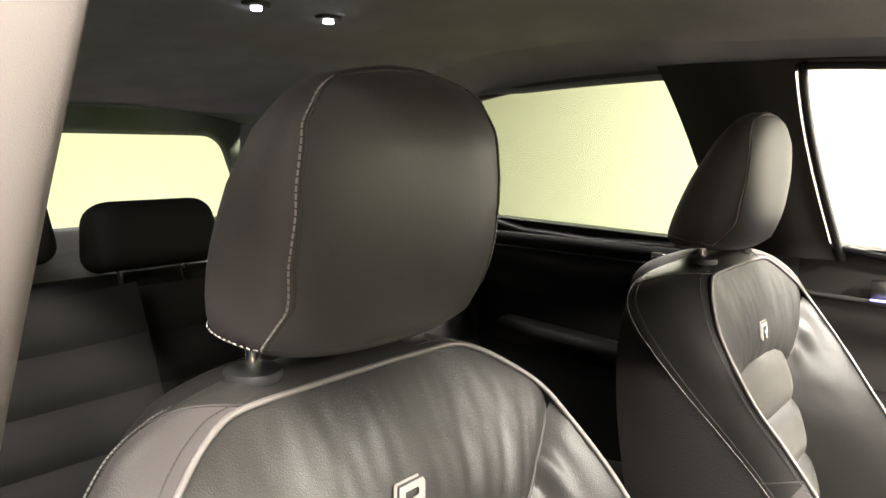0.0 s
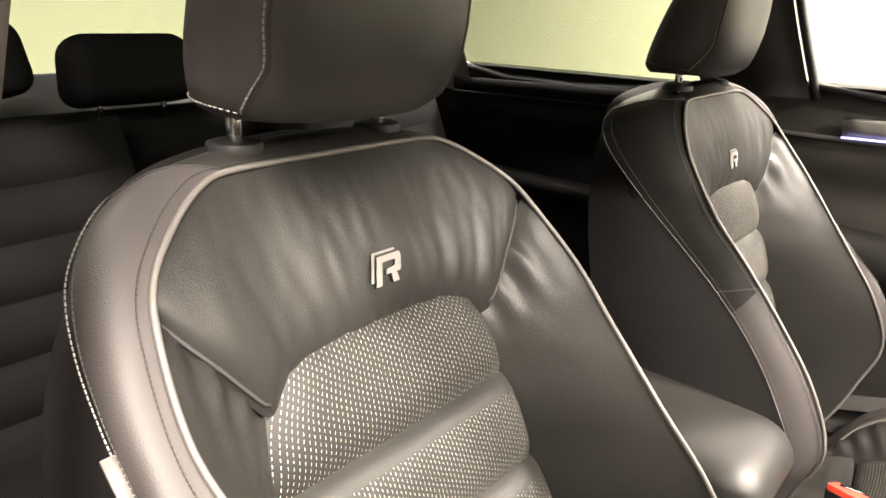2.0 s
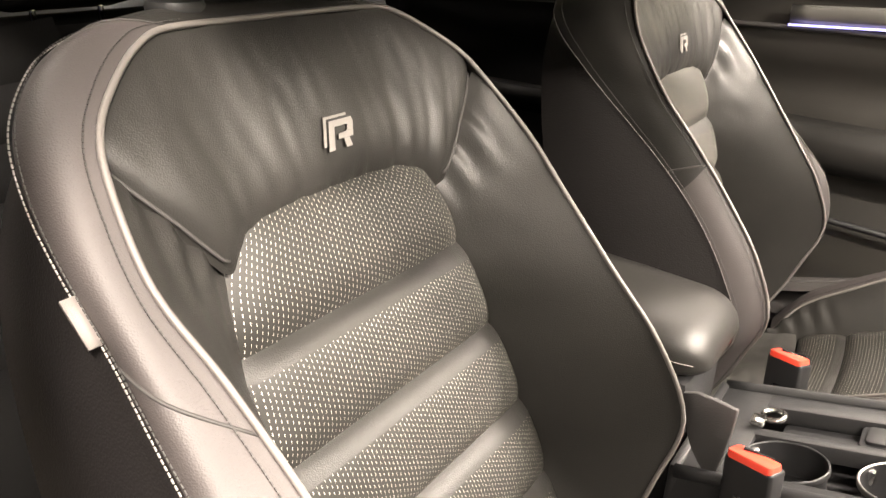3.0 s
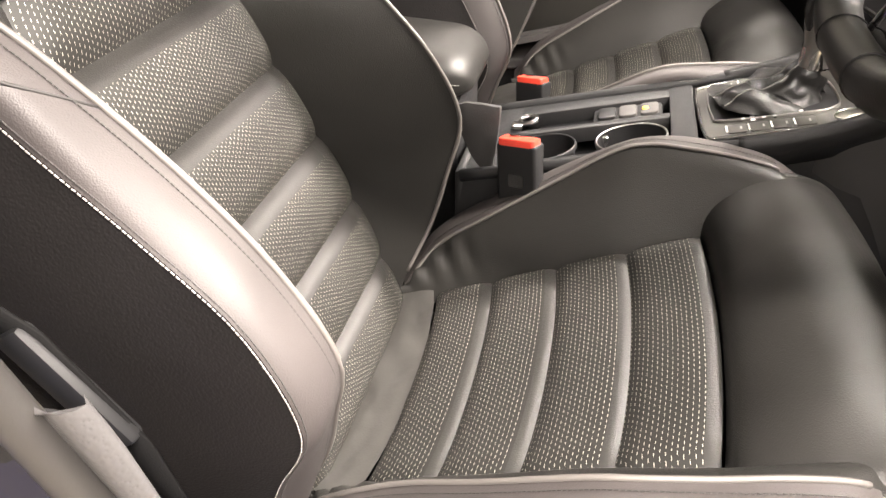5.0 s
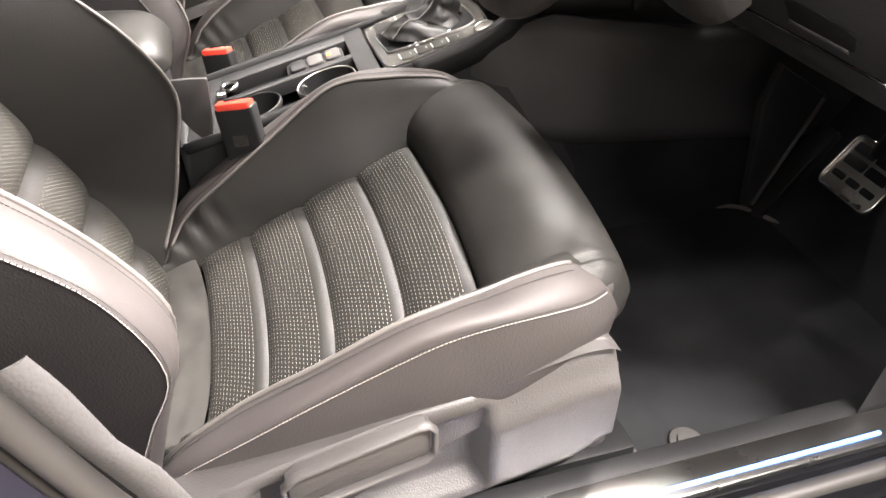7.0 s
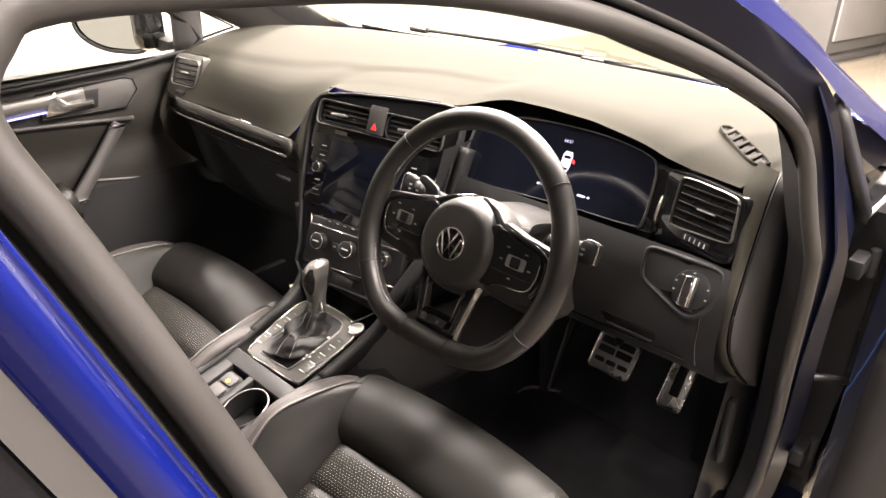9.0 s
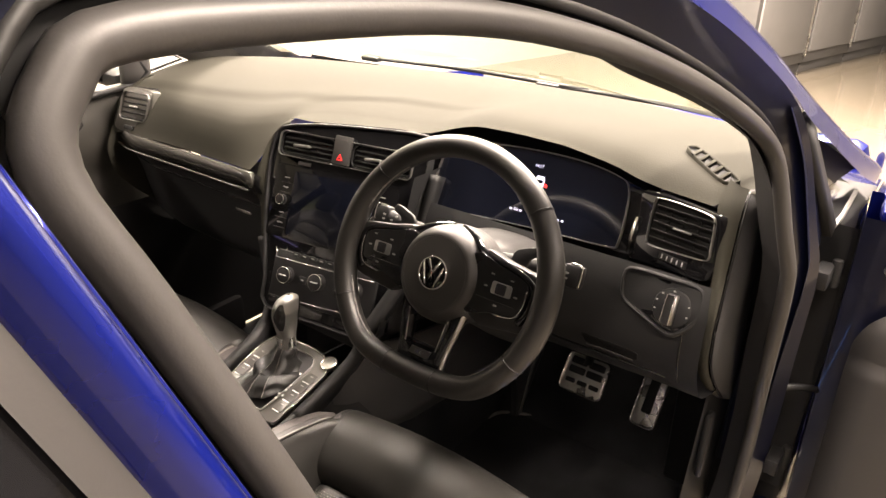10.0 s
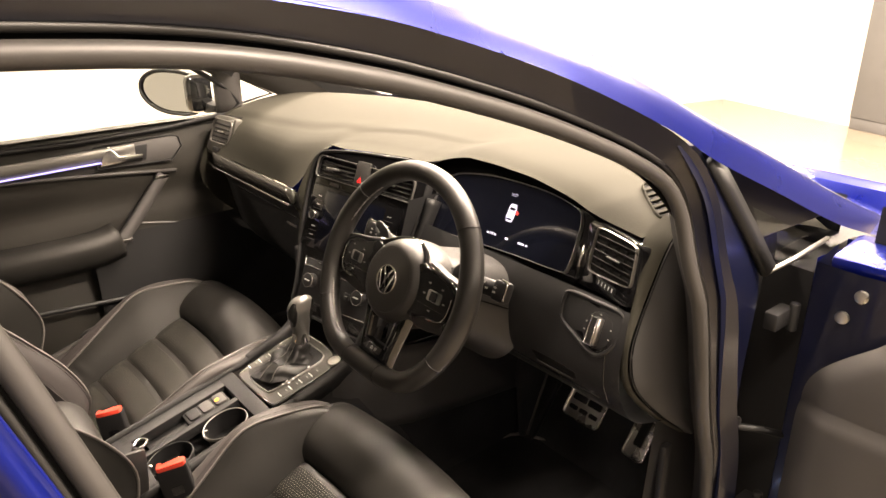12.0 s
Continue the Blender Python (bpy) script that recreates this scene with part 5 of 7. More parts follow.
def boot(s, a):
    k = 1 - s
    r1, r2 = 0.026 * k ** 1.5 + 0.015, 0.048 * k ** 1.5 + 0.015
    fold = 1 + 0.05 * math.sin(3 * a - 9 * s) + 0.20 * (abs(math.sin(2.5 * s * math.pi + 1.3 * math.sin(a + 0.6) + 0.5 * a)) - 0.6) * min(1.0, 3 * k)
    c = b0.lerp(Vector((0.418, 0.002, 0.655)), s)
    sq = max(abs(math.cos(a)), abs(math.sin(a))) ** (0.6 * k)
    fold += 0.16 * (0.5 - abs(noise.noise(Vector((2.2 * math.cos(a) + 3 * s, 2.2 * math.sin(a), 6 * s))))) * min(1.0, 3 * k)
    return c + Vector((r2 * math.cos(a), r1 * math.sin(a), 0.010 * math.sin(9 * s + 1.5 * a) * k * min(1.0, 4 * s))) * (fold / sq if k > 0 else 1)


sheet("boot", boot, span(0, 1, 40), span(0, 2 * math.pi, 73), BOOT, sel, "creased black leather boot")
stitches("boot_stitching", [boot(s, 3.3) + Vector((-0.002, -0.0015, 0.002)) for s in span(0.05, 0.95, 20)], THREAD, sel, normal=(-1, -0.5, 0.5))
stitches("boot_stitching", [boot(s, 3.9) + Vector((-0.002, -0.0015, 0.002)) for s in span(0.05, 0.95, 20)], THREAD, sel, normal=(-1, -0.5, 0.5))


def knob(s, a):
    w = table(s, [(0, 0.0155), (0.12, 0.0150), (0.25, 0.0150), (0.42, 0.0190), (0.62, 0.0235), (0.82, 0.0240), (0.93, 0.0195), (0.98, 0.0115), (1, 0.001)])
    d = table(s, [(0, 0.0150), (0.25, 0.0145), (0.5, 0.0165), (0.75, 0.0175), (0.92, 0.0135), (0.98, 0.008), (1, 0.001)])
    c = Vector((0.4175, -0.002, 0.650)).lerp(Vector((0.4260, -0.008, 0.752)), s) + Vector((-0.008, 0, 0)) * math.sin(math.pi * s) * s
    ca, sa = math.cos(a), math.sin(a)
    return c + Vector((w * 1.1 * math.copysign(abs(ca) ** 0.8, ca), d * math.copysign(abs(sa) ** 0.8, sa), 0))


KNOBSKIN = material("knob_leather", (0.012, 0.0115, 0.011), 0.26, bump=0.12, scale=900, pebble=True)
sheet("knob", knob, span(0, 1, 30), span(0, 2 * math.pi, 41), material("satin_knob_shell", (0.24, 0.232, 0.22), 0.32, metal=0.75), sel, "satin grey gear knob")
sheet("knob_collar", lambda s, a: Vector((0.4175 + 0.0172 * math.cos(a), -0.002 + 0.0160 * math.sin(a), 0.648 + 0.024 * s)), span(0, 1, 4), span(0, 2 * math.pi, 33), CHROME, sel, "satin chrome collar")
for a0, a1 in ((-1.15, -0.05), (3.10, 4.25)):
    sheet("knob_inlay", lambda s, t, a0=a0, a1=a1: knob(0.42 + 0.50 * s, (a0 + a1) / 2 + (a1 - a0) / 2 * t * max(0.05, math.sin(math.pi * (0.06 + 0.88 * s))) ** 0.6) + Vector((math.cos((a0 + a1) / 2), math.sin((a0 + a1) / 2), 0)) * 0.0009, span(0, 1, 16), span(-1, 1, 11), KNOBSKIN, sel, "dark leather inlay of the knob")

# armrest between the seats
arm = thing("armrest", (-0.12, 0.02, 0.50), "padded black leather centre armrest", "armrest")


def pad_(s, a):
    x = 0.020 - 0.33 * s
    k = max(0.02, (1 - (1 - min(1, s * 6)) ** 2.2) ** 0.5)
    ca, sa = math.cos(a), math.sin(a)
    return Vector((x, 0.042 + math.copysign(abs(ca) ** 0.6, ca) * 0.086 * (0.55 + 0.45 * k), 0.596 + 0.006 * k + 0.02 * s + math.copysign(abs(sa) ** 0.6, sa) * (0.036 if sa > 0 else 0.030) * k))


sheet("armrest_pad", pad_, [0, 0.003, 0.008, 0.015, 0.025, 0.04, 0.06, 0.08, 0.1, 0.13, 0.17, 0.3, 0.5, 0.75, 1.0], span(0, 2 * math.pi, 41), SMOOTH, arm, "padded leather lid")
stitches("armrest_stitching", [pad_(s, math.pi * 1.0) + Vector((0, -0.0015, 0.001)) for s in span(0.05, 0.95, 20)], THREAD, arm, normal=(0, -1, 0.2))
plate("armrest_flap", [(p.x, p.y) for p in catmull([(-0.028, 0.034, 0), (0.022, 0.040, 0), (0.030, 0.030, 0), (0.024, -0.040, 0), (0.010, -0.044, 0), (-0.012, -0.016, 0)], 3, True)], 0.006, facing((0.036, -0.088, 0.562), (-0.12, -1, 0.1)), TUNNELGREY, arm, "grey plastic flap under the armrest", 0.002)
box("armrest_box", (-0.13, 0.030, 0.46), (0.27, 0.14, 0.24), PLASTIC, arm, "plastic box under the armrest", bevel=0.015)


def buckle(c, sg, yaw=0.0):
    b = thing("belt_buckle", (c[0], c[1], 0.40), "black seat belt buckle with a red release button", "belt buckle", "belt buckles")
    m = Matrix.Translation(c) @ pose(0, 0, 0, 0, 0, yaw) @ pose(0, 0, 0, 8 * sg, -8, 0)
    bm = bmesh.new()
    bmesh.ops.create_cube(bm, size=1.0)
    for v in bm.verts:
        v.co = Vector((v.co.x * 0.052, v.co.y * (0.026 if v.co.z > 0 else 0.022), v.co.z * 0.075))
    bmesh.ops.bevel(bm, geom=list(bm.edges), offset=0.004, segments=3, affect="EDGES", profile=0.5)
    bm.transform(m @ pose(0, 0, -0.0375))
    bcase = bm_part("buckle_case", bm, BLACK, b, "black plastic case")
    plate("release_button", rounded(0.048, 0.021, 0.004, 3), 0.012, m @ pose(0, sg * 0.002, 0.006), RED, bcase, "red release button", 0.002)
    box("belt_slot", m @ Vector((0, -sg * 0.006, 0.0055)), (0.030, 0.004, 0.003), GLOSS, bcase, bevel=0.0005)
    plate("case_window", rounded(0.020, 0.016, 0.002, 3), 0.001, m @ Matrix.Translation((0, sg * 0.0125, -0.045)) @ pose(0, 0, 0, -90 * sg, 0, 0), GLOSS, bcase, "small recessed window", 0.0)
    sweep("strap", [m @ Vector((0, 0, -0.075)), (c[0] - 0.03, c[1], c[2] - 0.15), (c[0] - 0.05, c[1], 0.34)], [(-0.018, -0.002), (0.018, -0.002), (0.018, 0.002), (-0.018, 0.002)], BLACK, b, "black webbing strap", up=(0, 1, 0))


buckle((0.096, -0.117, 0.573), -1, -20)
buckle((0.074, 0.190, 0.526), -1, -26)
belt = thing("seat_belt", (-0.105, -0.64, 0.60), "black seat belt end fitting beside the seat", "seat belt")
sweep("webbing", [(-0.235, -0.690, 0.86), (-0.172, -0.664, 0.765), (-0.110, -0.649, 0.690), (-0.068, -0.648, 0.615), (-0.03, -0.648, 0.44)], [(-0.017, -0.0012), (0.017, -0.0012), (0.017, 0.0012), (-0.017, 0.0012)], BENCH, belt, "black belt webbing", up=(0, 1, 0))
box("end_fitting", (-0.0905, -0.650, 0.660), (0.024, 0.014, 0.096), BLACK, belt, "black plastic belt fitting", bevel=0.005, m=pose(0, 0, 0, 0, -33, 0))

# ---- dashboard ----
dash = thing("dashboard", (0.75, 0, 0.60), "soft grey-black dashboard with gloss black inlays", "dashboard")
PADLINES = {
    -1: [(1.16, 1.002), (0.95, 1.036), (0.81, 1.050), (0.72, 1.052), (0.672, 1.040)],
    0: [(1.15, 1.002), (0.94, 1.034), (0.78, 1.030), (0.68, 1.018), (0.612, 0.999)],
    1: [(1.10, 1.002), (0.90, 1.030), (0.72, 1.022), (0.585, 0.990), (0.532, 0.905)],
}
BROW = [(-0.70, -0.013), (-0.64, -0.0165), (-0.60, -0.022), (-0.55, -0.027), (-0.51, -0.026), (-0.465, -0.015), (-0.39, -0.003), (-0.3, 0.0), (-0.22, -0.002), (-0.15, 0.006), (-0.1, 0.016), (0.0, 0.0095), (0.11, 0.0), (0.7, 0.0)]


FOLD = [(-0.3, 0.53), (0.02, 0.56), (0.10, 0.60), (0.17, 0.61), (0.23, 0.585), (0.29, 0.61), (0.44, 0.65), (0.61, 0.66), (0.70, 0.66)]


def dash_top(s, y):
    a, b, c = PADLINES[-1], PADLINES[0], PADLINES[1]
    wd = ease(-y, 0.10, 0.24)
    rows = []
    for p, q, r, lo, hi in zip(a, b, c, (-0.1, -0.1, -0.02, 0.08, 0.158), (0.55, 0.55, 0.45, 0.30, 0.205)):
        wp_ = ease(y, lo, hi) * (1 - wd)
        rows.append((p[0] * wd + r[0] * wp_ + q[0] * (1 - wd - wp_), p[1] * wd + r[1] * wp_ + q[1] * (1 - wd - wp_)))
    P = catmull([(x, 0, z) for x, z in rows], 6)
    k = s * (len(P) - 1)
    i = min(int(k), len(P) - 2)
    p = P[i].lerp(P[i + 1], k - i)
    edge = abs(y) / 0.66
    if y < -0.632:
        k = s * (1 - 0.30 * ease(-y, 0.632, 0.648)) * (len(P) - 1)
        i = min(int(k), len(P) - 2)
        p = P[i].lerp(P[i + 1], k - i)
    sink = 0.03 * (max(0, edge - 0.72) / 0.235) ** 1.6 * (1.0 if y < 0 else 0.35)
    arch = table(y, BROW)
    back = -0.13 * (y / 0.7) ** 2 * (1 - s) ** 2 - (0.10 * max(0, edge - 0.75)) * (1 if y < 0 else 0.12)
    fold = 0.0055 * ease(s - table(y, FOLD), -0.03, 0.03) * ease(y, -0.22, -0.05) * (1 - ease(s, 0.80, 1.0))
    back += 0.14 * min(0.22, max(0.0, 0.11 - y)) * (1 - wd) * s * s
    return Vector((p.x + back, y * (1 + 0.10 * (1 - s) ** 2), p.z - sink * (1 - 0.4 * s) + arch * s * s - fold))


sheet("dash_pad", dash_top, span(0, 1, 64), span(-0.672, 0.690, 130), SOFTDASH, dash, "grained soft upper dash pad")
# passenger side: trim strip, chrome line, glovebox
def low_p(s, y):
    P = [(0.533, 0.899), (0.528, 0.880), (0.540, 0.845), (0.556, 0.80), (0.570, 0.73), (0.60, 0.66), (0.72, 0.62)]
    xs = catmull([(a, 0, b) for a, b in P], 4)
    k = s * (len(xs) - 1)
    i = min(int(k), len(xs) - 2)
    p = xs[i].lerp(xs[i + 1], k - i)
    return Vector((p.x + 0.02 * ease(y, 0.55, 0.68), y, p.z + 0.02 * (y - 0.2) * s))


sheet("glovebox", low_p, span(0, 1, 24), span(0.172, 0.672, 20), PLASTIC, dash, "black glovebox front")
sweep("dash_trim", [(0.524 + 0.018 * ease(y, 0.6, 0.68), y, 0.889 - 0.004 * (y - 0.2)) for y in span(0.188, 0.668, 16)], [(-0.004, -0.017), (0.007, -0.015), (0.009, 0.0), (0.005, 0.016), (-0.004, 0.017)], material("dark_gloss_trim", (0.040, 0.039, 0.035), 0.25, coat=0.4), dash, "dark glossy trim strip")
sweep("trim_line", [(0.513 + 0.018 * ease(y, 0.6, 0.68), y, 0.873 - 0.004 * (y - 0.2)) for y in span(0.190, 0.668, 16)], ring(0.0027, 8), CHROME, dash, "bright trim line")
tube("glovebox_gap", [low_p(0.40, y) + Vector((-0.001, 0, 0)) for y in span(0.2, 0.655, 12)], 0.0015, GLOSS, dash, n=6)
box("glovebox_handle", (0.558, 0.27, 0.795), (0.008, 0.05, 0.008), CHROME, dash, "bright glovebox catch", bevel=0.003)


def vent(name, m, w, h, slats, parent, skew=0.0, rim=SATINRIM):
    ol = [(x + skew * y, y) for x, y in rounded(w, h, 0.012)]
    parent = plate("vent_well", ol, 0.004, m @ pose(0, 0, -0.022), GLOSS, parent, bevel=0.0)
    frame_ring("vent_rim", ol, 0.0015, 0.004, m, rim, parent, "thin vent rim")
    for i in range(slats):
        y = -h / 2 + h * (i + 0.7) / (slats + 0.4)
        box("slat", m @ Vector((skew * y, y, -0.008)), (w - 0.008, 0.016, 0.003), SLAT, parent, bevel=0.001, m=m.to_3x3().to_4x4() @ pose(0, 0, 0, 128, 0, 0))
    box("vent_tab", m @ Vector((0, 0, 0.001)), (0.026, 0.0035, 0.005), STEEL, parent, "small grey vent slider", bevel=0.002, m=m.to_3x3().to_4x4())


lv = thing("air_vent", (0.55, 0.605, 0.95), "air vent with black slats and a pale surround", "air vent", "air vents")
LV = facing((0.5485, 0.611, 0.953), (-0.95, -0.12, 0.30))
lvo = [(p.x, p.y) for p in catmull([(-0.046, 0.034, 0), (-0.034, 0.046, 0), (0.0, 0.048, 0), (0.046, 0.047, 0), (0.056, 0.038, 0), (0.054, -0.01, 0), (0.050, -0.050, 0), (0.040, -0.058, 0), (-0.01, -0.056, 0), (-0.056, -0.050, 0), (-0.064, -0.040, 0), (-0.057, -0.01, 0)], 3, True)]
plate("vent_surround", lvo, 0.02, LV, material("pale_vent_frame", (0.085, 0.082, 0.073), 0.35, metal=0.3), lv, "pale satin vent surround", 0.005)
vent("vent", LV @ pose(0.001, 0.006, 0.004), 0.086, 0.060, 5, lv, 0.16)
plate("thumb_wheel", rounded(0.030, 0.009, 0.002, 3), 0.004, LV @ pose(-0.012, -0.042, 0.004), BLACK, lv, "small black thumb wheel", 0.001)
dm = thing("demister_vent", (0.75, 0.63, 1.02), "small slotted demister vent", "air vent", "demister vents")
for i in range(5):
    y = 0.585 + 0.016 * i
    p = dash_top(0.70, y)
    plate("slot", [(-0.006, -0.005), (0.006, -0.005), (0.0, 0.007)], 0.002, facing(p + Vector((0, 0, 0.002)), (-0.2, 0, 1), (1, 0, 0)), GLOSS, dm, bevel=0.0)

# centre stack
stack = thing("centre_stack", (0.55, 0, 0.72), "gloss black centre stack with touch screen, vents and knobs", "centre stack")
ST = facing((0.5618, -0.004, 0.862), (-1.0, -0.14, 0.42))
fas = [(p.x, p.y) for p in catmull([(-0.158, 0.131, 0), (-0.10, 0.143, 0), (-0.06, 0.148, 0), (0.06, 0.157, 0), (0.146, 0.159, 0), (0.161, 0.142, 0), (0.157, 0.03, 0), (0.144, -0.07, 0), (0.130, -0.150, 0), (0.118, -0.205, 0), (0.0, -0.208, 0),
                                    (-0.124, -0.205, 0), (-0.138, -0.150, 0), (-0.152, -0.088, 0), (-0.166, -0.014, 0), (-0.174, 0.058, 0), (-0.172, 0.106, 0)], 3, True)]
plate("fascia", fas, 0.03, ST, GLOSS, stack, "gloss black fascia", 0.004)
frame_ring("fascia_edge", fas, 0.005, 0.014, ST @ pose(0, 0, 0.001), PLASTIC, stack, "grey edge trim")
for cx, w in ((-0.0935, 0.120), (0.0705, 0.122)):
    vent("vent", ST @ pose(cx, 0.105, 0.004), w, 0.040, 4, stack, rim=BLACK)
frame_ring("vent_pair_rim", rounded(0.293, 0.045, 0.010), 0.0012, 0.004, ST @ pose(-0.011, 0.105, 0.006), SATINRIM, stack, "bright rim round the vents")
for cx in (-0.100, 0.060):
    box("vent_slider", ST @ Vector((cx, 0.104, 0.012)), (0.034, 0.005, 0.010), SATINRIM, stack, "satin vent slider", bevel=0.002, m=ST.to_3x3().to_4x4() @ pose(0, 0, 0, 0, 0, 4))
plate("hazard_panel", rounded(0.037, 0.052, 0.003, 3), 0.006, ST @ pose(-0.0125, 0.110, 0.009), HAZARD, stack, "dark grey hazard switch", 0.001)
plate("hazard_mark", [(-0.0065, -0.005), (0.0065, -0.005), (0.0, 0.0065)], 0.0006, ST @ pose(-0.0135, 0.097, 0.0102), LITRED, stack, "glowing red triangle", 0.0)
plate("hazard_inner", [(-0.003, -0.003), (0.003, -0.003), (0.0, 0.0026)], 0.0006, ST @ pose(-0.0135, 0.0965, 0.0107), BLACK, stack, bevel=0.0)
plate("hazard_word", rounded(0.020, 0.003, 0.001, 2), 0.0004, ST @ pose(-0.0125, 0.129, 0.0097), TRIMGREY, stack, bevel=0.0)
plate("vent_label", rounded(0.030, 0.0065, 0.002, 3), 0.002, ST @ pose(-0.094, 0.0725, 0.003), TRIMGREY, stack, "small grey plate", 0.0008)
plate("screen_bezel", rounded(0.276, 0.138, 0.006), 0.002, ST @ pose(-0.020, -0.003, 0.0024), GLOSS, stack, "gloss black screen surround", 0.001)
plate("touch_screen", rounded(0.184, 0.122, 0.004), 0.003, ST @ pose(-0.019, -0.004, 0.0040), SCREEN, stack, "dark touch screen", 0.0006)
for sx, ys in ((-0.1265, (0.0415, 0.023, -0.025, -0.044)), (0.0885, (0.0435, 0.025, -0.023, -0.042))):
    for y in ys:
        plate("key_mark", rounded(0.012, 0.0020, 0.0008, 2), 0.0004, ST @ pose(sx, y, 0.0042), KEYGREY, stack, bevel=0.0)
        plate("key_gap", rounded(0.026, 0.0008, 0.0003, 2), 0.0004, ST @ pose(sx, y - 0.0095, 0.0041), BASEGREY, stack, bevel=0.0)
    kb = disc("volume_knob", 0.0092, 0.012, ST @ pose(sx - 0.002, -0.001, 0.014), BLACK, stack, "small round knob", 0.002)
    frame_ring("knob_ring", [(0.0082 * math.cos(2 * math.pi * i / 28), 0.0082 * math.sin(2 * math.pi * i / 28)) for i in range(28)], 0.002, 0.004, ST @ pose(sx - 0.002, -0.001, 0.0135), CHROME, kb, "chrome knob ring")
# climate panel
plate("climate_panel", rounded(0.232, 0.092, 0.008), 0.006, ST @ pose(-0.005, -0.139, 0.006), BLACK, stack, "black climate panel", 0.002)
sweep("climate_line", [ST @ Vector((x, y, 0.010)) for x, y in ((-0.117, -0.090), (-0.113, -0.1085), (0.0, -0.1065), (0.108, -0.104))], ring(0.0016, 6), CHROME, stack, "bright line", up=(-1, 0, 0.4))
sweep("climate_line", [ST @ Vector((x, y, 0.010)) for x, y in ((-0.117, -0.181), (0.0, -0.177), (0.108, -0.171))], ring(0.0016, 6), CHROME, stack, "bright line", up=(-1, 0, 0.4))
for i in range(5):
    plate("climate_key", rounded(0.017, 0.008, 0.002, 3), 0.002, ST @ pose(-0.070 + 0.0195 * i, -0.0945, 0.0085), BLACK, stack, bevel=0.0005)
    plate("key_mark", rounded(0.007, 0.0014, 0.0005, 2), 0.0004, ST @ pose(-0.070 + 0.0195 * i, -0.0945, 0.0089), KEYGREY, stack, bevel=0.0)
for cx, cy_ in ((-0.0825, -0.136), (-0.010, -0.133), (0.072, -0.129)):
    kn = disc("climate_knob", 0.0150, 0.018, ST @ pose(cx, cy_, 0.022), BLACK, stack, "round black knob", 0.003)
    frame_ring("knob_ring", [(0.0142 * math.cos(2 * math.pi * i / 32), 0.0142 * math.sin(2 * math.pi * i / 32)) for i in range(32)], 0.0018, 0.004, ST @ pose(cx, cy_, 0.0205), CHROME, kn, "chrome knob ring")
    plate("knob_mark", rounded(0.016, 0.0018, 0.0008, 2), 0.0004, ST @ pose(cx, cy_, 0.0226), WHITE, kn, bevel=0.0)
for cx in (-0.046, 0.031):
    plate("climate_key", rounded(0.016, 0.014, 0.002, 3), 0.002, ST @ pose(cx, -0.138, 0.0085), BLACK, stack, bevel=0.0005)
    plate("key_mark", rounded(0.007, 0.0014, 0.0005, 2), 0.0004, ST @ pose(cx, -0.138, 0.0089), KEYGREY, stack, bevel=0.0)
# cubby under the climate panel and the arms that run down to the console
box("cubby", (0.60, 0, 0.655), (0.20, 0.22, 0.05), BLACK, stack, "dark storage cubby", bevel=0.01)
box("cubby_back", (0.66, 0, 0.70), (0.02, 0.26, 0.12), BLACK, stack, bevel=0.004)
for sg in (-1, 1):
    pts = [ST @ Vector((sg * 0.160 - 0.006, -0.080, 0.0)), Vector((0.492, -sg * 0.131, 0.70)), Vector((0.470, -sg * 0.117, 0.648)), Vector((0.42, -sg * 0.108, 0.617)), Vector((0.34, -sg * 0.104, 0.590))]
    if sg > 0:
        pts = [ST @ Vector((0.178, 0.10, 0.0)), ST @ Vector((0.170, 0.0, 0.0))] + pts
    sweep("stack_arm", catmull(pts, 6), [(-0.009, -0.03), (0.009, -0.03), (0.010, -0.004), (0.007, 0.004), (-0.007, 0.004), (-0.010, -0.004)], PLASTIC, stack, "grey plastic side arm", up=(-1, 0, 0.4))
    sheet("stack_flank", lambda s, t, sg=sg: Vector((0.520 + 0.060 * s + 0.25 * t, sg * (0.120 + 0.048 * s), 0.64 + 0.32 * s)), span(0, 1, 8), span(0, 1, 5), PLASTIC, stack)
# the soft pad runs down beside the screen on the passenger side
cheek_in = catmull([ST @ Vector(q) for q in ((-0.146, 0.136, -0.002), (-0.164, 0.130, 0.001), (-0.175, 0.112, 0.002), (-0.1785, 0.058, 0.002), (-0.170, -0.014, 0.002), (-0.157, -0.086, 0.002))], 6)
cheek_out = catmull([dash_top(1, 0.150), dash_top(1, 0.168), dash_top(1, 0.186), Vector((0.531, 0.196, 0.872)), Vector((0.541, 0.191, 0.835)), Vector((0.524, 0.168, 0.775))], 6)
sheet("pad_cheek", lambda i, t: cheek_in[i].lerp(cheek_out[i], t) + Vector((-0.006, 0, 0.002)) * math.sin(math.pi * t), range(len(cheek_in)), span(0, 1, 7), SOFTDASH, dash, "soft dash skin beside the screen")

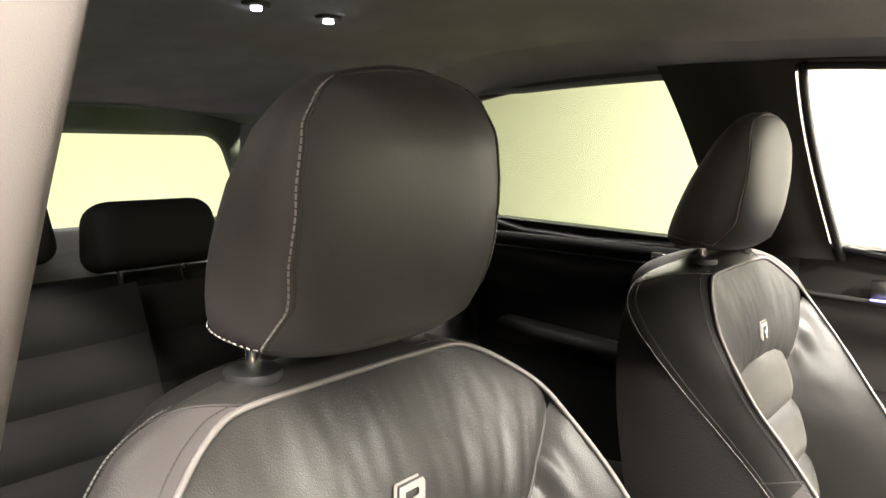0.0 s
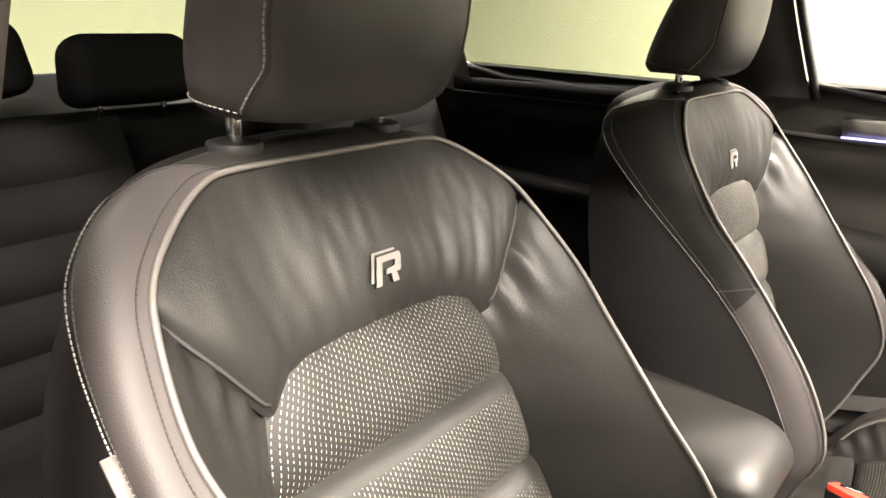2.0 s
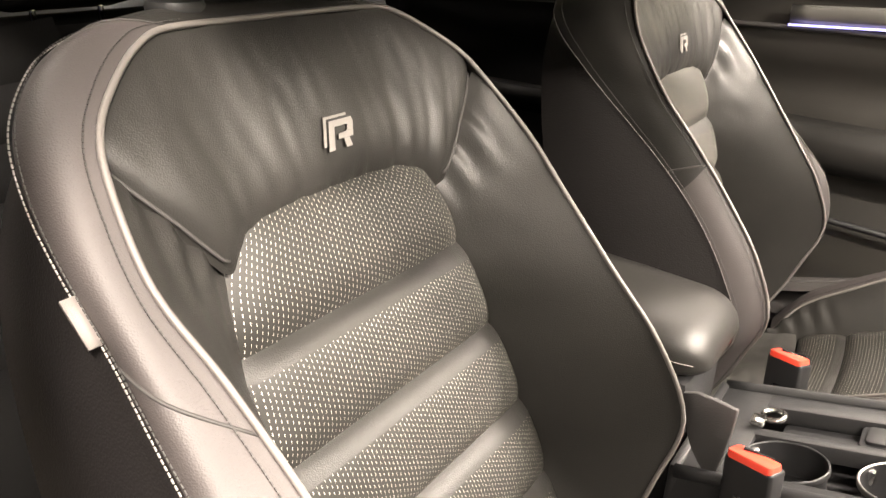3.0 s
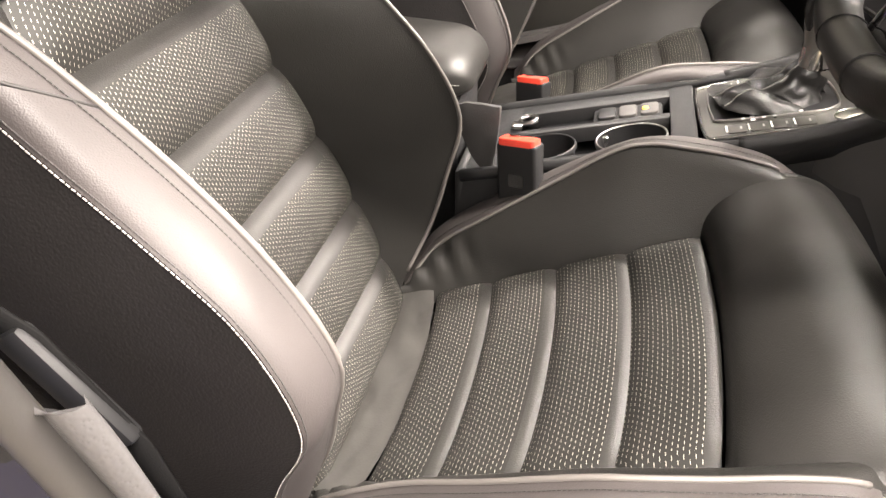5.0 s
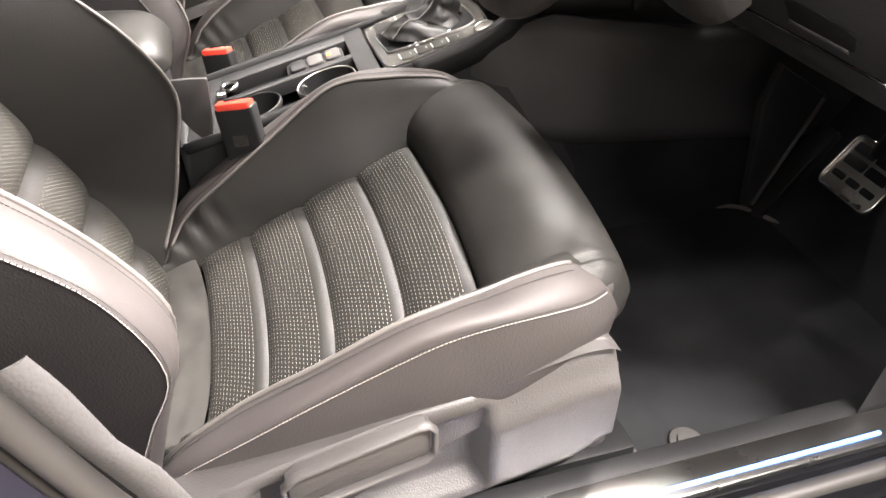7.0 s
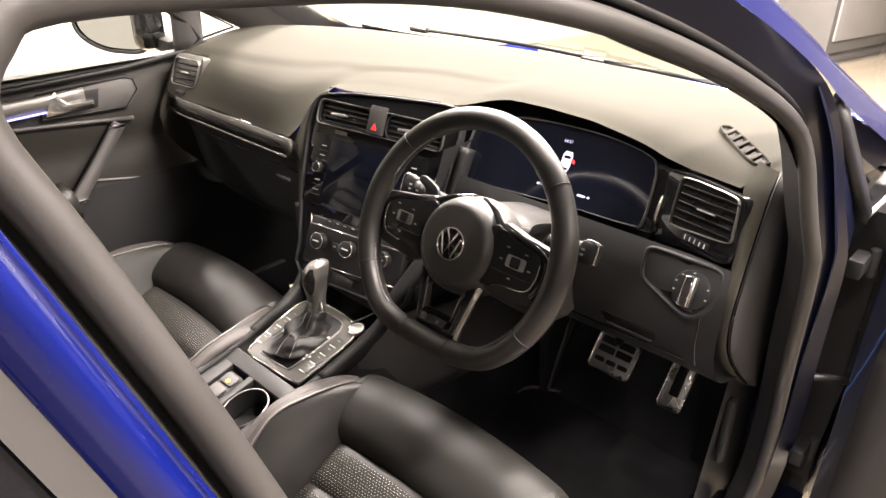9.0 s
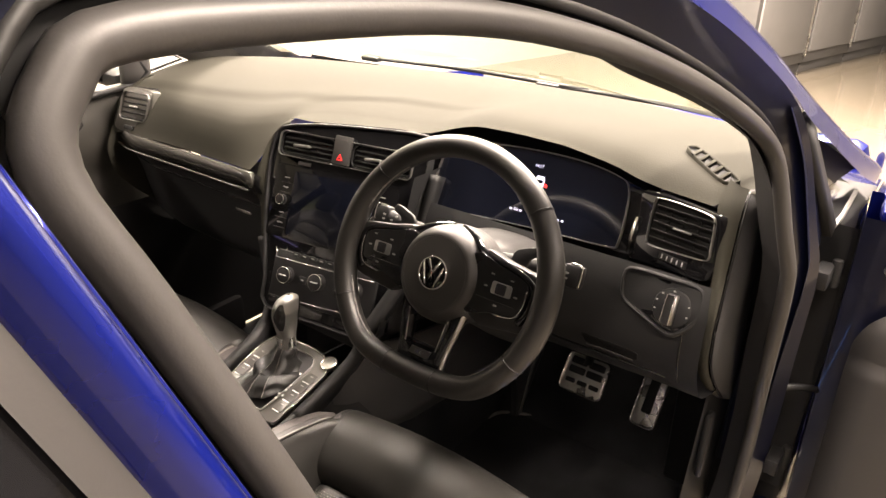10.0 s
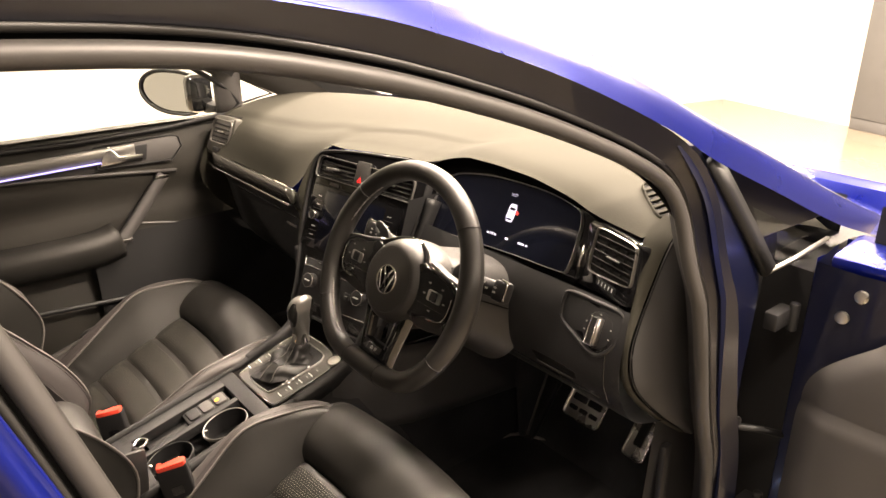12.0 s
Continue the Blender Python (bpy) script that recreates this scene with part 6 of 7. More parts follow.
# driver's instruments
clus = thing("instrument_cluster", (0.66, -0.335, 0.95), "digital instrument display in a gloss black hood", "instrument display")
CL = facing((0.6512, -0.335, 0.953), (-1.0, -0.0377, 0.5557))
hood = [(-0.212, -0.068), (-0.10, -0.066), (0.05, -0.062), (0.185, -0.060), (0.215, -0.02), (0.205, 0.066), (0.12, 0.084), (0.03, 0.092), (-0.10, 0.094), (-0.165, 0.088), (-0.215, 0.060)]
plate("hood_panel", hood, 0.03, CL @ pose(0, 0, -0.006), GLOSS, clus, "gloss black instrument panel", 0.004)
so = [(-0.1665, -0.049), (-0.152, -0.0575), (-0.05, -0.0535), (0.06, -0.049), (0.156, -0.0475), (0.171, -0.038), (0.1685, 0.014), (0.163, 0.042), (0.148, 0.056), (0.094, 0.067), (0.030, 0.0705), (-0.05, 0.0685), (-0.12, 0.058), (-0.152, 0.044), (-0.166, 0.026)]
so = [(p.x, p.y) for p in catmull([(x, y, 0) for x, y in so], 3, True)]
disp = plate("display", so, 0.004, CL @ pose(0, 0, -0.003), SCREEN, clus, "dark display", 0.0)
frame_ring("display_rim", so, 0.0013, 0.007, CL @ pose(0, 0, 0.001), SATINRIM, clus, "thin bright rim")
words("clock", "14:57", 0.0072, CL @ pose(0.0125, 0.0475, -0.0022), LIT, disp, "white clock digits")
plate("car_symbol", [(-0.0065, -0.016), (0.0065, -0.016), (0.0085, -0.008), (0.0085, 0.010), (0.006, 0.016), (-0.006, 0.016), (-0.0085, 0.010), (-0.0085, -0.008)], 0.0006, CL @ pose(0.020, 0.0165, -0.0022), LIT, disp, "white car symbol", 0.0)
plate("symbol_glass", rounded(0.012, 0.005, 0.002, 3), 0.0004, CL @ pose(0.020, 0.0235, -0.0018), SCREEN, clus, bevel=0.0)
plate("symbol_glass", rounded(0.011, 0.003, 0.001, 3), 0.0004, CL @ pose(0.020, 0.005, -0.0018), SCREEN, clus, bevel=0.0)
plate("door_symbol", [(0.0, 0.0), (0.006, -0.002), (0.006, 0.003), (0.0, 0.005)], 0.0006, CL @ pose(0.0285, 0.0175, -0.0022), LITRED, disp, "red open door symbol", 0.0)
words("trip_reading", "0.0", 0.0066, CL @ pose(-0.006, -0.028, -0.0022), LIT, disp, "white digits")
for k, wd in ((-0.0150, 0.005), (0.0025, 0.004), (0.030, 0.007), (0.064, 0.014), (0.0765, 0.004)):
    plate("reading_bar", rounded(wd, 0.0032, 0.001, 2), 0.0005, CL @ pose(k, -0.0285, -0.0022), LIT, disp, bevel=0.0)

rv = thing("air_vent", (0.64, -0.60, 0.95), "driver's air vent with black slats and a bright rim", "air vent", "air vents")
RV = facing((0.6353, -0.598, 0.966), (-1.0, 0.31, 0.25))
pod = [(p.x, p.y) for p in catmull([(-0.074, 0.036, 0), (0.030, 0.037, 0), (0.052, 0.030, 0), (0.060, -0.01, 0), (0.062, -0.042, 0), (0.048, -0.056, 0), (-0.01, -0.062, 0), (-0.066, -0.068, 0), (-0.074, -0.060, 0), (-0.076, 0.0, 0)], 3, True)]
plate("vent_pod", pod, 0.045, RV, GLOSS, rv, "gloss black vent surround", 0.004)
vo = [(p.x, p.y) for p in catmull([(-0.0505, 0.022, 0), (-0.043, 0.0315, 0), (0.0, 0.0335, 0), (0.036, 0.0325, 0), (0.0455, 0.025, 0), (0.051, -0.010, 0), (0.0525, -0.019, 0), (0.045, -0.0260, 0), (0.0, -0.0315, 0), (-0.039, -0.0355, 0), (-0.0475, -0.028, 0)], 3, True)]
well = plate("vent_well", vo, 0.002, RV @ pose(0, 0, 0.0008), SLAT, rv, "dark vent well", 0.0)
frame_ring("vent_rim", vo, 0.0014, 0.006, RV @ pose(0, 0, 0.004), SATINRIM, rv, "thin bright rim")
for i in range(5):
    y = -0.024 + 0.0115 * i
    box("slat", RV @ Vector((0.0015, y, 0.003)), (0.092, 0.0085, 0.0022), SLAT, well, bevel=0.0008, m=RV.to_3x3().to_4x4() @ pose(0, 0, 0, 40, 0, 3))
for x in (-0.022, 0.002, 0.026):
    box("vent_vane", RV @ Vector((x, 0, 0.0018)), (0.0016, 0.050, 0.003), SLAT, well, bevel=0.0004, m=RV.to_3x3().to_4x4())
box("vent_tab", RV @ Vector((0.006, 0.0005, 0.008)), (0.030, 0.0024, 0.004), STEEL, well, "small bright vent slider", bevel=0.001, m=RV.to_3x3().to_4x4() @ pose(0, 0, 0, 0, 0, 3))
plate("thumb_wheel", rounded(0.046, 0.010, 0.002, 3), 0.003, RV @ pose(0.001, -0.0440, 0.003), BLACK, rv, "ribbed black thumb wheel", 0.001)
for i in range(5):
    plate("wheel_mark", rounded(0.0014, 0.0065, 0.0005, 2), 0.0004, RV @ pose(-0.016 + 0.0085 * i, -0.0438, 0.0034), WHITE, rv, bevel=0.0)
# chrome strip imitates light caught by the pod's side face
sweep("pod_side_glint", [RV @ Vector(p) for p in ((-0.0745, -0.006, 0.002), (-0.0755, -0.035, 0.002), (-0.0735, -0.062, 0.002))], [(-0.0022, -0.004), (0.0022, -0.004), (0.0022, 0.002), (-0.0022, 0.002)], CHROME, rv, "chrome strip imitating the glint on the pod's side", up=(-1, 0.3, 0.2))

# driver's lower panel, end cap and light switch
def low_d(s, y):
    P = [(0.607, 0.912), (0.596, 0.893), (0.585, 0.865), (0.580, 0.82), (0.590, 0.77), (0.63, 0.715), (0.72, 0.68), (0.80, 0.67)]
    xs = catmull([(a, 0, b) for a, b in P], 4)
    k = s * (len(xs) - 1)
    i = min(int(k), len(xs) - 2)
    p = xs[i].lerp(xs[i + 1], k - i)
    return Vector((p.x - 0.008 * ease(-y, 0.60, 0.66) * (1 - s), y, p.z - 0.02 * (y + 0.35) * s))


sheet("lower_panel", low_d, span(0, 1, 26), span(-0.668, -0.125, 26), PLASTIC, dash, "black plastic lower driver's panel")
# flat dark plate stands in for the shade of a finger recess
plate("pull_recess", [(p.x, p.y) for p in catmull([(-0.040, 0.010, 0), (0.036, 0.008, 0), (0.044, 0.0, 0), (0.036, -0.010, 0), (-0.030, -0.010, 0), (-0.042, 0.0, 0)], 3, True)], 0.003, facing(low_d(0.56, -0.535) + Vector((-0.0015, 0, 0)), (-1, 0, -0.3)), SLAT, dash, "dark plate drawn as a shaded finger recess", 0.001)
tube("recess_edge", [low_d(0.585, y) + Vector((-0.002, 0, 0)) for y in span(-0.572, -0.498, 8)], 0.0022, SHROUD, dash, "rounded recess edge", n=8)
tube("panel_gap", [low_d(0.30 + 0.32 * i / 10, -0.640) + Vector((-0.001, 0, 0)) for i in range(11)], 0.0012, GLOSS, dash, n=6)
tube("panel_gap", [low_d(0.62, y) + Vector((-0.001, 0, 0)) for y in span(-0.62, -0.20, 14)], 0.0015, GLOSS, dash, n=6)


EDGE = catmull([(0.715, -0.655, 1.016), (0.668, -0.663, 0.9985), (0.622, -0.671, 0.945), (0.588, -0.677, 0.897), (0.578, -0.678, 0.860), (0.588, -0.677, 0.815), (0.622, -0.674, 0.768), (0.700, -0.668, 0.695), (0.785, -0.662, 0.625)], 5)
POD = catmull([(0.700, -0.632, 1.030), (0.648, -0.636, 1.006), (0.622, -0.652, 0.965), (0.606, -0.657, 0.920), (0.592, -0.658, 0.880), (0.586, -0.660, 0.830), (0.612, -0.660, 0.775), (0.690, -0.655, 0.700), (0.775, -0.650, 0.635)], 5)


def along(line, s):
    k = s * (len(line) - 1)
    i = min(int(k), len(line) - 2)
    return line[i].lerp(line[i + 1], k - i)


sheet("end_column", lambda s, t: along(POD, s).lerp(along(EDGE, s), t) + Vector((-0.006, -0.002, 0.0)) * math.sin(math.pi * t), span(0, 1, 40), span(0, 1, 8), SOFTDASH, dash, "grained soft end of the dashboard")


def end_cap(s, t):
    q = along(EDGE, s)
    back = Vector((0.80, -0.672, q.z + 0.02 * (0.8 - q.z)))
    return q.lerp(back, t) + Vector((0, -0.010 * math.sin(math.pi * min(1.0, t * 1.4)), 0))


sheet("end_cap", end_cap, span(0, 1, 40), span(0.02, 1, 10), ENDGREY, dash, "grey dashboard end cap")
tube("cap_gap", [end_cap(s, 0.03) + Vector((0, -0.001, 0)) for s in span(0.04, 0.98, 40)], 0.0012, SLAT, dash, "dark joint of the end cap", n=6)
sheet("end_cap", lambda s, t: Vector((end_cap(s, t).x - 0.08, 0.675 + 0.01 * t, end_cap(s, t).z - 0.01)), span(0, 1, 24), span(0.02, 1, 8), SOFTDASH, dash)
sheet("pad_corner", lambda s, t: dash_top(0.2 + 0.8 * s, -0.664).lerp(Vector((0.72 + 0.2 * (1 - s), -0.660, 0.96)), t), span(0, 1, 12), span(0, 1, 4), SOFTDASH, dash)

ls = thing("light_switch", (0.57, -0.60, 0.86), "rotary headlight switch with a silver grip", "light switch")
LS = facing((0.5897, -0.605, 0.868), (-1.0, 0.03, 0.4))
lo = [(p.x, p.y) for p in catmull([(-0.061, 0.029, 0), (-0.052, 0.0365, 0), (0.0, 0.0375, 0), (0.037, 0.0372, 0), (0.0455, 0.026, 0), (0.0435, -0.005, 0), (0.024, -0.0285, 0), (0.004, -0.0275, 0), (-0.026, -0.016, 0), (-0.052, -0.005, 0), (-0.0585, 0.006, 0)], 3, True)]
plate("switch_panel", lo, 0.010, LS @ pose(0, 0, 0.003), GLOSS, ls, "gloss black switch panel", 0.002)
frame_ring("panel_rim", lo, 0.006, 0.010, LS @ pose(0, 0, 0.006), PLASTIC, ls, "rounded grained rim of the recess")
dial = disc("switch_dial", 0.0275, 0.008, LS @ pose(0.0135, 0.003, 0.009), BLACK, ls, "round black dial", 0.003)
plate("switch_grip", [(-0.0065, -0.021), (0.0065, -0.021), (0.0055, 0.021), (-0.0055, 0.021)], 0.016, LS @ pose(0.0125, 0.0015, 0.022), BLACK, dial, "black grip", 0.003)
frame_ring("grip_rim", [(-0.0055, -0.020), (0.0055, -0.020), (0.0045, 0.020), (-0.0045, 0.020)], 0.0016, 0.004, LS @ pose(0.0125, 0.0015, 0.0225), CHROME, dial, "silver grip rim")
sweep("grip_side", [LS @ Vector(p) for p in ((0.0195, -0.019, 0.014), (0.0185, 0.022, 0.014))], [(-0.0012, -0.006), (0.0012, -0.006), (0.0012, 0.006), (-0.0012, 0.006)], SATINRIM, dial, "satin side of the grip", up=(-1, 0, 0.4))
for a in (95, 135, 165, 195, 20, -15):
    plate("dial_mark", rounded(0.003, 0.0020, 0.0008, 2), 0.0004, LS @ pose(0.0135 + 0.0235 * math.cos(radians(a)), 0.003 + 0.0235 * math.sin(radians(a)), 0.0094), KEYGREY, dial, bevel=0.0)

rd = thing("demister_vent", (0.73, -0.59, 1.02), "slotted side demister vent with a pale rim", "air vent", "demister vents")
def pad_at(x, y):
    return min((dash_top(s, y) for s in span(0, 1, 200)), key=lambda p: abs(p.x - x))


a_, b_ = Vector((0.764, -0.552, 1.036)), Vector((0.704, -0.634, 1.010))
mid_ = pad_at((a_.x + b_.x) / 2, (a_.y + b_.y) / 2)
DM = facing((a_ + b_) / 2 + Vector((0, 0, max(0.0, mid_.z + 0.003 - (a_.z + b_.z) / 2))), (-0.10, -0.16, 1.0), a_ - b_)
dv = [(p.x, p.y) for p in catmull([(-0.010, -0.048, 0), (0.0085, -0.050, 0), (0.013, -0.042, 0), (0.012, 0.0, 0), (0.009, 0.046, 0), (0.003, 0.052, 0), (-0.006, 0.049, 0), (-0.011, 0.0, 0)], 3, True)]
plate("vent_plate", dv, 0.006, DM, SLAT, rd, "dark slot", 0.0)
frame_ring("vent_rim", dv, 0.003, 0.006, DM @ pose(0, 0, 0.002), SOFTDASH, rd, "moulded rim")
for i in range(5):
    box("vent_fin", DM @ Vector((0.0, -0.034 + 0.0175 * i, 0.002)), (0.027, 0.0055, 0.004), SOFTDASH, rd, bevel=0.001, m=DM.to_3x3().to_4x4() @ pose(0, 0, 0, 0, 0, 28))

# ---- steering wheel ----
wheel = thing("steering_wheel", (0.41, -0.349, 0.917), "flat-bottomed black leather steering wheel with gloss black spokes", "steering wheel")
WM = facing((0.413, -0.3494, 0.917), (-math.cos(radians(24)), 0, math.sin(radians(24))))
WUP = WM.to_3x3() @ Vector((0, 0, 1))
# x of this frame runs to the car's right


def rimpoint(a):
    x, y = 0.168 * math.cos(a), 0.168 * math.sin(a)
    if y < -0.118:
        y = -0.118 - 0.036 * math.tanh((abs(y) - 0.118) / 0.036)
    return Vector((x, y, 0))


def rim_out(a):
    d = rimpoint(a + 0.02) - rimpoint(a - 0.02)
    return Vector((d.y, -d.x, 0)).normalized()


def rim_skin(i, b):
    a = 2 * math.pi * i / 120
    c = math.cos(a)
    fat = 1.0 + 0.10 * math.exp(-((abs(c) - 0.97) / 0.06) ** 2)
    return WM @ (rimpoint(a) + rim_out(a) * 0.0160 * fat * math.cos(b) + Vector((0, 0, 0.0178 * math.sin(b))))


sheet("rim", rim_skin, range(121), span(0, 2 * math.pi, 17), WHEELSKIN, wheel, "smooth black leather rim")
for lo_a, hi_a in ((0.70, 0.96), (1.06, 1.33), (0.04, 0.30), (1.67, 1.94)):
    arc = span(lo_a, hi_a, 60)
    for k in (-1, 1):
        line = [WM @ (rimpoint(math.pi * a) - rim_out(math.pi * a) * 0.0160 + Vector((0, 0, 0.0035 + 0.0022 * k * (1 if j % 2 else -1)))) for j, a in enumerate(arc)]
        stitches("rim_stitching", line, THREAD, wheel, normal=(-0.9, 0, 0.4), gap=0.0042, length=0.0034, w=0.0004)
for a in (0.225, 0.775, 1.165, 1.835, 1.42, 1.58):
    c, out = rimpoint(math.pi * a), rim_out(math.pi * a)
    tube("rim_joint", [WM @ (c + out * 0.0163 * math.cos(b) + Vector((0, 0, 0.0181 * math.sin(b)))) for b in span(0, 2 * math.pi * 0.98, 24)], 0.0009, BLACK, wheel, closed=True, n=6)

HUBC = WM @ Matrix.Translation((0.001, -0.007, 0))


def hub(s, a):
    p = along(catmull([(0.0, 0, 0.0105), (0.030, 0, 0.0108), (0.049, 0, 0.0105), (0.0505, 0, 0.0097), (0.052, 0, 0.0105), (0.058, 0, 0.007), (0.0655, 0, -0.005), (0.0705, 0, -0.024), (0.0720, 0, -0.044), (0.070, 0, -0.066)], 5), s)
    return HUBC @ Vector((p.x * math.cos(a), p.x * math.sin(a), p.z))


sheet("hub_cover", hub, span(0, 1, 46), span(0, 2 * math.pi, 65), HUBSKIN, wheel, "round grained airbag cover")
BC = HUBC @ Matrix.Scale(1.11, 4)
badge = disc("badge_disc", 0.0195, 0.003, BC @ pose(0, 0, 0.0116), GLOSS, wheel, "round black badge", 0.001)
frame_ring("badge_ring", [(0.0190 * math.cos(2 * math.pi * i / 40), 0.0190 * math.sin(2 * math.pi * i / 40)) for i in range(40)], 0.0022, 0.003, BC @ pose(0, 0, 0.0126), CHROME, badge, "chrome badge ring")
for zig in ([(-0.0085, 0.0165), (-0.0005, 0.0005), (0.0005, 0.0005), (0.0085, 0.0165)], [(-0.0150, 0.0100), (-0.0065, -0.0165), (0.0, -0.0020), (0.0065, -0.0165), (0.0150, 0.0100)]):
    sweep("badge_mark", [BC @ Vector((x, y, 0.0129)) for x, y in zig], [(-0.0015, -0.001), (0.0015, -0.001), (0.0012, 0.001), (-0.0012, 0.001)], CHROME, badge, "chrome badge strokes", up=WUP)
for sg in (-1, 1):
    def flip(rows):
        rows = [(sg * x, y) for x, y in rows]
        return rows if sg > 0 else rows[::-1]
    grip = [(p.x, p.y) for p in catmull([(0.055, 0.040, 0), (0.100, 0.038, 0), (0.150, 0.030, 0), (0.166, 0.020, 0), (0.168, -0.012, 0), (0.158, -0.040, 0), (0.120, -0.050, 0), (0.060, -0.048, 0)], 3, True)]
    plate("thumb_rest", flip(grip), 0.016, WM @ pose(0, 0, -0.006), WHEELSKIN, wheel, "leather thumb rest beside the spoke", 0.005)
    sp = [(p.x, p.y) for p in catmull([(0.048, 0.036, 0), (0.090, 0.031, 0), (0.128, 0.022, 0), (0.139, 0.012, 0), (0.138, -0.012, 0), (0.128, -0.029, 0), (0.090, -0.034, 0), (0.050, -0.040, 0)], 3, True)]
    spoke = plate("spoke", flip(sp), 0.018, WM @ pose(0, 0, 0.000), SPOKE, wheel, "black spoke with buttons", 0.003)
    band = [(0.006, 0.066), (0.034, 0.058), (0.062, 0.043), (0.095, 0.037), (0.130, 0.029), (0.145, 0.016), (0.144, -0.014), (0.134, -0.030)]
    sweep("spoke_cover", catmull([WM @ Vector((sg * x, y - 0.005, -0.004 - 0.020 * ease(0.08 - x, 0, 0.08))) for x, y in band], 5), [(-0.0045, -0.004), (0.0045, -0.004), (0.0050, 0.0015), (0.0, 0.0035), (-0.0050, 0.0015)], GLOSS, wheel, "gloss black spoke cover", up=WUP)
    sweep("spoke_line", catmull([WM @ Vector((sg * x, y, 0.0022)) for x, y in ((0.139, 0.010), (0.1385, -0.012), (0.1285, -0.0285), (0.100, -0.0335))], 5), ring(0.0011, 6), CHROME, wheel, "bright spoke line", up=WUP)
    rk = plate("rocker", rounded(0.030, 0.0165, 0.003, 3), 0.004, WM @ pose(sg * 0.1025, 0.001, 0.0025), STEEL, spoke, "silver rocker button", 0.001)
    plate("rocker_face", rounded(0.015, 0.0145, 0.002, 3), 0.004, WM @ pose(sg * 0.1025, 0.001, 0.0042), BLACK, rk, bevel=0.001)
    plate("key_gap", rounded(0.060, 0.0007, 0.0003, 2), 0.0004, WM @ pose(sg * 0.096, -0.0165, 0.0006), BASEGREY, spoke, bevel=0.0)
    for dx_, dy_ in ((-0.018, 0.0165), (0.012, 0.0150), (-0.024, -0.001), (0.022, -0.004), (-0.004, -0.0225)):
        plate("key_mark", rounded(0.0055, 0.0022, 0.0008, 2), 0.0004, WM @ pose(sg * 0.1025 + dx_, 0.001 + dy_, 0.0006), KEYGREY, spoke, bevel=0.0)
    leg = [(0.034, -0.058), (0.052, -0.052), (0.046, -0.085), (0.039, -0.118), (0.036, -0.150), (0.024, -0.150), (0.028, -0.110)]
    plate("lower_spoke", flip(leg), 0.018, WM @ pose(0, 0, -0.006), GLOSS, wheel, "gloss black lower spoke", 0.004)
    sweep("spoke_line", [WM @ Vector((sg * 0.0325, -0.066, -0.0045)), WM @ Vector((sg * 0.0265, -0.112, -0.0045))], ring(0.0010, 6), SATINRIM, wheel, "bright spoke line", up=WUP)
plate("lower_plate", [(-0.031, -0.110), (0.031, -0.110), (0.029, -0.150), (-0.029, -0.150)], 0.014, WM @ pose(0, 0, -0.007), GLOSS, wheel, "gloss black lower plate", 0.003)
bp_ = plate("wheel_badge", [(-0.019, -0.0055), (-0.015, 0.0055), (0.019, 0.0055), (0.015, -0.0055)], 0.001, WM @ pose(0.001, -0.121, -0.0060), BASEGREY, wheel, "small grey badge plate", 0.0)
for x0 in (-0.010, -0.001):
    plate("badge_bar", [(x0 - 0.001, -0.003), (x0 + 0.001, 0.003), (x0 + 0.007, 0.003), (x0 + 0.005, -0.003)], 0.0006, WM @ pose(0.003, -0.121, -0.0056), CHROME, bp_, "bright badge bar", 0.0)
col = thing("steering_column", (0.55, -0.349, 0.84), "black steering column shroud with control stalks", "steering column")


def shroud(s, a):
    r = 0.050 + 0.034 * s
    x, y = math.copysign(abs(math.cos(a)) ** 0.7, math.cos(a)) * r * 1.15, math.copysign(abs(math.sin(a)) ** 0.7, math.sin(a)) * r * (0.92 if math.sin(a) > 0 else 1.25)
    return WM @ Vector((x, y + 0.006 - 0.012 * s, -0.040 - 0.19 * s))


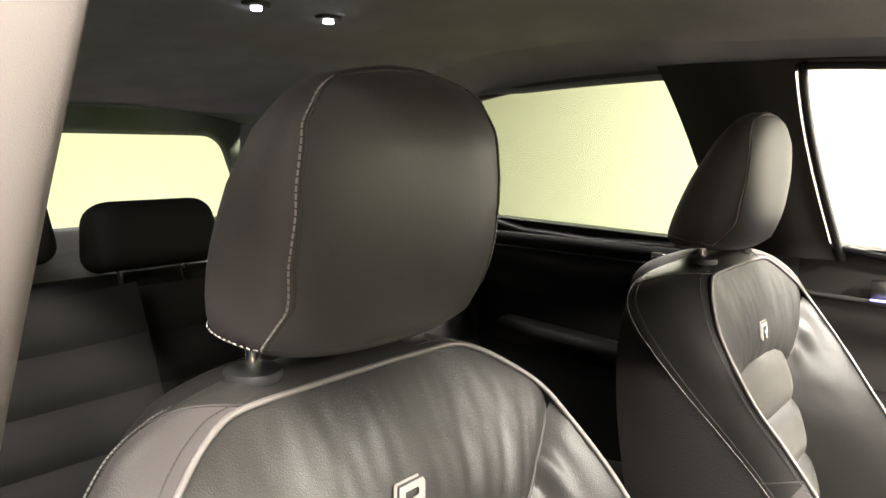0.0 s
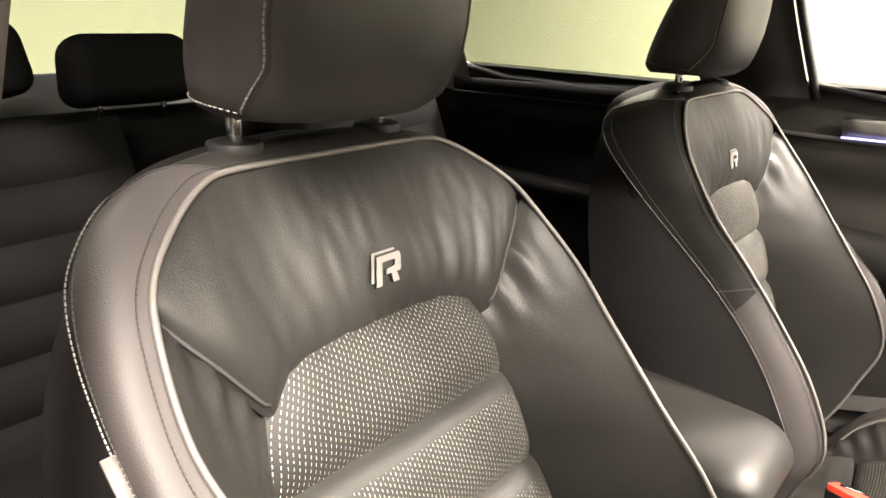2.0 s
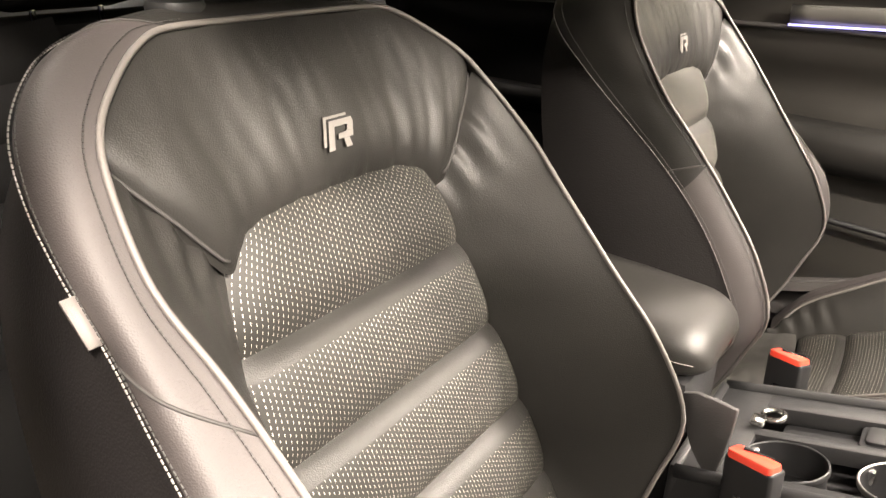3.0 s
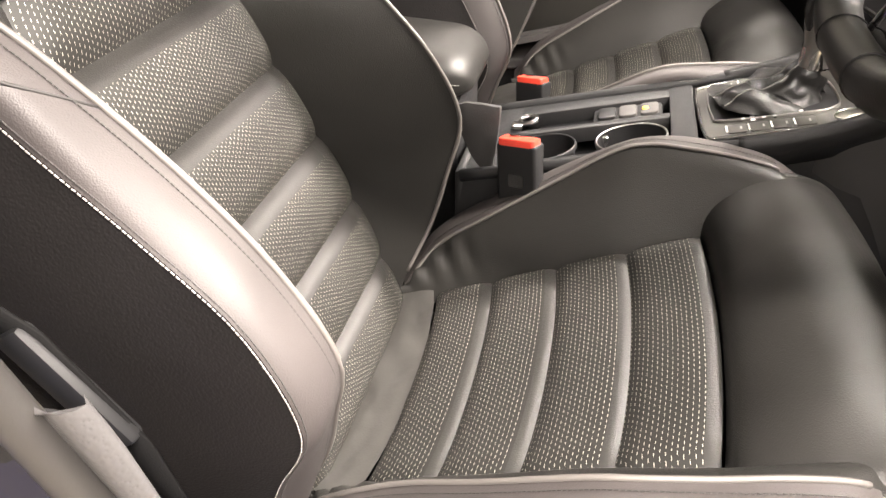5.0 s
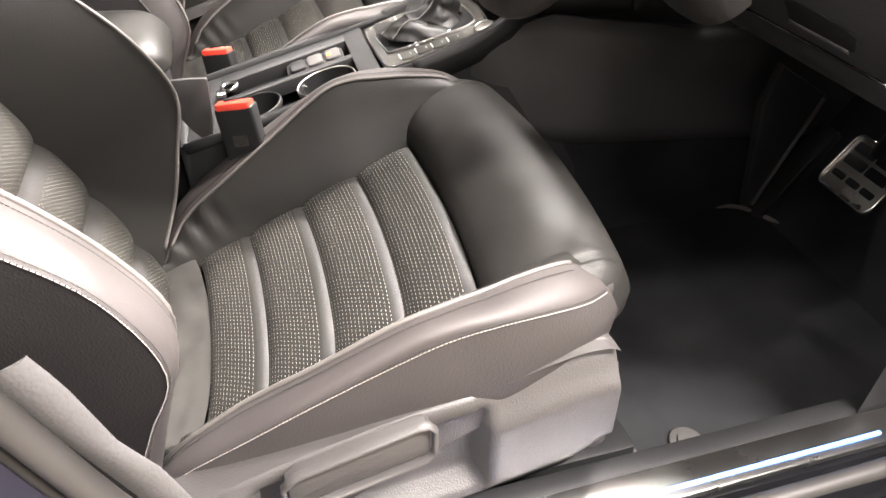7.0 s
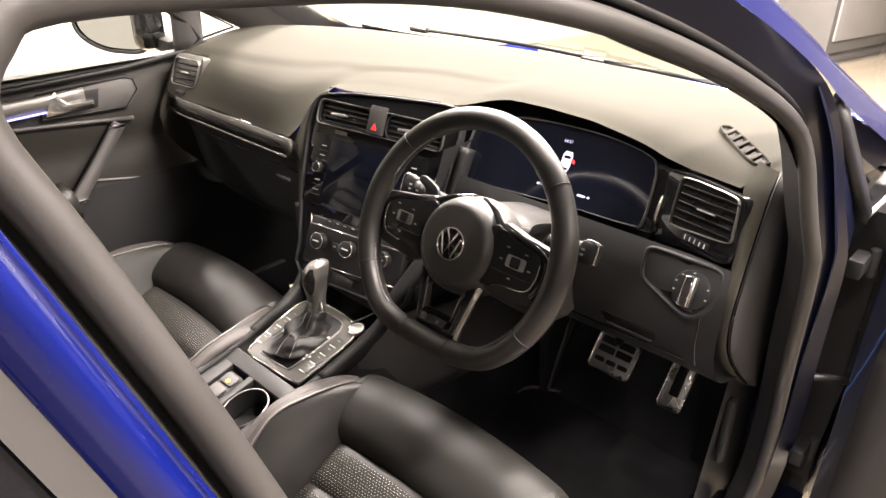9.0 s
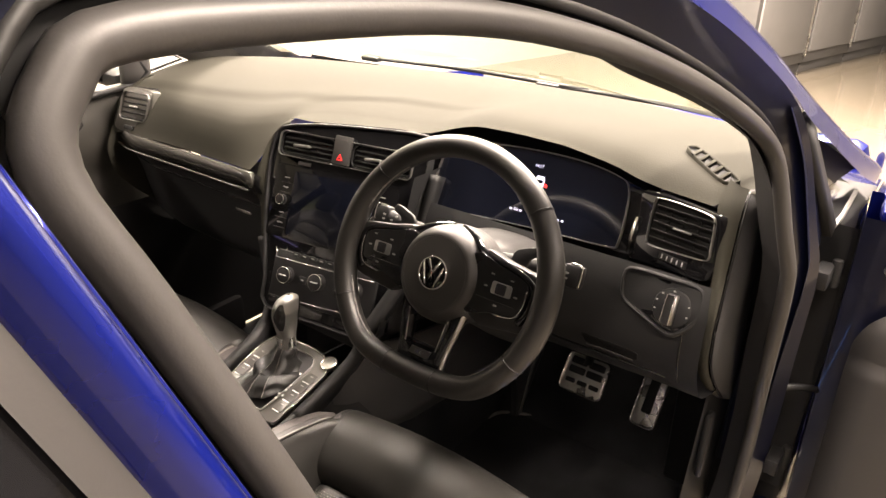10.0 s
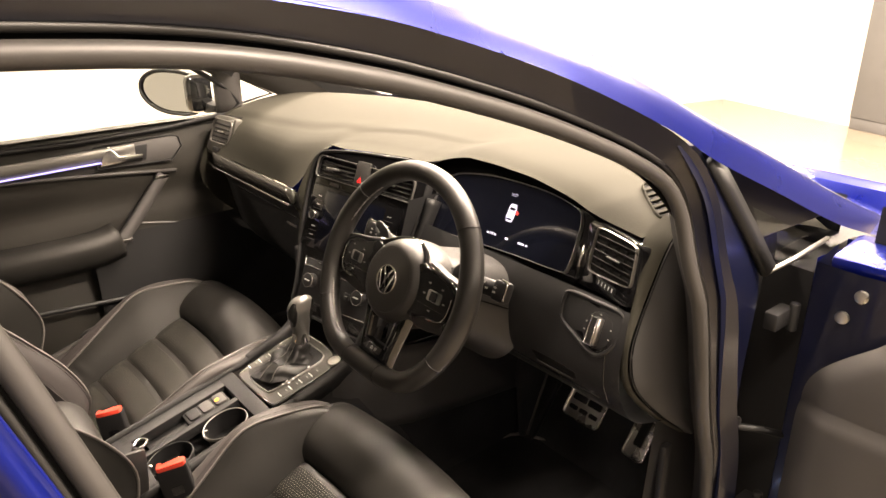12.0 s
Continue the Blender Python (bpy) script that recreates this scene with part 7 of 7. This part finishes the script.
sheet("shroud", shroud, span(0, 1, 10), span(0, 2 * math.pi, 41), SHROUD, col, "grained black plastic shroud")
tube("shroud_joint", [shroud(s, 0.0) + Vector((0, -0.001, 0)) for s in span(0.02, 0.95, 10)], 0.0010, SLAT, col, n=6)
for sg in (-1, 1):
    a = WM @ Vector((sg * 0.055, 0.030, -0.070))
    b = WM @ Vector((sg * 0.165, 0.040, -0.066))
    sweep("stalk", catmull([a, a.lerp(b, 0.5) + WUP * 0.003, b], 5), [(-0.011, -0.007), (0.011, -0.007), (0.013, 0.0), (0.011, 0.008), (-0.011, 0.008), (-0.013, 0)], BLACK, col, "black control stalk", up=WUP)
    tip = box("stalk_end", b, (0.026, 0.032, 0.022), BLACK, col, "black stalk end", bevel=0.006, m=WM.to_3x3().to_4x4())
    sweep("stalk_rim", catmull([Matrix.Translation(b) @ WM.to_3x3().to_4x4() @ Vector(p) for p in ((-sg * 0.006, 0.0165, 0.006), (sg * 0.010, 0.0165, 0.008), (sg * 0.0135, 0.010, 0.009), (sg * 0.0135, -0.012, 0.009))], 4), ring(0.0013, 6), CHROME, tip, "bright stalk edge", up=WUP)
    for dx_, dy_ in ((-0.030, 0.004), (-0.022, -0.003), (-0.006, 0.003), (-0.006, -0.004)):
        plate("stalk_mark", rounded(0.0055, 0.0028, 0.0010, 2), 0.0004, Matrix.Translation(b) @ WM.to_3x3().to_4x4() @ pose(sg * dx_, dy_, 0.0114), KEYGREY, col, bevel=0.0)
    pd = [(p.x, p.y) for p in catmull([(0.085, 0.052, 0), (0.110, 0.066, 0), (0.126, 0.068, 0), (0.128, 0.058, 0), (0.112, 0.050, 0), (0.104, 0.020, 0), (0.092, 0.016, 0)], 3, True)]
    plate("paddle", flip(pd) if sg > 0 else [(-x, y) for x, y in pd][::-1], 0.005, WM @ pose(0, -0.004, -0.036), PLASTIC, col, "grey shift paddle", 0.002)
tube("ignition_ring", [WM @ Vector((0.062 + 0.002 * math.cos(a), -0.036 + 0.016 * math.sin(a), -0.120 + 0.016 * math.cos(a))) for a in span(0, 2 * math.pi * 0.96, 24)], 0.0035, GLOSS, col, "gloss black ring on the column side", True)

# ---- passenger side doors ----


BRUSHED = material("brushed_trim", (0.20, 0.195, 0.185), 0.42, metal=0.5)


def left_door(name, x0, x1, front):
    """A closed door on the car's left: card, trim strip, handle, pocket and window."""
    d = thing(name, ((x0 + x1) / 2, 0.72, 0.32), "closed %s door with black trim, light strip and bright handle" % ("front passenger" if front else "rear passenger"), "car door", "left doors")
    zb = 0.985 if front else 0.965

    def card(s, t):
        x = x0 + (x1 - x0) * s
        z = zb - (zb - 0.30) * t
        y = 0.722 - 0.012 * math.sin(math.pi * min(1, t * 3.2)) - 0.026 * ease(t, 0.50, 0.70) + 0.02 * ease(t, 0.80, 1.0) + 0.012 * math.exp(-((t - 0.27) / 0.05) ** 2)
        return Vector((x, y, z))

    # one door trim: front copy lighter, rear copy darker, imitating the cabin's light
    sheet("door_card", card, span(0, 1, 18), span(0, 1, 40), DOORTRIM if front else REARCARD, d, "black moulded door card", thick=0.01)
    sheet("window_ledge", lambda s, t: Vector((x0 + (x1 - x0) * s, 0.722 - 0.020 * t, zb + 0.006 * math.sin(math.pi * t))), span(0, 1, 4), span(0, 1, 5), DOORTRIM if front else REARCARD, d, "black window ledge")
    a, b = (-0.11, x1 - 0.27) if front else (x0 + 0.03, x1 - 0.12)
    sweep("trim_strip", [(x, 0.702 - 0.004 * math.sin(math.pi * i / 15), 0.927 - 0.012 * (1 - i / 15)) for i, x in enumerate(span(a, b, 16))], [(-0.003, -0.018), (0.004, -0.016), (0.007, 0), (0.004, 0.016), (-0.003, 0.018)], BRUSHED if front else REARCARD, d, "brushed metal trim strip", up=(0, -0.2, 1))
    sweep("light_line", [(x, 0.696, 0.909 - 0.010 * (1 - i / 15)) for i, x in enumerate(span(a, b, 16))], ring(0.0022, 6), AMBIENT if front else TRIMGREY, d, "violet light line" if front else "thin grey line")
    if front:
        cup = [(-0.10, -0.026), (0.085, -0.032), (0.115, 0.0), (0.11, 0.024), (0.09, 0.030), (-0.10, 0.024)]
        HM = facing((0.355, 0.704, 0.918), (0, -1, 0.08))
        plate("handle_cup", cup, 0.02, HM @ pose(0, 0, 0.002), TRIMGREY, d, "grey handle recess panel", 0.003)
        plate("handle_recess", [(-0.085, -0.02), (0.02, -0.022), (0.03, 0.018), (-0.085, 0.016)], 0.006, HM @ pose(0, 0, 0.004), BLACK, d, "dark recess", 0.001)
        frame_ring("cup_rim", cup, 0.004, 0.005, HM @ pose(0, 0, 0.003), BLACK, d)
        plate("pull_handle", [(-0.105, -0.022), (0.0, -0.020), (0.002, -0.004), (-0.055, 0.0), (-0.075, 0.028), (-0.088, 0.020)], 0.012, HM @ pose(0.01, 0, 0.012), CHROME, d, "bright door pull", 0.004)
        tube("card_crease", [(x, 0.704, 0.894 - 0.043 * max(0.0, (x - 0.0) / 0.48) ** 1.3) for i, x in enumerate(span(x0, 0.45, 12))], 0.005, TRIMGREY, d, "raised crease")
        sweep("grab_strut", catmull([(0.412, 0.700, 0.850), (0.345, 0.688, 0.775), (0.280, 0.676, 0.708), (0.232, 0.672, 0.66)], 5), [(-0.016, -0.006), (0.016, -0.006), (0.013, 0.008), (-0.013, 0.008)], TRIMGREY, d, "grey grab handle strut", up=(0, -1, 0.1))
        box("strut_end", (0.405, 0.694, 0.846), (0.034, 0.010, 0.008), CHROME, d, bevel=0.002)
        box("strut_end", (0.283, 0.668, 0.705), (0.034, 0.010, 0.006), CHROME, d, bevel=0.002)
        sweep("arm_pad", catmull([(x0 + 0.04, 0.680, 0.700), (0.05, 0.672, 0.690), (0.20, 0.672, 0.690), (0.27, 0.680, 0.700)], 4), [(-0.03, -0.036), (0.018, -0.036), (0.028, -0.012), (0.024, 0.022), (0.010, 0.040), (-0.03, 0.044)], SMOOTH, d, "padded armrest", up=(0, -0.2, 1))
        tube("pocket_top", catmull([(0.325, 0.686, 0.736), (0.42, 0.688, 0.716), (0.50, 0.692, 0.694), (0.575, 0.698, 0.674)], 5), 0.004, TRIMGREY, d, "bright upper edge of the lower panel")
        tube("pocket_edge", catmull([(x0 + 0.1, 0.672, 0.58), (0.12, 0.664, 0.560), (0.30, 0.668, 0.545), (0.45, 0.69, 0.545)], 5), 0.006, PLASTIC, d, "door pocket edge")
    else:
        box("pull_handle", (x1 - 0.16, 0.690, 0.92), (0.08, 0.016, 0.028), CHROME, d, "bright door pull", bevel=0.008)
        sweep("arm_pad", [(x0 + 0.15, 0.68, 0.71), (x1 - 0.1, 0.672, 0.70)], [(-0.03, -0.03), (0.02, -0.03), (0.026, 0.0), (0.016, 0.02), (-0.03, 0.02)], BENCH, d, "padded armrest")
        tube("arm_line", [(x0 + 0.15, 0.662, 0.715), (x1 - 0.1, 0.655, 0.705)], 0.002, PLASTIC, d)
    # window frame and glass
    if front:
        ol = [(-0.19, 0.985), (0.60, 0.985), (0.50, 1.13), (0.30, 1.225), (0.05, 1.275), (-0.20, 1.292), (-0.262, 1.280), (-0.255, 1.20)]
    else:
        ol = [(-0.36, 0.965), (-0.405, 1.12), (-0.435, 1.235), (-0.470, 1.275), (-0.52, 1.280), (-0.80, 1.262), (-1.03, 1.230), (-0.97, 0.965)]
    ol3 = [Vector((p.x, yb(p.z) - 0.035, p.z)) for p in catmull([(x, 0, z) for x, z in ol], 4, True)]
    tube("window_seal", ol3, 0.007, BLACK if front else LINING, d, "black window seal", True, up=(0, 1, 0))
    c = sum(ol3, Vector()) / len(ol3)
    g = mesh_part("window_glass", ol3 + [c], [(i, (i + 1) % len(ol3), len(ol3)) for i in range(len(ol3))], CLEAR if front else TINTED, d, "door glass", smooth=False)
    g.visible_shadow = False
    sheet("outer_skin", lambda s, t: Vector((x0 + (x1 - x0) * s, 0.79, 0.96 - 0.6 * t)), span(0, 1, 4), span(0, 1, 4), PAINT, d, "blue outer skin")
    return d


left_door("front_car_door", -0.30, 0.62, True)
left_door("rear_car_door", -1.02, -0.31, False)

# left side frame over the doors
def lrail(s, t):
    P = catmull([(-1.15, 0, 1.20), (-0.80, 0, 1.270), (-0.45, 0, 1.292), (-0.20, 0, 1.300), (0.05, 0, 1.284), (0.30, 0, 1.236), (0.50, 0, 1.142), (0.62, 0, 1.075)], 6)
    k = s * (len(P) - 1)
    i = min(int(k), len(P) - 2)
    p = P[i].lerp(P[i + 1], k - i)
    z = p.z + 0.085 * t - 0.02 * t * t
    return Vector((p.x, yb(p.z) - 0.03 - 0.105 * t, z))


sheet("rail_lining", lrail, span(0, 1, 40), span(0, 1, 6), LINING, car, "black roof rail lining")
tube("rail_seal", [lrail(s, 0.0) for s in span(0, 1, 40)], 0.008, RUBBER, car, "grey seal along the roof rail")


def lpillar(s, t):
    a, b = Vector((-0.276, 0, 1.30)), Vector((-0.172, 0, 0.96))
    c, d = Vector((-0.47, 0, 1.30)), Vector((-0.37, 0, 0.96))
    p = a.lerp(b, s).lerp(c.lerp(d, s), t)
    return Vector((p.x - 0.05 * (1 - s) ** 3 * (0.5 - t) * -1, yb(p.z) - 0.045 - 0.03 * math.sin(math.pi * t), p.z))


# same trim as the other centre pillar, its shade put into the colour
sheet("centre_pillar_trim", lpillar, span(0, 1, 14), span(0, 1, 10), DARKTRIM, car, "centre pillar trim in a darker, shaded colour")
sheet("centre_pillar_trim", lambda s, t: Vector((lpillar(s, t).x + 0.02 + 0.0 * s, 0.705 - 0.025 * math.sin(math.pi * t), 0.96 - 0.66 * s)), span(0, 1, 8), span(0, 1, 8), PLASTIC, car)
tube("pillar_seal", [lpillar(s, -0.02) + Vector((0.006, 0.004, 0)) for s in span(0, 1, 14)], 0.008, DARKRUBBER, car, "dark rubber seal", up=(0, 1, 0))
box("belt_guide", (-0.40, 0.655, 1.16), (0.03, 0.02, 0.07), BLACK, car, "black belt guide", bevel=0.008)
# front quarter windows and mirrors
for sg in (-1, 1):
    q3 = [Vector((0.700, 0, 1.085)), Vector((0.785, 0, 0.965)), Vector((0.945, 0, 0.968))] if sg < 0 else [Vector((0.650, 0, 1.079)), Vector((0.645, 0, 1.000)), Vector((0.756, 0, 1.020))]
    q3 = [Vector((p.x, sg * (yb(p.z) - 0.004), p.z)) for p in q3]
    g = mesh_part("quarter_glass", q3, [(0, 1, 2)], CLEAR, car, "small quarter window", smooth=False)
    g.visible_shadow = False
    if sg > 0:
        tube("quarter_frame", q3, 0.005, BLACK, car, "quarter window frame", True, up=(0, 1, 0))
        sheet("quarter_post", lambda s, t: Vector((0.570 + 0.068 * t + 0.015 * s, yb(1.13 - 0.15 * s) - 0.020 - 0.010 * math.sin(math.pi * t), 1.13 - 0.15 * s)), span(0, 1, 5), span(0, 1, 7), TRIMGREY, car, "dark grey post between the side windows", thick=0.012)
# the driver's side: painted pillar face, quarter window bar and the dark gap at the hinges
PF = [(0.64, 1.155, 0.010), (0.685, 1.09, 0.010), (0.735, 1.015, 0.008), (0.775, 0.945, 0.004), (0.802, 0.74, 0.0), (0.835, 0.6, 0.0), (0.88, 0.42, 0.0)]
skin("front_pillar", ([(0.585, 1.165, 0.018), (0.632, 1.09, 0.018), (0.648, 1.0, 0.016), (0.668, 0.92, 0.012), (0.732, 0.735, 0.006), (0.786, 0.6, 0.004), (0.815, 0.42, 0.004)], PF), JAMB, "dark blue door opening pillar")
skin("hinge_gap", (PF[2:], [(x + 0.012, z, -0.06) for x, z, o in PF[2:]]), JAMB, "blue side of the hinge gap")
# black sheets put the hinge gap's shade into their colour
skin("gap_floor", ([(x + 0.010, z, -0.06) for x, z, o in PF[2:]], [(0.93, z, -0.05) for x, z, o in PF[2:]]), BLACK, "black sheet standing for the shaded hinge gap")
skin("wing_return", ([(0.905, z, 0.05) for z in (0.925, 0.8, 0.6, 0.4)], [(0.91, z, -0.10) for z in (0.925, 0.8, 0.6, 0.4)]), BLACK, "black sheet closing the hinge gap")
sweep("quarter_bar", [Vector((x, -(yb(z) + 0.012), z)) for x, z in ((0.665, 1.135), (0.70, 1.085), (0.745, 1.02), (0.785, 0.958))], [(-0.012, -0.006), (0.012, -0.006), (0.012, 0.006), (-0.012, 0.006)], BLACK, car, "black quarter window bar", up=(0, 1, 0))
sweep("quarter_sill", [(0.785, -0.755, 0.956), (0.86, -0.758, 0.958), (0.97, -0.755, 0.962)], [(-0.003, -0.003), (0.003, -0.003), (0.003, 0.002), (-0.003, 0.002)], SATINRIM, car, "bright quarter window sill")
# added black box hides the floor behind the gap
box("wing_filler", (1.06, -0.66, 0.60), (0.28, 0.22, 0.62), BLACK, car, "black box added to close the wing", bevel=0.01)
mr = thing("wing_mirror", (0.60, 0.90, 1.0), "black cased wing mirror outside the passenger window", "wing mirror")
MI = facing((0.55, 0.97, 1.015), (-0.87, -0.48, 0.05))


def leaf(a, w, h):
    """A mirror outline, square towards the car and tapered outwards."""
    ca, sa = math.cos(a), math.sin(a)
    e = 0.55 if ca > 0 else 1.05
    return w * math.copysign(abs(ca) ** e, ca), h * math.copysign(abs(sa) ** (0.6 if ca > 0 else 0.95), sa) - 0.006 * ca


def shell(s, a):
    k = table(s, [(0, 0.005), (0.2, 0.65), (0.5, 0.92), (0.8, 1.0), (1.0, 0.98)])
    ca, sa = math.cos(a), math.sin(a)
    return MI @ Vector((*leaf(a, 0.112 * k, 0.064 * k), -0.09 + 0.09 * s))


sheet("mirror_case", shell, span(0, 1, 12), span(0, 2 * math.pi, 37), GLOSS, mr, "gloss black mirror case")
tube("mirror_rim", [shell(1.0, a) for a in span(0, 2 * math.pi * 0.97, 36)], 0.005, BLACK, mr, "black rim", True)
plate("mirror_glass", [leaf(a, 0.102, 0.055) for a in span(0, 2 * math.pi * 0.97, 36)], 0.003, MI @ pose(0, 0, -0.004), MIRROR, mr, "mirror glass", 0.0)
box("mirror_foot", (0.62, 0.82, 0.985), (0.06, 0.13, 0.035), BLACK, mr, bevel=0.01)
box("mirror_inner", (0.585, 0.835, 1.025), (0.07, 0.06, 0.105), GLOSS, mr, "gloss black inner mirror housing", bevel=0.02)

# ---- the open driver's door ----
od = thing("front_car_door", (0.86, -0.80, 0.35), "open dark blue driver's door with grey trim", "car door")


def dpoint(along, depth, z):
    return Matrix.Translation((0.845, -0.775, 0)) @ Vector((0.02 + depth + 0.10 * along, -along, z))


def edge_face(s, t):
    z = 0.36 + 0.60 * s
    return dpoint(0.0 + 0.012 * t, 0.10 * (1 - t), z)


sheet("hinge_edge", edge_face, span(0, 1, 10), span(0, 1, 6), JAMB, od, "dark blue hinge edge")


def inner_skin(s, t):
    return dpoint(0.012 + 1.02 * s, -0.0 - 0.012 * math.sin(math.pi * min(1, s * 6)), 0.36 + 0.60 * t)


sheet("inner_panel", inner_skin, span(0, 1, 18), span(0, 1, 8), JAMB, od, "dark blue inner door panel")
sheet("outer_panel", lambda s, t: dpoint(1.03 * s, 0.13 + 0.03 * math.sin(math.pi * t), 0.33 + 0.63 * t), span(0, 1, 8), span(0, 1, 8), PAINT, od, "dark blue outer door skin")


def dcard(s, t):
    z = 0.40 + 0.50 * t
    start = 0.048 + 0.10 * ease(z, 0.76, 0.90) ** 1.3
    return dpoint(start + (0.98 - start) * s, -0.030 - 0.016 * ease(s, 0.0, 0.05) + 0.010 * ease(z, 0.735, 0.75) - 0.012 * ease(0.5 - z, 0, 0.1), z)


sheet("door_card", dcard, span(0, 1, 24), span(0, 1, 50), TRIMGREY, od, "grey moulded door trim", thick=0.02)
sheet("card_edge", lambda s, t: dcard(0, s).lerp(dpoint(0.045 + 0.10 * ease(dcard(0, s).z, 0.76, 0.90) ** 1.3, 0.0, dcard(0, s).z), t), span(0, 1, 30), span(0, 1, 4), TRIMGREY, od)
for al, z in ((0.064, 0.890), (0.083, 0.929)):
    disc("bolt", 0.010, 0.006, facing(dpoint(al, -0.016, z), (-1, -0.1, 0)), STEEL, od, "round metal bolt", 0.003, 20)
box("door_top", dpoint(0.53, 0.06, 0.965), (0.13, 1.02, 0.024), PAINT, od, bevel=0.010, m=pose(0, 0, 0, 0, 0, 5.7))
sheet("mirror_sail", lambda s, t: dpoint(0.05 + 0.20 * s, 0.09, 0.975 + (0.06 * (1 - s)) * t), span(0, 1, 6), span(0, 1, 3), BLACK, od, "black mirror mounting sail")
for z in (0.862, 0.50):
    box("hinge", (0.845, -0.755, z), (0.050, 0.022, 0.030), BLACK, od, "dark door hinge", bevel=0.004)
    disc("hinge_pin", 0.008, 0.045, Matrix.Translation((0.868, -0.768, z + 0.022)), BLACK, od, bevel=0.003, n=16)
tube("check_strap", [(0.80, -0.735, 0.672), (0.84, -0.762, 0.662), (0.885, -0.80, 0.645)], 0.006, BLACK, od, "black door check strap")
disc("strap_bolt", 0.009, 0.004, facing((0.79, -0.748, 0.69), (-0.3, -1, 0)), BLACK, od, bevel=0.002, n=16)

# body side ahead of the opening, behind the open door
box("opening_handle", (0.735, -0.662, 0.56), (0.022, 0.014, 0.13), BLACK, car, "black bonnet release lever", bevel=0.006)
